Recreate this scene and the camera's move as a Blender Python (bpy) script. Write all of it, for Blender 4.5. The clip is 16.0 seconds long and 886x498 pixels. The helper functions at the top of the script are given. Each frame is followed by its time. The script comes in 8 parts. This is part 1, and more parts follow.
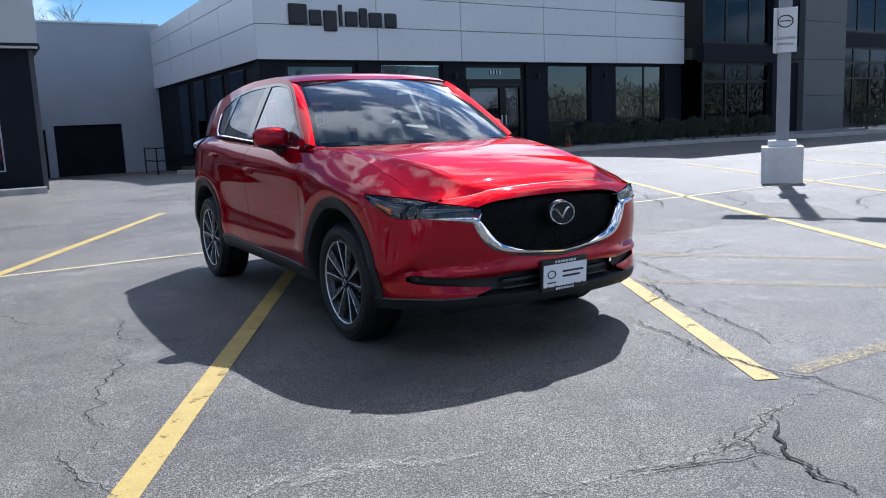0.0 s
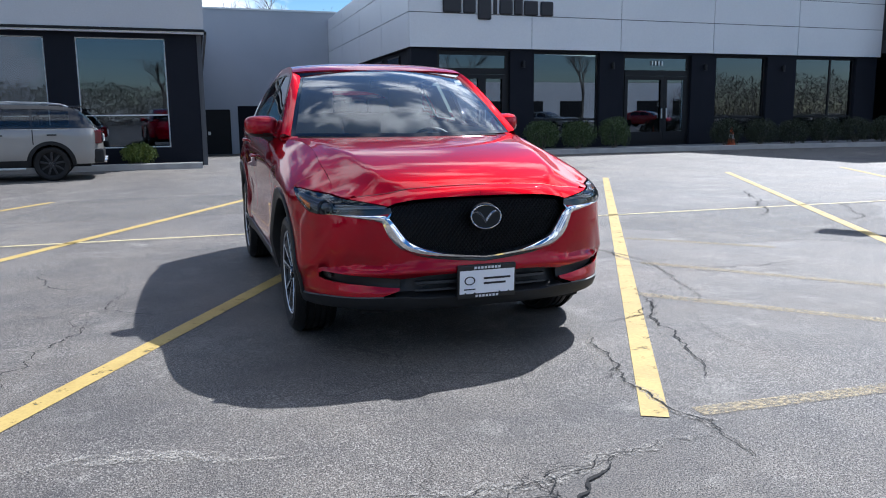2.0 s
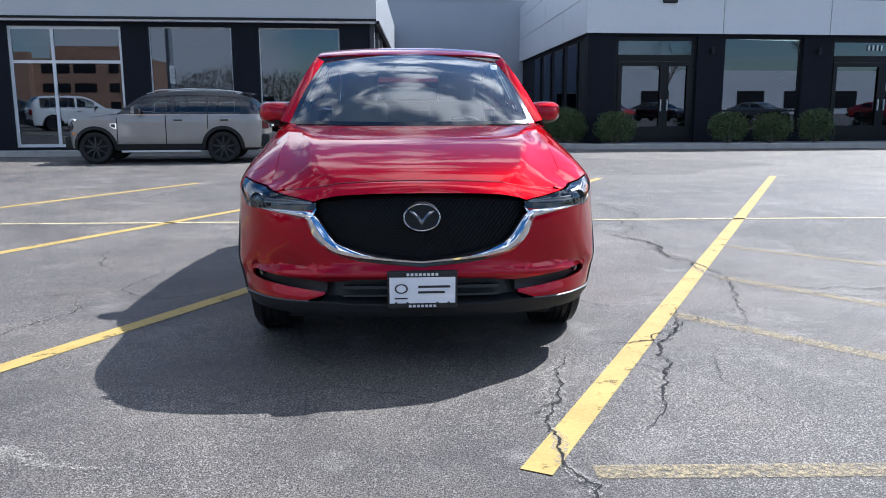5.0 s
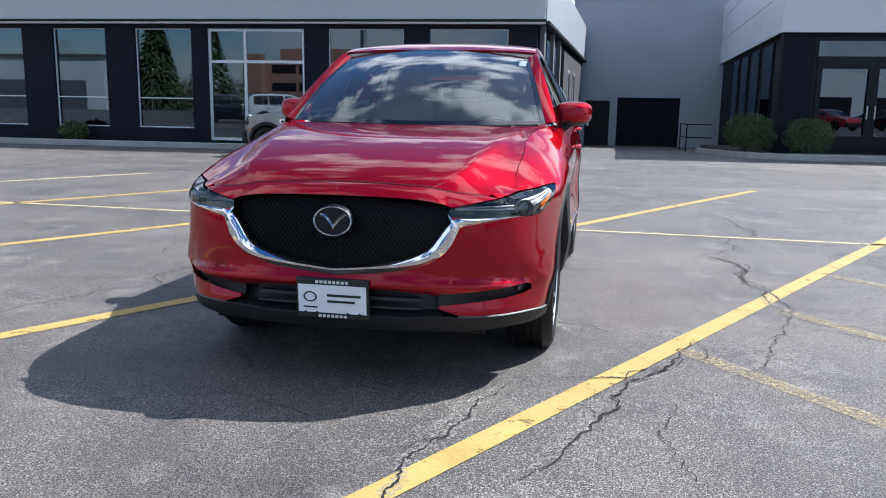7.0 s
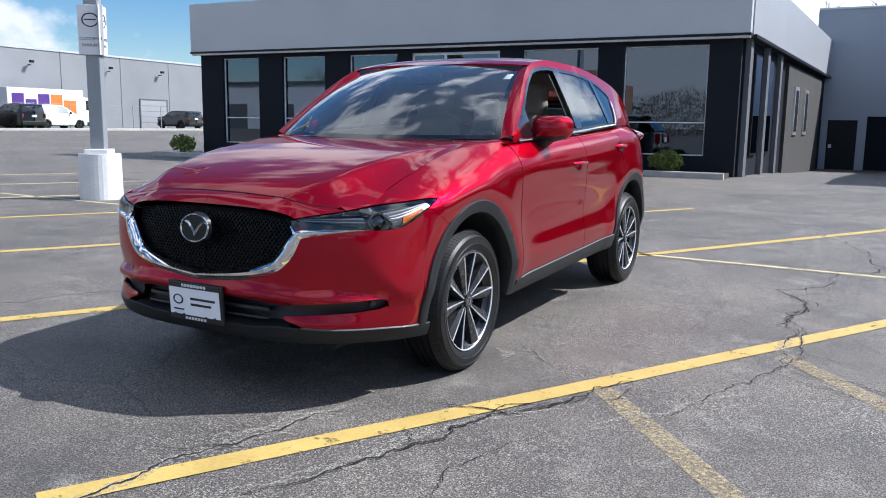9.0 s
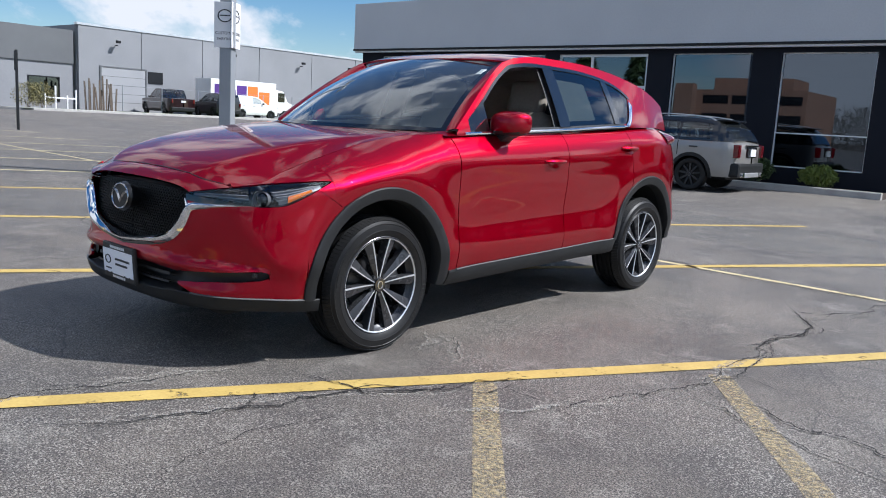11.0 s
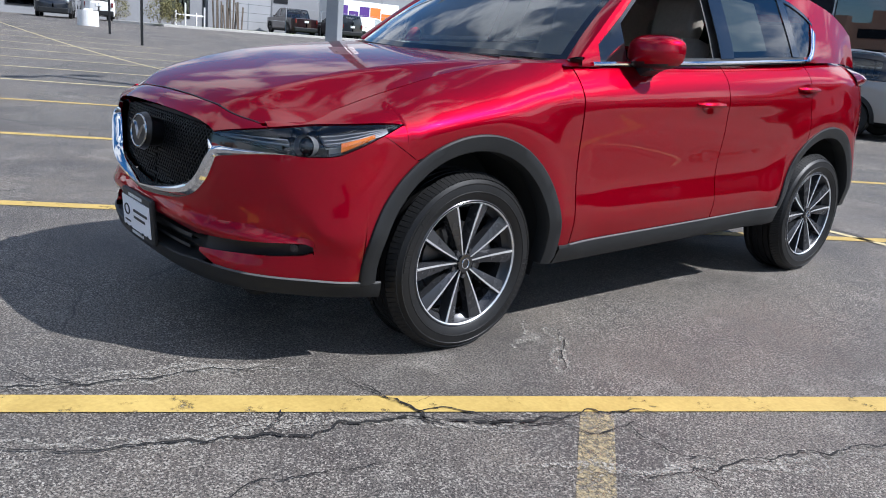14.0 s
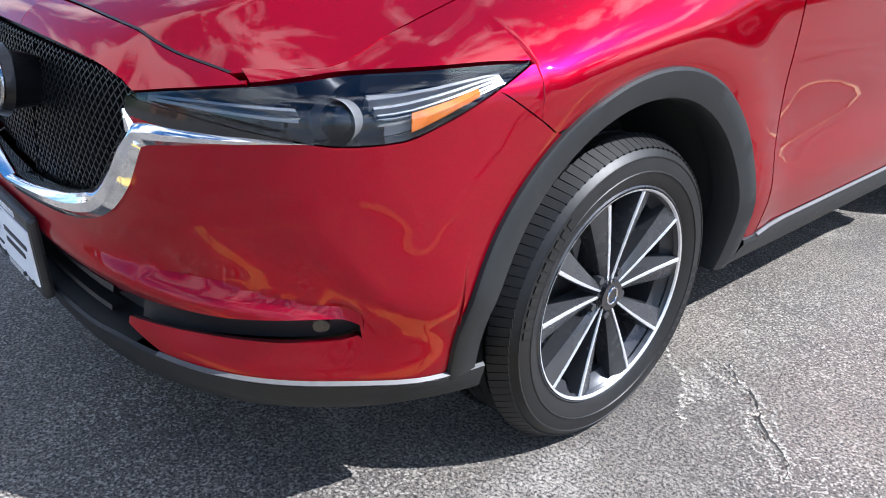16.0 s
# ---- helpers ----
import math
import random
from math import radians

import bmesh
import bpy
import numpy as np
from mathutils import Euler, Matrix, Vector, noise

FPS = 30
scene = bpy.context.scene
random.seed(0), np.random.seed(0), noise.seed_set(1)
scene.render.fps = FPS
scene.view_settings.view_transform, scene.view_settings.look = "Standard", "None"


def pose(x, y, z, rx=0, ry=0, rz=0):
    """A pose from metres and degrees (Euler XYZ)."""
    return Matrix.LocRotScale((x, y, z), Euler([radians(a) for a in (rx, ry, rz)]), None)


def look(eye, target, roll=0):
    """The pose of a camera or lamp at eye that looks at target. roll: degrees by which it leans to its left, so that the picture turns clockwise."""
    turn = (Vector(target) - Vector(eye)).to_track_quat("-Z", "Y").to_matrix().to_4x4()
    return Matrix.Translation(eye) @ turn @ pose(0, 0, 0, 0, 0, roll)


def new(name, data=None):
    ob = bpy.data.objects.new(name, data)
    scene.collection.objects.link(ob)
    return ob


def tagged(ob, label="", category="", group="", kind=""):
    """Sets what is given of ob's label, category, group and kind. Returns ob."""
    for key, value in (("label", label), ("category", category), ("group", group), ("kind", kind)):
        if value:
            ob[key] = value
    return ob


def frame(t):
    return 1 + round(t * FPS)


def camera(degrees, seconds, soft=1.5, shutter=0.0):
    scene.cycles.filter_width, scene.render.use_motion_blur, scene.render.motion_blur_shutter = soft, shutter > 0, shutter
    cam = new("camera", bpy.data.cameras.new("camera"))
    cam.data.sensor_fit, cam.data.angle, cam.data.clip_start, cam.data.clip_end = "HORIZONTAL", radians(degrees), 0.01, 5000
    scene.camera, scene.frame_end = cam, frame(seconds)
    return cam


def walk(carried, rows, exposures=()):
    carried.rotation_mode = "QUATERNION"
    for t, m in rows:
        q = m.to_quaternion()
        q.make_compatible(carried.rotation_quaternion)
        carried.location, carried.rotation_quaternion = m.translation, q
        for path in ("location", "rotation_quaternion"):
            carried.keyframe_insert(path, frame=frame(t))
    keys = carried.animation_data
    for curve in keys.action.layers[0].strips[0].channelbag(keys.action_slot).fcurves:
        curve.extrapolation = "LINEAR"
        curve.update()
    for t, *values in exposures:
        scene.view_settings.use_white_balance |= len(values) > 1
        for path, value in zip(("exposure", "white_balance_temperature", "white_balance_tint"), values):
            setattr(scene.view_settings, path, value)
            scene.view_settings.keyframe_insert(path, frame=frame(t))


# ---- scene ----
cam = camera(58.3, 16.0, soft=1.0)
PATH = [
    (0, (0.17, 2.882, 1.231), (1.297, 4.503, 0.916), -2.4),
    (0.5, (0.502, 2.721, 1.211), (1.529, 4.408, 0.898), -2.0),
    (1, (0.791, 2.497, 1.22), (1.713, 4.244, 0.907), -1.5),
    (1.5, (1.064, 2.344, 1.236), (1.888, 4.138, 0.919), -1.1),
    (2, (1.419, 2.347, 1.236), (2.146, 4.181, 0.904), -0.6),
    (2.5, (1.767, 2.25, 1.224), (2.398, 4.117, 0.882), -0.3),
    (3, (2.08, 2.278, 1.219), (2.622, 4.171, 0.867), 0.0),
    (3.5, (2.412, 2.388, 1.231), (2.864, 4.302, 0.871), -0.1),
    (4, (2.662, 2.382, 1.236), (3.037, 4.312, 0.874), -0.3),
    (4.5, (2.739, 2.419, 1.239), (3.042, 4.363, 0.879), -0.3),
    (5, (2.773, 2.469, 1.22), (2.999, 4.424, 0.865), -0.1),
    (7.5, (4.39, 2.925, 1.192), (3.96, 4.847, 0.844), 1.0),
    (7.7, (4.536, 2.98, 1.183), (4.047, 4.889, 0.84), 1.0),
    (8, (4.752, 3.101, 1.201), (4.175, 4.986, 0.866), 1.0),
    (10.3, (6.364, 3.757, 1.164), (5.218, 5.366, 0.853), 2.2),
    (10.5, (6.445, 3.854, 1.179), (5.273, 5.443, 0.861), 2.7),
    (11, (6.684, 3.982, 1.175), (5.442, 5.517, 0.855), 3.2),
    (11.5, (6.822, 4.045, 1.177), (5.532, 5.538, 0.847), 3.4),
    (12, (6.85, 4.068, 1.184), (5.525, 5.522, 0.822), 3.5),
    (12.5, (6.832, 4.092, 1.188), (5.482, 5.512, 0.787), 3.6),
    (13, (6.613, 4.268, 1.129), (5.235, 5.65, 0.691), 3.8),
    (13.5, (6.37, 4.493, 1.146), (4.966, 5.837, 0.675), 4.3),
    (14, (6.049, 4.783, 1.159), (4.636, 6.102, 0.647), 4.9),
    (14.5, (5.664, 4.97, 1.134), (4.272, 6.285, 0.555), 4.8),
    (15, (5.337, 5.164, 1.11), (3.973, 6.463, 0.439), 4.0),
    (15.5, (5.04, 5.354, 1.091), (3.717, 6.657, 0.346), 3.4),
    (16, (4.782, 5.465, 1.093), (3.514, 6.791, 0.296), 3.4),
]
walk(cam, [(t, look(eye, target, roll)) for t, eye, target, roll in PATH], exposures=((0.0, 0.60, 5580, 11), (2.5, 0.75, 5680, 11), (5.0, 0.88, 5680, 11), (8.0, 0.86, 5730, 11), (10.5, 0.62, 5830, 11), (13.0, 0.60, 5830, 11), (14.5, 0.74, 5780, 11), (15.2, 1.05, 5780, 11), (16.0, 1.50, 5730, 11)))

# ---- world, sun ----
SUN_DIR = Vector((0.555, 0.40, 0.735)).normalized()
world = bpy.data.worlds.new("sky")
scene.world = world
world.use_nodes = True
wn, wl = world.node_tree.nodes, world.node_tree.links
wn.clear()
w_out = wn.new("ShaderNodeOutputWorld")
w_bg = wn.new("ShaderNodeBackground")
w_sky = wn.new("ShaderNodeTexSky")
w_sky.sky_type = "NISHITA"
w_sky.sun_disc = False
w_sky.sun_elevation = math.asin(SUN_DIR.z)
w_sky.sun_rotation = math.atan2(SUN_DIR.x, SUN_DIR.y)
w_sky.air_density, w_sky.dust_density, w_sky.ozone_density = 1.0, 0.15, 2.5
w_tc = wn.new("ShaderNodeTexCoord")
w_map = wn.new("ShaderNodeMapping")
w_map.inputs["Scale"].default_value = (1.0, 1.0, 1.7)
w_map.inputs["Location"].default_value = (0.35, 0.2, 0.1)
w_noise = wn.new("ShaderNodeTexNoise")
w_noise.inputs["Scale"].default_value = 3.6
w_noise.inputs["Detail"].default_value = 9.0
w_noise.inputs["Roughness"].default_value = 0.58
w_noise.inputs["Distortion"].default_value = 0.25
w_ramp = wn.new("ShaderNodeValToRGB")
w_ramp.color_ramp.elements[0].position = 0.49
w_ramp.color_ramp.elements[0].color = (0, 0, 0, 1)
w_ramp.color_ramp.elements[1].position = 0.59
w_ramp.color_ramp.elements[1].color = (1, 1, 1, 1)
w_mix = wn.new("ShaderNodeMix")
w_mix.data_type = "RGBA"
# clouds glow towards the sun
w_dot = wn.new("ShaderNodeVectorMath")
w_dot.operation = "DOT_PRODUCT"
w_dot.inputs[1].default_value = SUN_DIR
w_lit = wn.new("ShaderNodeMapRange")
w_lit.inputs["From Min"].default_value, w_lit.inputs["From Max"].default_value = 0.1, 1.0
w_lit.inputs["To Min"].default_value, w_lit.inputs["To Max"].default_value = 8.5, 20.0
w_comb = wn.new("ShaderNodeCombineColor")
wl.new(w_tc.outputs["Generated"], w_map.inputs["Vector"])
wl.new(w_map.outputs["Vector"], w_noise.inputs["Vector"])
wl.new(w_noise.outputs["Fac"], w_ramp.inputs["Fac"])
wl.new(w_ramp.outputs["Color"], w_mix.inputs["Factor"])
wl.new(w_tc.outputs["Generated"], w_dot.inputs[0])
wl.new(w_dot.outputs["Value"], w_lit.inputs["Value"])
for k in ("Red", "Green", "Blue"):
    wl.new(w_lit.outputs[0], w_comb.inputs[k])
wl.new(w_comb.outputs["Color"], w_mix.inputs["B"])
w_deep = wn.new("ShaderNodeHueSaturation")
w_deep.inputs["Saturation"].default_value = 1.3
wl.new(w_sky.outputs["Color"], w_deep.inputs["Color"])
wl.new(w_deep.outputs["Color"], w_mix.inputs["A"])
wl.new(w_mix.outputs["Result"], w_bg.inputs["Color"])
w_bg.inputs["Strength"].default_value = 0.069
wl.new(w_bg.outputs["Background"], w_out.inputs["Surface"])

sun_data = bpy.data.lights.new("sun", "SUN")
sun_data.energy, sun_data.angle, sun_data.color = 4.75, radians(0.53), (1.0, 0.955, 0.89)
sun = new("sun", sun_data)
sun.matrix_world = look(SUN_DIR * 60, (0, 0, 0))

# ---- materials ----
MATS = {}


def mat(name, col, col2=None, rough=0.6, metal=0.0, scale=2.0, fine=60.0, vary=0.12, bump=0.15, coat=0.0, spec=0.5, rvary=0.08, depth=0.002):
    """A surface with broad and fine variation of colour, gloss and relief."""
    if name in MATS:
        return MATS[name]
    m = bpy.data.materials.new(name)
    m.use_nodes = True
    n, l = m.node_tree.nodes, m.node_tree.links
    b = n["Principled BSDF"]
    tc = n.new("ShaderNodeTexCoord")
    a, f = n.new("ShaderNodeTexNoise"), n.new("ShaderNodeTexNoise")
    a.inputs["Scale"].default_value, a.inputs["Detail"].default_value = scale, 6.0
    f.inputs["Scale"].default_value, f.inputs["Detail"].default_value = fine, 4.0
    l.new(tc.outputs["Object"], a.inputs["Vector"])
    l.new(tc.outputs["Object"], f.inputs["Vector"])
    mixn = n.new("ShaderNodeMath")
    mixn.operation = "MULTIPLY_ADD"
    mixn.inputs[1].default_value = 0.45
    l.new(f.outputs["Fac"], mixn.inputs[0])
    half = n.new("ShaderNodeMath")
    half.operation = "MULTIPLY"
    half.inputs[1].default_value = 0.55
    l.new(a.outputs["Fac"], half.inputs[0])
    l.new(half.outputs[0], mixn.inputs[2])
    ramp = n.new("ShaderNodeValToRGB")
    c2 = col2 or tuple(c * (1 + vary) for c in col)
    c1 = tuple(c * (1 - vary) for c in col) if not col2 else col
    ramp.color_ramp.elements[0].position, ramp.color_ramp.elements[1].position = 0.34, 0.66
    ramp.color_ramp.elements[0].color, ramp.color_ramp.elements[1].color = (*c1, 1), (*c2, 1)
    l.new(mixn.outputs[0], ramp.inputs["Fac"])
    l.new(ramp.outputs["Color"], b.inputs["Base Color"])
    rr = n.new("ShaderNodeMapRange")
    rr.inputs["To Min"].default_value, rr.inputs["To Max"].default_value = max(0.02, rough - rvary), min(1.0, rough + rvary)
    l.new(mixn.outputs[0], rr.inputs["Value"])
    l.new(rr.outputs[0], b.inputs["Roughness"])
    b.inputs["Metallic"].default_value = metal
    b.inputs["Coat Weight"].default_value = coat
    b.inputs["Coat Roughness"].default_value = 0.03
    b.inputs["Specular IOR Level"].default_value = spec
    if bump:
        bp = n.new("ShaderNodeBump")
        bp.inputs["Strength"].default_value, bp.inputs["Distance"].default_value = bump, depth
        l.new(f.outputs["Fac"], bp.inputs["Height"])
        l.new(bp.outputs["Normal"], b.inputs["Normal"])
    MATS[name] = m
    return m


def glass(name, tint=(0.75, 0.82, 0.8), see=0.6, rough=0.0, gloss=2.0, sheen=(0.95, 0.97, 1.0), dust=0.0):
    """Window glass: clear tinted transmission under a mirror-like face; see is the share of light let through."""
    if name in MATS:
        return MATS[name]
    m = bpy.data.materials.new(name)
    m.use_nodes = True
    n, l = m.node_tree.nodes, m.node_tree.links
    n.clear()
    out = n.new("ShaderNodeOutputMaterial")
    tr, gl, mx, fr = n.new("ShaderNodeBsdfTransparent"), n.new("ShaderNodeBsdfGlossy"), n.new("ShaderNodeMixShader"), n.new("ShaderNodeFresnel")
    tr.inputs["Color"].default_value = (*(c * see for c in tint), 1)
    gl.inputs["Roughness"].default_value = rough
    gl.inputs["Color"].default_value = (*sheen, 1)
    fr.inputs["IOR"].default_value = 1.55
    boost = n.new("ShaderNodeMath")
    boost.operation = "MULTIPLY"
    boost.use_clamp = True
    boost.inputs[1].default_value = gloss
    l.new(fr.outputs[0], boost.inputs[0])
    l.new(boost.outputs[0], mx.inputs["Fac"])
    l.new(tr.outputs[0], mx.inputs[1])
    l.new(gl.outputs[0], mx.inputs[2])
    top = mx
    if dust:
        df, md, tc, nz, rp = n.new("ShaderNodeBsdfDiffuse"), n.new("ShaderNodeMixShader"), n.new("ShaderNodeTexCoord"), n.new("ShaderNodeTexNoise"), n.new("ShaderNodeMapRange")
        df.inputs["Color"].default_value = (0.62, 0.68, 0.66, 1)
        nz.inputs["Scale"].default_value, nz.inputs["Detail"].default_value = 6.0, 8.0
        rp.inputs["To Min"].default_value, rp.inputs["To Max"].default_value = dust * 0.6, dust * 1.4
        l.new(tc.outputs["Object"], nz.inputs["Vector"])
        l.new(nz.outputs["Fac"], rp.inputs["Value"])
        l.new(rp.outputs[0], md.inputs["Fac"])
        l.new(mx.outputs[0], md.inputs[1])
        l.new(df.outputs[0], md.inputs[2])
        top = md
    l.new(top.outputs[0], out.inputs["Surface"])
    MATS[name] = m
    return m


def asphalt():
    """Worn grey asphalt: aggregate grains, patches of wear, pale scuffs, fine relief."""
    m = bpy.data.materials.new("asphalt")
    m.use_nodes = True
    n, l = m.node_tree.nodes, m.node_tree.links
    b = n["Principled BSDF"]
    tc = n.new("ShaderNodeTexCoord")

    def tex(kind, scale, detail=5.0, rough=0.6):
        t = n.new(kind)
        t.inputs["Scale"].default_value = scale
        if kind == "ShaderNodeTexNoise":
            t.inputs["Detail"].default_value, t.inputs["Roughness"].default_value = detail, rough
        l.new(tc.outputs["Object"], t.inputs["Vector"])
        return t

    def ramp(src, p0, c0, p1, c1):
        r = n.new("ShaderNodeValToRGB")
        r.color_ramp.elements[0].position, r.color_ramp.elements[1].position = p0, p1
        r.color_ramp.elements[0].color, r.color_ramp.elements[1].color = (*c0, 1), (*c1, 1)
        l.new(src, r.inputs["Fac"])
        return r

    def mix(kind, fac, a, bb):
        x = n.new("ShaderNodeMix")
        x.data_type, x.blend_type = "RGBA", kind
        if isinstance(fac, float):
            x.inputs["Factor"].default_value = fac
        else:
            l.new(fac, x.inputs["Factor"])
        l.new(a, x.inputs["A"])
        l.new(bb, x.inputs["B"])
        return x.outputs["Result"]

    broad, mid = tex("ShaderNodeTexNoise", 0.13, 5.0, 0.6), tex("ShaderNodeTexNoise", 1.3, 9.0, 0.68)
    grain, grit = tex("ShaderNodeTexNoise", 132.0, 3.0, 0.8), tex("ShaderNodeTexVoronoi", 205.0)
    base = ramp(broad.outputs["Fac"], 0.40, (0.049, 0.045, 0.045), 0.60, (0.118, 0.103, 0.087))
    wear = ramp(mid.outputs["Fac"], 0.38, (0.0275, 0.025, 0.0255), 0.64, (0.138, 0.121, 0.102))
    col = mix("MIX", 0.5, base.outputs["Color"], wear.outputs["Color"])
    gr = ramp(grain.outputs["Fac"], 0.42, (0.05, 0.05, 0.052), 0.58, (1.92, 1.88, 1.82))
    col = mix("MULTIPLY", 1.0, col, gr.outputs["Color"])
    # pale stones of the aggregate, thicker in some patches than in others
    peb = ramp(grit.outputs["Color"], 0.70, (0, 0, 0), 0.76, (1, 1, 1))
    dens = ramp(tex("ShaderNodeTexNoise", 0.8, 6.0, 0.7).outputs["Fac"], 0.36, (0.11, 0.11, 0.11), 0.66, (0.78, 0.78, 0.78))
    pale = n.new("ShaderNodeRGB")
    pale.outputs[0].default_value = (0.46, 0.43, 0.375, 1)
    pm = mix("MULTIPLY", 1.0, peb.outputs["Color"], dens.outputs["Color"])
    col = mix("MIX", pm, col, pale.outputs[0])
    # pale scuffs broken up by the grain
    scuff = tex("ShaderNodeTexNoise", 1.9, 12.0, 0.78)
    sc = ramp(scuff.outputs["Fac"], 0.54, (0, 0, 0), 0.70, (0.75, 0.75, 0.75))
    gm = ramp(grain.outputs["Fac"], 0.42, (0, 0, 0), 0.60, (1, 1, 1))
    scm = mix("MULTIPLY", 1.0, sc.outputs["Color"], gm.outputs["Color"])
    col = mix("MIX", scm, col, pale.outputs[0])
    # hairline cracks between irregular plates, only in some areas
    warp = n.new("ShaderNodeMix")
    warp.data_type = "VECTOR"
    warp.inputs["Factor"].default_value = 0.10
    l.new(tc.outputs["Object"], warp.inputs["A"])
    wn_ = tex("ShaderNodeTexNoise", 3.0, 6.0, 0.7)
    l.new(wn_.outputs["Color"], warp.inputs["B"])
    net = n.new("ShaderNodeTexVoronoi")
    net.feature = "DISTANCE_TO_EDGE"
    net.inputs["Scale"].default_value = 2.1
    l.new(warp.outputs["Result"], net.inputs["Vector"])
    hair = ramp(net.outputs["Distance"], 0.004, (1, 1, 1), 0.012, (0, 0, 0))
    where = ramp(tex("ShaderNodeTexNoise", 0.55, 3.0).outputs["Fac"], 0.55, (0, 0, 0), 0.66, (0.75, 0.75, 0.75))
    hm = mix("MULTIPLY", 1.0, hair.outputs["Color"], where.outputs["Color"])
    dark = n.new("ShaderNodeRGB")
    dark.outputs[0].default_value = (0.02, 0.019, 0.018, 1)
    col = mix("MIX", hm, col, dark.outputs[0])
    l.new(col, b.inputs["Base Color"])
    rr = n.new("ShaderNodeMapRange")
    rr.inputs["To Min"].default_value, rr.inputs["To Max"].default_value = 0.50, 0.78
    l.new(mid.outputs["Fac"], rr.inputs["Value"])
    l.new(rr.outputs[0], b.inputs["Roughness"])
    b.inputs["Specular IOR Level"].default_value = 0.55
    bp = n.new("ShaderNodeBump")
    bp.inputs["Strength"].default_value, bp.inputs["Distance"].default_value = 1.0, 0.006
    l.new(grain.outputs["Fac"], bp.inputs["Height"])
    l.new(bp.outputs["Normal"], b.inputs["Normal"])
    return m


M_ASPHALT = asphalt()
M_YELLOW = mat("yellow_paint", (0.37, 0.255, 0.065), (0.50, 0.36, 0.105), rough=0.7, scale=4, fine=70, bump=0.4)
# Pale yellow of the spine line; on the far bays it paints in glare.
M_PALELINE = mat("pale_yellow_and_glare", (0.42, 0.35, 0.18), (0.58, 0.49, 0.28), rough=0.7, scale=4, fine=70, bump=0.4)
M_FADED = mat("faded_paint", (0.27, 0.215, 0.125), (0.40, 0.32, 0.18), rough=0.75, scale=5, fine=60, bump=0.4)
M_CRACK = mat("crack_fill", (0.005, 0.005, 0.005), (0.015, 0.014, 0.013), rough=0.95, scale=6, bump=0.3)
M_KERB = mat("kerb_concrete", (0.30, 0.29, 0.27), (0.45, 0.43, 0.40), rough=0.85, scale=3, fine=50, bump=0.4)
M_BASE = mat("white_painted_concrete", (0.62, 0.62, 0.61), (0.78, 0.78, 0.77), rough=0.7, scale=3, fine=40, bump=0.3)
M_BLACKWALL = mat("charcoal_stucco", (0.007, 0.009, 0.015), (0.012, 0.014, 0.021), rough=0.75, scale=1.5, fine=45, bump=0.3, spec=0.2)
M_PANEL = mat("silver_white_panel", (0.66, 0.67, 0.69), (0.72, 0.73, 0.745), rough=0.42, scale=0.5, fine=20, bump=0.05, metal=0.1)
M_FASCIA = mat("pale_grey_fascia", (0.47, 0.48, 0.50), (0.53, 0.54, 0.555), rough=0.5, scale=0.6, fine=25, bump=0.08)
# Darker copy of the fascia colour, holds down the sunlight on its side.
M_FASCIADIM = mat("sun_dimmed_side_fascia", (0.31, 0.32, 0.335), (0.36, 0.37, 0.385), rough=0.5, scale=0.6, fine=25, bump=0.08)
M_GREYWALL = mat("grey_painted_block", (0.36, 0.39, 0.44), (0.42, 0.45, 0.50), rough=0.8, scale=0.7, fine=30, bump=0.3)
M_PILASTER = mat("dark_grey_pilaster", (0.10, 0.105, 0.115), (0.13, 0.135, 0.145), rough=0.7, scale=2, fine=40, bump=0.2)
M_SIDEBLOCK = mat("brown_grey_block", (0.046, 0.043, 0.041), (0.062, 0.058, 0.055), rough=0.85, scale=1, fine=30, bump=0.4)
M_JOINT = mat("dark_joint", (0.12, 0.125, 0.135), rough=0.8, bump=0)
M_TRIMWHITE = mat("white_aluminium_trim", (0.70, 0.71, 0.73), (0.78, 0.79, 0.80), rough=0.35, metal=0.1, bump=0.03)
M_ALU = mat("aluminium_frame", (0.62, 0.63, 0.64), rough=0.35, metal=0.7, bump=0.05)
M_DARKFRAME = mat("black_frame", (0.011, 0.012, 0.014), rough=0.45, bump=0.05, spec=0.25)
M_STEEL = mat("grey_steel_pole", (0.25, 0.27, 0.29), (0.32, 0.335, 0.355), rough=0.5, metal=0.3, scale=3, bump=0.1)
M_WINGLASS = glass("storefront_glass", tint=(0.6, 0.72, 0.8), see=0.34, gloss=2.7, sheen=(0.72, 0.84, 1.0))
M_SIDEGLASS = glass("dark_side_glass", tint=(0.6, 0.7, 0.8), see=0.15, gloss=0.8, sheen=(0.5, 0.6, 0.75))
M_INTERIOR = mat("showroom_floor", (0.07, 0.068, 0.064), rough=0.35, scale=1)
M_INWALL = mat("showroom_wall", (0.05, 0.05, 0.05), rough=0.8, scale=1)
M_LEAF = mat("evergreen_leaf", (0.028, 0.048, 0.014), (0.085, 0.125, 0.034), rough=0.6, scale=6, fine=30, bump=0)
# Yew leaf again, its colour darkened for the row that stands in shade.
M_LEAFSHADE = mat("shaded_yew_leaf", (0.012, 0.019, 0.008), (0.035, 0.046, 0.017), rough=0.6, scale=6, fine=30, bump=0)
M_LEAF2 = mat("bright_leaf", (0.08, 0.12, 0.015), (0.18, 0.22, 0.04), rough=0.55, scale=6, fine=30, bump=0)
M_BARK = mat("bare_bark", (0.10, 0.085, 0.07), (0.17, 0.145, 0.12), rough=0.9, scale=5, bump=0.4)
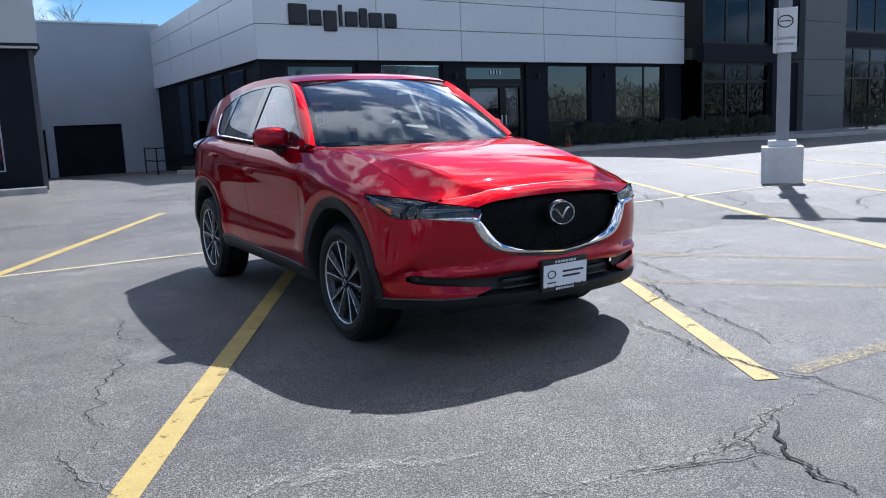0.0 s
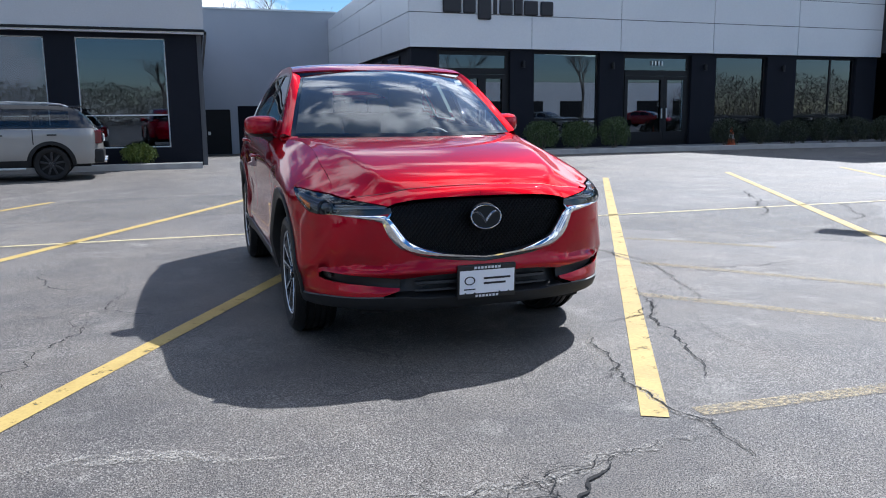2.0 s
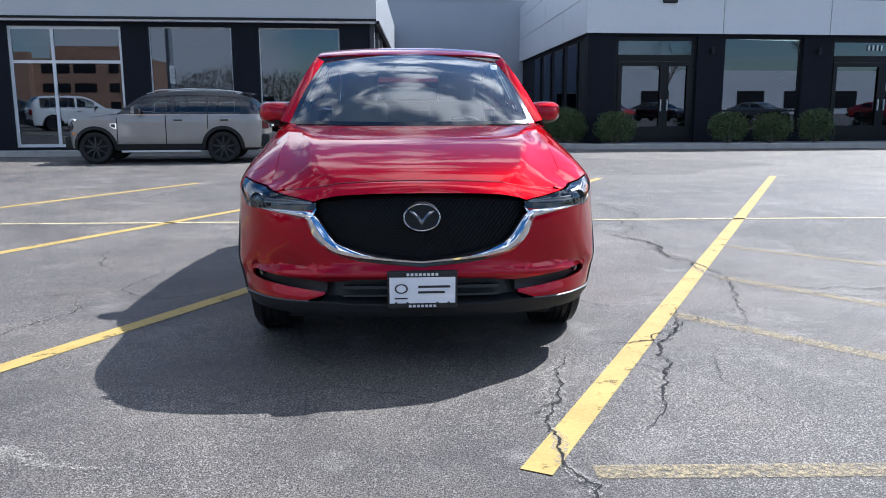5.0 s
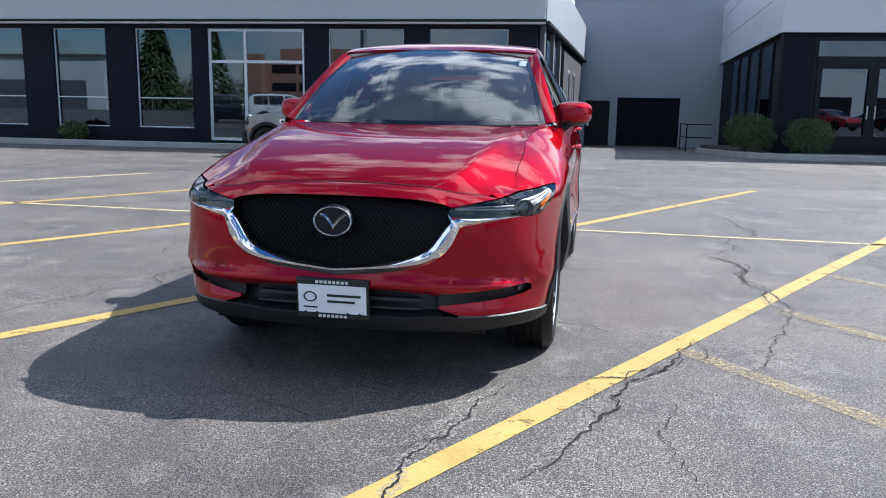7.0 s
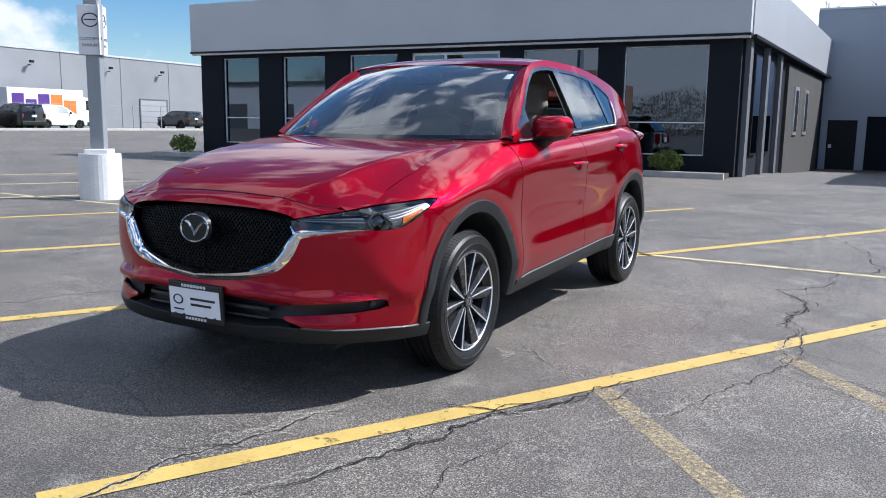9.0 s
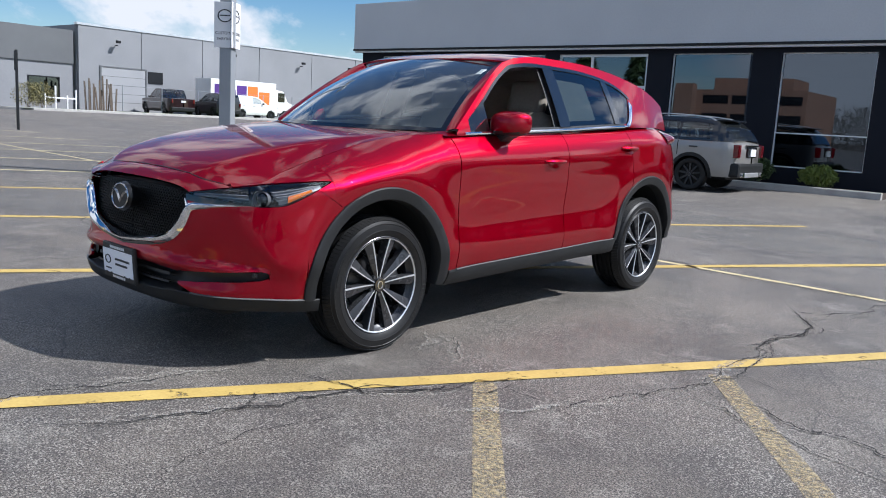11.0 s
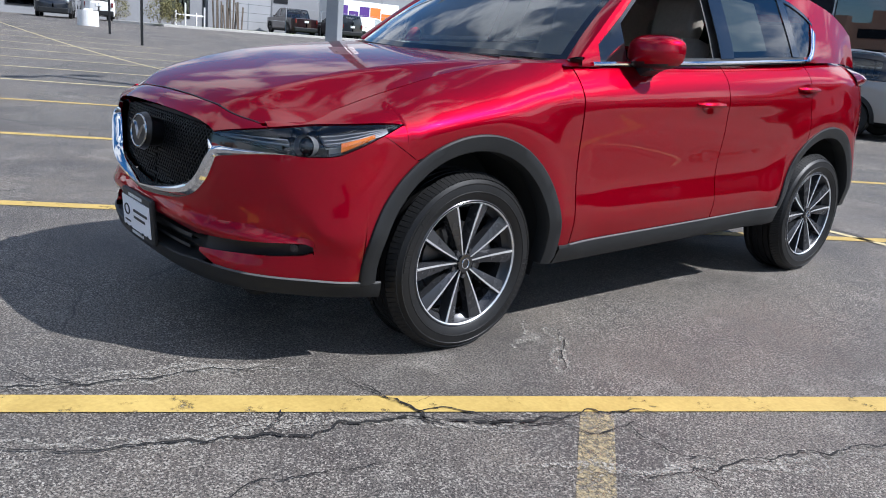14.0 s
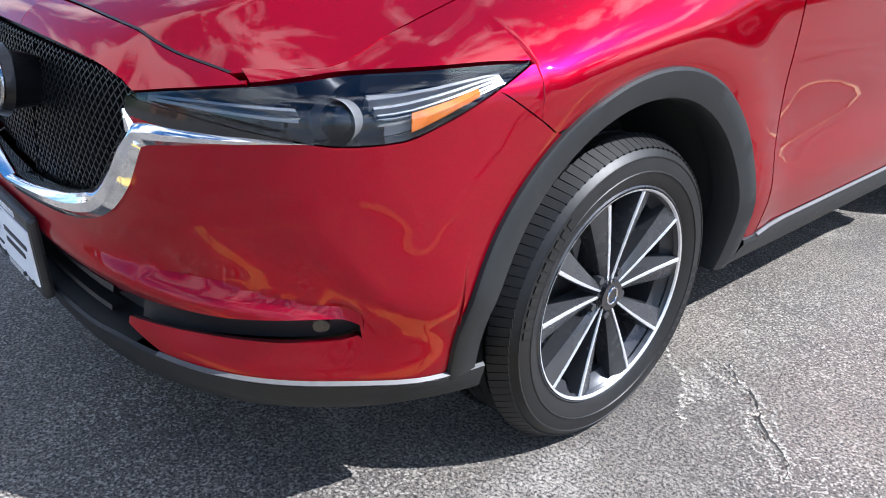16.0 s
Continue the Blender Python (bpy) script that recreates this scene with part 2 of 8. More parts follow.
M_SOIL = mat("mulch", (0.035, 0.025, 0.018), (0.07, 0.05, 0.035), rough=0.95, scale=8, fine=50, bump=0.8)
M_GRASS = mat("spring_grass", (0.06, 0.105, 0.02), (0.13, 0.18, 0.045), rough=0.9, scale=1.5, fine=30, bump=0.6)
M_WAREHOUSE = mat("white_painted_block_wall", (0.195, 0.20, 0.212), (0.24, 0.246, 0.258), rough=0.8, scale=0.4, fine=12, bump=0.1)
M_DARKBAND = mat("grey_metal_band", (0.09, 0.094, 0.10), (0.12, 0.125, 0.13), rough=0.6, scale=0.5, bump=0.05)
M_BRICK = mat("tan_brick", (0.26, 0.145, 0.095), (0.36, 0.21, 0.145), rough=0.85, scale=0.5, fine=8, bump=0.1)
M_BLACK = mat("black_plastic", (0.012, 0.012, 0.013), (0.02, 0.02, 0.021), rough=0.45, scale=8, bump=0.1)
M_RUBBER = mat("tyre_rubber", (0.007, 0.007, 0.0072), (0.012, 0.012, 0.0122), rough=0.46, scale=8, fine=80, bump=0.12, spec=0.30)
M_CLAD = mat("grey_black_cladding", (0.011, 0.012, 0.013), (0.018, 0.019, 0.020), rough=0.5, scale=6, fine=200, spec=0.28, bump=0.3, depth=0.001)
M_CHROME = mat("chrome", (0.82, 0.83, 0.85), rough=0.07, metal=1.0, bump=0, vary=0.03, rvary=0.02)
M_WHITE = mat("white_plastic", (0.74, 0.74, 0.74), rough=0.35, bump=0.03, vary=0.04)
M_INK = mat("dark_print", (0.02, 0.02, 0.025), rough=0.5, bump=0)


def worn(m, fine, lo, hi):
    """Lets the ground show through where the paint has gone."""
    n, l = m.node_tree.nodes, m.node_tree.links
    tc, t, r = n.new("ShaderNodeTexCoord"), n.new("ShaderNodeTexNoise"), n.new("ShaderNodeMapRange")
    t.inputs["Scale"].default_value, t.inputs["Detail"].default_value, t.inputs["Roughness"].default_value = fine, 8.0, 0.78
    r.inputs["From Min"].default_value, r.inputs["From Max"].default_value = lo, hi
    l.new(tc.outputs["Object"], t.inputs["Vector"])
    l.new(t.outputs["Fac"], r.inputs["Value"])
    l.new(r.outputs[0], n["Principled BSDF"].inputs["Alpha"])


worn(M_YELLOW, 7.0, 0.33, 0.43)
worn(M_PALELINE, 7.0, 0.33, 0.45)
worn(M_FADED, 45.0, 0.40, 0.62)

# ---- helpers of this scene ----


def link(name, bm, material, smooth=False):
    bm.normal_update()
    me = bpy.data.meshes.new(name)
    bm.to_mesh(me)
    bm.free()
    for x in (material if isinstance(material, (list, tuple)) else [material]):
        me.materials.append(x)
    if smooth:
        for p in me.polygons:
            p.use_smooth = True
    return new(name, me)


def part(name, bm, material, parent, label="", smooth=False):
    """One mesh object under a thing or under a part."""
    ob = link(name, bm, material, smooth)
    ob.parent = parent
    return tagged(ob, label)


def thing(name, m, label, category, group="", kind=""):
    """An Empty at the base of a thing, which parents its parts."""
    ob = new(name)
    ob.empty_display_size = 0.2
    ob.matrix_world = m
    return tagged(ob, label, category, group, kind)


def box(bm, x0, x1, y0, y1, z0, z1, m=None, bevel=0.0):
    res = bmesh.ops.create_cube(bm, size=1.0)
    vs = res["verts"]
    for v in vs:
        v.co = Vector(((x0 + x1) / 2 + v.co.x * (x1 - x0), (y0 + y1) / 2 + v.co.y * (y1 - y0), (z0 + z1) / 2 + v.co.z * (z1 - z0)))
    if bevel:
        es = list({e for v in vs for e in v.link_edges})
        r = bmesh.ops.bevel(bm, geom=es, offset=bevel, segments=2, affect="EDGES", profile=0.6)
        vs = list({v for f in r["faces"] for v in f.verts} | {v for v in vs if v.is_valid})
    if m is not None:
        bmesh.ops.transform(bm, matrix=m, verts=[v for v in vs if v.is_valid])
    return vs


def cyl(bm, r0, r1, h, m=None, seg=20, cap=True):
    """A cone or cylinder from z 0 to h."""
    r = bmesh.ops.create_cone(bm, cap_ends=cap, segments=seg, radius1=r0, radius2=r1, depth=h)
    bmesh.ops.translate(bm, vec=(0, 0, h / 2), verts=r["verts"])
    if m is not None:
        bmesh.ops.transform(bm, matrix=m, verts=r["verts"])
    return r["verts"]


def boxed(*a, **k):
    bm = bmesh.new()
    box(bm, *a, **k)
    return bm


def ground_z(x, y):
    """The lie of the lot: level, with a fall to the loading door and a slight rise to the far verge."""
    s = min(1.0, max(0.0, (y - 23.0) / 19.0))
    fall = -0.5 * s * s * (3 - 2 * s) if x > 2.0 else 0.0
    r = min(1.0, max(0.0, (-x - 12.0) / 28.0))
    return fall + 0.45 * r * r * (3 - 2 * r)


# ---- ground ----
bm = bmesh.new()
xs = [-400, -200, -100, -60, *range(-50, 51, 2), 60, 100, 200, 400]
ys = [-400, -200, -100, -50, *range(-20, 61, 2), 80, 100, 200, 400]
grid = [[bm.verts.new((x, y, ground_z(x, y))) for x in xs] for y in ys]
for j in range(len(ys) - 1):
    for i in range(len(xs) - 1):
        bm.faces.new((grid[j][i], grid[j][i + 1], grid[j + 1][i + 1], grid[j + 1][i]))
ground = tagged(link("ground", bm, M_ASPHALT), "worn grey cracked asphalt of a car park", "ground", kind="structure")


def strip(bm, pts, width, z=0.004):
    """A flat band along a polyline on the ground, at most a metre a piece."""
    fine = []
    for (ax, ay), (bx, by) in zip(pts, pts[1:]):
        k = max(1, int(math.hypot(bx - ax, by - ay)))
        fine += [(ax + (bx - ax) * i / k, ay + (by - ay) * i / k) for i in range(k)]
    fine.append(pts[-1])
    left, right = [], []
    for i, (x, y) in enumerate(fine):
        a, b = fine[max(0, i - 1)], fine[min(len(fine) - 1, i + 1)]
        d = Vector((b[0] - a[0], b[1] - a[1])).normalized()
        w = (width(i / (len(fine) - 1)) if callable(width) else width) / 2
        left.append(bm.verts.new((x - d.y * w, y + d.x * w, ground_z(x, y) + z)))
        right.append(bm.verts.new((x + d.y * w, y - d.x * w, ground_z(x, y) + z)))
    for i in range(len(fine) - 1):
        bm.faces.new((left[i], right[i], right[i + 1], left[i + 1]))


# parking bay lines, both halves of the double row in one stroke
SLOPE = 6.73 / 10.68
def bay(name, x_mid, y0=4.92, y1=15.6, mat_=None, label="yellow painted parking bay line, worn at its edges"):
    bm = bmesh.new()
    strip(bm, [(x_mid + (y - 10.9) * SLOPE, y) for y in (y0, 8.0, 10.9, 13.0, y1)], 0.115)
    return tagged(link(name, bm, mat_ or M_YELLOW), label, "road marking", "parking bay lines", "structure")


BAYS = [7.14, 4.02, 0.72, -2.62, -5.9, -9.2, -12.5, -15.8, -19.1, -22.4, -25.7, -29.0, -32.3, 10.12, 13.3, 16.5, 19.7]
# bays west of -3 take the pale yellow, for the glare on them
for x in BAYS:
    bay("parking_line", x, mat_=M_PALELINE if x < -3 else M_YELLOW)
bm = bmesh.new()
strip(bm, [(-36, 13.9), (-0.9, 11.23), (8.6, 10.5), (24.0, 9.3)], 0.07)
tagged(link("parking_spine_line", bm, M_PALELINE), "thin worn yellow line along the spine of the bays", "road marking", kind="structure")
for name, pts in (("faded_line", [(4.66, 6.84), (6.10, 4.95)]), ("faded_line", [(5.38, 7.82), (6.65, 6.0)]), ("faded_line", [(6.03, 9.0), (6.95, 7.95)])):
    bm = bmesh.new()
    strip(bm, pts, 0.11, 0.003)
    tagged(link(name, bm, M_FADED), "old hatch line, its yellow paint almost worn off", "road marking", "faded hatch lines", "structure")

# ---- showroom building on the west (dark ground floor, grey fascia) ----
YL, YA, YG = 23.88, 26.12, 42.0
SHEAR = 0.085


def sheared(ob, y0):
    """Buildings stand slightly off square: x runs out as y grows."""
    for v in ob.data.vertices:
        v.co.x += SHEAR * (v.co.y - y0)
    return ob


def wall_with_holes(name, x0, x1, y0, y1, z0, z1, holes, material, parent=None):
    """A wall along x, y0 to y1 thick, with rectangular openings (x0, x1, z0, z1) that go through it."""
    bm = bmesh.new()
    xs_ = sorted({x0, x1, *[h[0] for h in holes], *[h[1] for h in holes]})
    zs_ = sorted({z0, z1, *[h[2] for h in holes], *[h[3] for h in holes]})

    def solid(i, j):
        if not (0 <= i < len(xs_) - 1 and 0 <= j < len(zs_) - 1):
            return False
        cx, cz = (xs_[i] + xs_[i + 1]) / 2, (zs_[j] + zs_[j + 1]) / 2
        return not any(a < cx < b and c < cz < d for a, b, c, d in holes)

    vert = {}

    def v(x, y, z):
        k = (round(x, 4), round(y, 4), round(z, 4))
        if k not in vert:
            vert[k] = bm.verts.new((x, y, z))
        return vert[k]

    for i in range(len(xs_) - 1):
        for j in range(len(zs_) - 1):
            if not solid(i, j):
                continue
            a, b, c, d = xs_[i], xs_[i + 1], zs_[j], zs_[j + 1]
            bm.faces.new((v(a, y0, c), v(b, y0, c), v(b, y0, d), v(a, y0, d)))
            bm.faces.new((v(b, y1, c), v(a, y1, c), v(a, y1, d), v(b, y1, d)))
            if not solid(i - 1, j):
                bm.faces.new((v(a, y1, c), v(a, y0, c), v(a, y0, d), v(a, y1, d)))
            if not solid(i + 1, j):
                bm.faces.new((v(b, y0, c), v(b, y1, c), v(b, y1, d), v(b, y0, d)))
            if not solid(i, j - 1):
                bm.faces.new((v(a, y1, c), v(b, y1, c), v(b, y0, c), v(a, y0, c)))
            if not solid(i, j + 1):
                bm.faces.new((v(a, y0, d), v(b, y0, d), v(b, y1, d), v(a, y1, d)))
    ob = link(name, bm, material)
    ob.parent = parent
    return ob


def window(parent, x0, x1, y, z0, z1, mull=(), rails=(), frame_mat=None, name="window", w=0.05, glass_mat=None):
    """A framed pane or panes: frame bars round the opening, mullions, rails, and the glass behind."""
    fm = frame_mat or M_ALU
    bm = bmesh.new()
    for a, b in ((x0, x0 + w), (x1 - w, x1)):
        box(bm, a, b, y, y + 0.08, z0, z1)
    for a, b in ((z0, z0 + w), (z1 - w, z1)):
        box(bm, x0 + w, x1 - w, y, y + 0.08, a, b)
    win = part(name, bm, fm, parent)
    for x in mull:
        part("mullion", boxed(x - w / 2, x + w / 2, y + 0.003, y + 0.075, z0 + w, z1 - w), fm, win)
    for z in rails:
        part("rail", boxed(x0 + w, x1 - w, y + 0.006, y + 0.07, z - w / 2, z + w / 2), fm, win)
    pane = part("pane", boxed(x0 + w, x1 - w, y + 0.035, y + 0.043, z0 + w, z1 - w), glass_mat or M_WINGLASS, win)
    pane.visible_shadow = False
    return win


west = thing("showroom_building", pose(0, 0, 0), "single-storey showroom with charcoal walls and pale grey fascia", "building")
WIN = [(-12.79, -11.3), (-10.37, -8.75), (-7.88, -6.2), (-5.74, -2.97), (-2.3, -0.22), (0.47, 2.55)]
holes = [(a, b, 0.5 if k != 3 else 0.18, 3.22) for k, (a, b) in enumerate(WIN)]
yw = YL + 0.25
wall_with_holes("front_wall", -13.7, 3.3, yw, yw + 0.3, 0.0, 3.36, holes, M_BLACKWALL, west)
for k, (a, b) in enumerate(WIN):
    if k == 3:
        window(west, a, b, yw + 0.08, 0.18, 3.22, mull=(-4.68,), rails=(2.34,), w=0.075, name="glazed_entrance", frame_mat=M_TRIMWHITE)
    else:
        window(west, a, b, yw + 0.10, 0.5, 3.22, rails=(1.32,), w=0.028, frame_mat=M_TRIMWHITE)
part("fascia", boxed(-13.9, 3.49, YL, YL + 0.4, 3.44, 4.95), M_FASCIA, west, "pale grey fascia")
part("fascia_trim", boxed(-13.92, 3.51, YL - 0.02, YL + 0.42, 3.38, 3.44), M_DARKFRAME, west)
part("gutter_line", boxed(-13.9, 3.49, YL + 0.05, YL + 0.2, 3.33, 3.38), M_TRIMWHITE, west)
side = part("side_wall", boxed(3.0, 3.3, yw + 0.303, YG - 0.1, -0.5, 3.36), M_BLACKWALL, west)
sheared(side, YL)
sf = part("side_fascia", boxed(3.09, 3.49, YL + 0.403, YG - 0.1, 3.44, 4.95), M_FASCIADIM, west, "side of the pale grey fascia, coloured darker against the sun")
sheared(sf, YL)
sheared(part("side_fascia_trim", boxed(3.50, 3.56, YL + 0.45, YG - 0.1, 3.36, 3.44), M_DARKFRAME, west), YL)
sheared(part("side_gutter", boxed(3.30, 3.47, YL + 0.45, YG - 0.1, 3.365, 3.435), M_BLACKWALL, west), YL)
for y0, y1 in ((25.6, 26.5), (27.6, 28.4)):
    p = part("side_window", boxed(3.302, 3.36, y0, y1, 0.5, 3.1), M_DARKFRAME, west)
    sheared(p, YL)
    q = part("pane", boxed(3.362, 3.368, y0 + 0.06, y1 - 0.06, 0.56, 3.04), M_WINGLASS, p)
    sheared(q, YL)
for y0 in (24.5, 27.0, 29.2):
    p = part("side_pilaster", boxed(3.302, 3.42, y0, y0 + 0.35, -0.2, 3.36), M_PILASTER, west)
    sheared(p, YL)
p = part("side_block_wall", boxed(3.302, 3.40, 31.0, 40.0, -0.5, 3.2), M_SIDEBLOCK, west)
sheared(p, YL)
for y0 in (32.5, 35.0):
    p = part("side_slot_window", boxed(3.402, 3.44, y0, y0 + 0.9, 1.0, 2.6), M_ALU, west)
    sheared(p, YL)
    q = part("pane", boxed(3.442, 3.448, y0 + 0.14, y0 + 0.76, 1.12, 2.48), M_DARKFRAME, p)
    sheared(q, YL)
part("roof", boxed(-13.6, 3.05, YL + 0.41, YG - 0.2, 4.3, 4.5), M_DARKBAND, west)
part("west_wall", boxed(-13.7, -13.4, yw + 0.303, YG - 0.2, 0, 4.3), M_BLACKWALL, west)
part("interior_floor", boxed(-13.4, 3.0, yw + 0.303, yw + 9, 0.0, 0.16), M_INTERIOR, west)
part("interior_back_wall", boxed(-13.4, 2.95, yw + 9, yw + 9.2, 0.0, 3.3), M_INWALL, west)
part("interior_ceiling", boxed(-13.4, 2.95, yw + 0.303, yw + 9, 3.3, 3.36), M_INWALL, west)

# ---- grey link wall with the loading door ----
link_wall = thing("link_building", pose(0, 0, 0), "tall grey painted block wall with a loading door", "building")
wall_with_holes("wall", 4.4, 11.6, YG, YG + 0.3, -0.55, 6.25, [(5.1, 6.25, -0.55, 1.62), (6.6, 9.5, -0.55, 1.78)], M_GREYWALL, link_wall)
part("coping", boxed(4.4, 11.6, YG - 0.04, YG + 0.34, 6.25, 6.33), M_ALU, link_wall)
part("wall_backing", boxed(4.9, 9.8, YG + 0.301, YG + 0.4, -0.55, 2.2), M_BLACKWALL, link_wall)
part("door", boxed(5.1, 6.25, YG + 0.1, YG + 0.16, -0.5, 1.6), M_DARKFRAME, link_wall, "dark steel service door")
part("door_lever", boxed(5.18, 5.30, YG + 0.06, YG + 0.098, 0.42, 0.58, bevel=0.01), M_ALU, link_wall)
gd = part("loading_door", boxed(6.6, 9.5, YG + 0.14, YG + 0.2, -0.5, 1.78), M_BLACKWALL, link_wall, "black ribbed roll-up loading door")
for k in range(6):
    part("slat", boxed(6.62, 9.48, YG + 0.11, YG + 0.138, -0.48 + k * 0.375, -0.13 + k * 0.375), M_BLACKWALL, gd)

# ---- showroom on the east: white panel fascia, dark glazed ground floor ----
east = thing("dealership_building", pose(0, 0, 0), "dealership showroom with silver-white panels over dark glazing", "building")
ye = YA + 0.12
BAYS_A = [(10.75, 13.33), (14.2, 16.75), (17.7, 20.6), (21.7, 24.1), (25.5, 28.6)]
holes = [(a, b, 0.12 if k in (0, 2) else 0.4, 3.27) for k, (a, b) in enumerate(BAYS_A)]
wall_with_holes("front_wall", 9.9, 29.7, ye, ye + 0.3, -0.1, 3.33, holes, M_BLACKWALL, east)
for k, (a, b) in enumerate(BAYS_A):
    if k in (0, 2):
        ent = window(east, a, b, ye + 0.12, 0.12, 3.27, rails=(2.66,), frame_mat=M_DARKFRAME, w=0.13, name="glazed_entrance")
        cut = a + (b - a) * 0.62
        part("transom_bar", boxed(a + 0.13, b - 0.13, ye + 0.10, ye + 0.118, 2.54, 2.73), M_DARKFRAME, ent)
        for x0, x1, hx in ((a + 0.131, cut - 0.004, cut - 0.10), (cut + 0.004, b - 0.131, cut + 0.10)):
            bm = bmesh.new()
            for u0, u1, z0, z1 in ((x0, x0 + 0.13, 0.25, 2.53), (x1 - 0.13, x1, 0.25, 2.53), (x0 + 0.13, x1 - 0.13, 0.25, 0.58), (x0 + 0.13, x1 - 0.13, 2.40, 2.53)):
                box(bm, u0, u1, ye + 0.09, ye + 0.117, z0, z1)
            leaf = part("door_leaf", bm, M_DARKFRAME, ent, "black aluminium door frame")
            part("door_pull", boxed(hx - 0.014, hx + 0.014, ye + 0.03, ye + 0.089, 1.05, 1.40, bevel=0.006), M_ALU, leaf)
    else:
        window(east, a, b, ye + 0.12, 0.4, 3.27, mull=(a + (b - a) * 0.6,) if k == 4 else (), rails=(1.05,), frame_mat=M_DARKFRAME, w=0.06)
xs_p = [9.8, 14.05, 17.49, 21.43, 25.4, 29.75]
zs_p = [3.33, 4.39, 5.37, 5.95]
part("fascia_backing", boxed(9.83, 29.72, YA + 0.03, YA + 0.115, 3.34, 5.93), M_JOINT, east)
for i in range(5):
    for j in range(3):
        part("panel", boxed(xs_p[i] + 0.012, xs_p[i + 1] - 0.012, YA, YA + 0.028, zs_p[j] + 0.012, zs_p[j + 1] - 0.012), M_PANEL, east)
wf = part("side_fascia_backing", boxed(9.83, 9.95, YA + 0.12, YG, 3.34, 5.93), M_JOINT, east)
sheared(wf, YA)
ys_p = [YA + 0.03, 30.0, 34.0, 38.0, YG]
for i in range(4):
    for j in range(3):
        p = part("panel", boxed(9.8, 9.828, ys_p[i] + 0.012, ys_p[i + 1] - 0.012, zs_p[j] + 0.012, zs_p[j + 1] - 0.012), M_PANEL, east)
        sheared(p, YA)
p = part("side_wall", boxed(9.98, 10.2, ye + 0.303, YG, -0.5, 3.44), M_BLACKWALL, east)
sheared(p, YA)
for y0 in (28.0, 30.6, 33.2, 35.8):
    p = part("side_window", boxed(9.93, 9.978, y0, y0 + 1.7, 0.3, 3.2), M_DARKFRAME, east)
    sheared(p, YA)
    q = part("pane", boxed(9.915, 9.927, y0 + 0.06, y0 + 1.64, 0.36, 3.14), M_SIDEGLASS, p)
    sheared(q, YA)
sheared(part("roof", boxed(10.0, 28.4, YA + 0.35, YG, 5.6, 5.8), M_DARKBAND, east), YA)
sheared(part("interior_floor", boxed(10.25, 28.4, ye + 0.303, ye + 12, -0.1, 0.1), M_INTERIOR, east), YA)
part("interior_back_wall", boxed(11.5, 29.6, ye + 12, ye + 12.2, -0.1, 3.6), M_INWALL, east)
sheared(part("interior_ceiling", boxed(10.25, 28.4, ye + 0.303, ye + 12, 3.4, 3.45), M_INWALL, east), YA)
num = thing("transom_number", pose(18.95, ye + 0.11, 2.98), "small white figures on the glass over the entrance", "sign")
for k in range(4):
    part("bar", boxed(k * 0.14, k * 0.14 + 0.05, -0.006, 0.0, -0.08, 0.08), M_ALU, num)
# raised sign blocks on the fascia, one for each character of the lettering
sign = thing("fascia_sign", pose(0, 0, 0), "dark raised sign characters on the white fascia", "sign")
for x0, w, z0, z1 in ((10.91, 0.62, 4.40, 5.02), (11.60, 0.42, 4.40, 4.86), (12.10, 0.46, 4.22, 4.86), (12.64, 0.13, 4.40, 5.06), (12.86, 0.46, 4.40, 4.86), (13.38, 0.30, 4.40, 4.98), (13.74, 0.50, 4.40, 4.86), (14.34, 0.46, 4.40, 4.86)):
    part("character", boxed(x0, x0 + w, YA - 0.07, YA - 0.002, z0, z1, bevel=0.05 if w > 0.2 else 0.03), M_INK, sign)

# ---- cracks and pale deposits in the asphalt ----


def patchy(name, col, col2, fine, lo, hi):
    """A thin scatter of grains: opaque only where the noise is high."""
    m = mat(name, col, col2, rough=0.9, scale=9, fine=90, bump=0.2)
    n, l = m.node_tree.nodes, m.node_tree.links
    b = n["Principled BSDF"]
    tc, t, r = n.new("ShaderNodeTexCoord"), n.new("ShaderNodeTexNoise"), n.new("ShaderNodeMapRange")
    t.inputs["Scale"].default_value, t.inputs["Detail"].default_value, t.inputs["Roughness"].default_value = fine, 6.0, 0.7
    r.inputs["From Min"].default_value, r.inputs["From Max"].default_value = lo, hi
    l.new(tc.outputs["Object"], t.inputs["Vector"])
    l.new(t.outputs["Fac"], r.inputs["Value"])
    l.new(r.outputs[0], b.inputs["Alpha"])
    return m


M_GRIT = patchy("pale_grit", (0.27, 0.25, 0.22), (0.43, 0.40, 0.35), 110.0, 0.46, 0.64)
M_HAZE = patchy("pale_wear", (0.15, 0.145, 0.135), (0.22, 0.21, 0.195), 60.0, 0.46, 0.75)
rng = random.Random(7)


def ragged(pts, rough=0.11, steps=5):
    """A polyline broken up into a crack-like zigzag."""
    out = [Vector(p) for p in pts]
    for _ in range(steps):
        nxt = []
        for a, b in zip(out, out[1:]):
            d = b - a
            if d.length < 0.025:
                nxt.append(a)
                continue
            n = Vector((-d.y, d.x))
            nxt += [a, (a + b) / 2 + n * rng.gauss(0, rough)]
        out = nxt + [out[-1]]
    return [(p.x, p.y) for p in out]


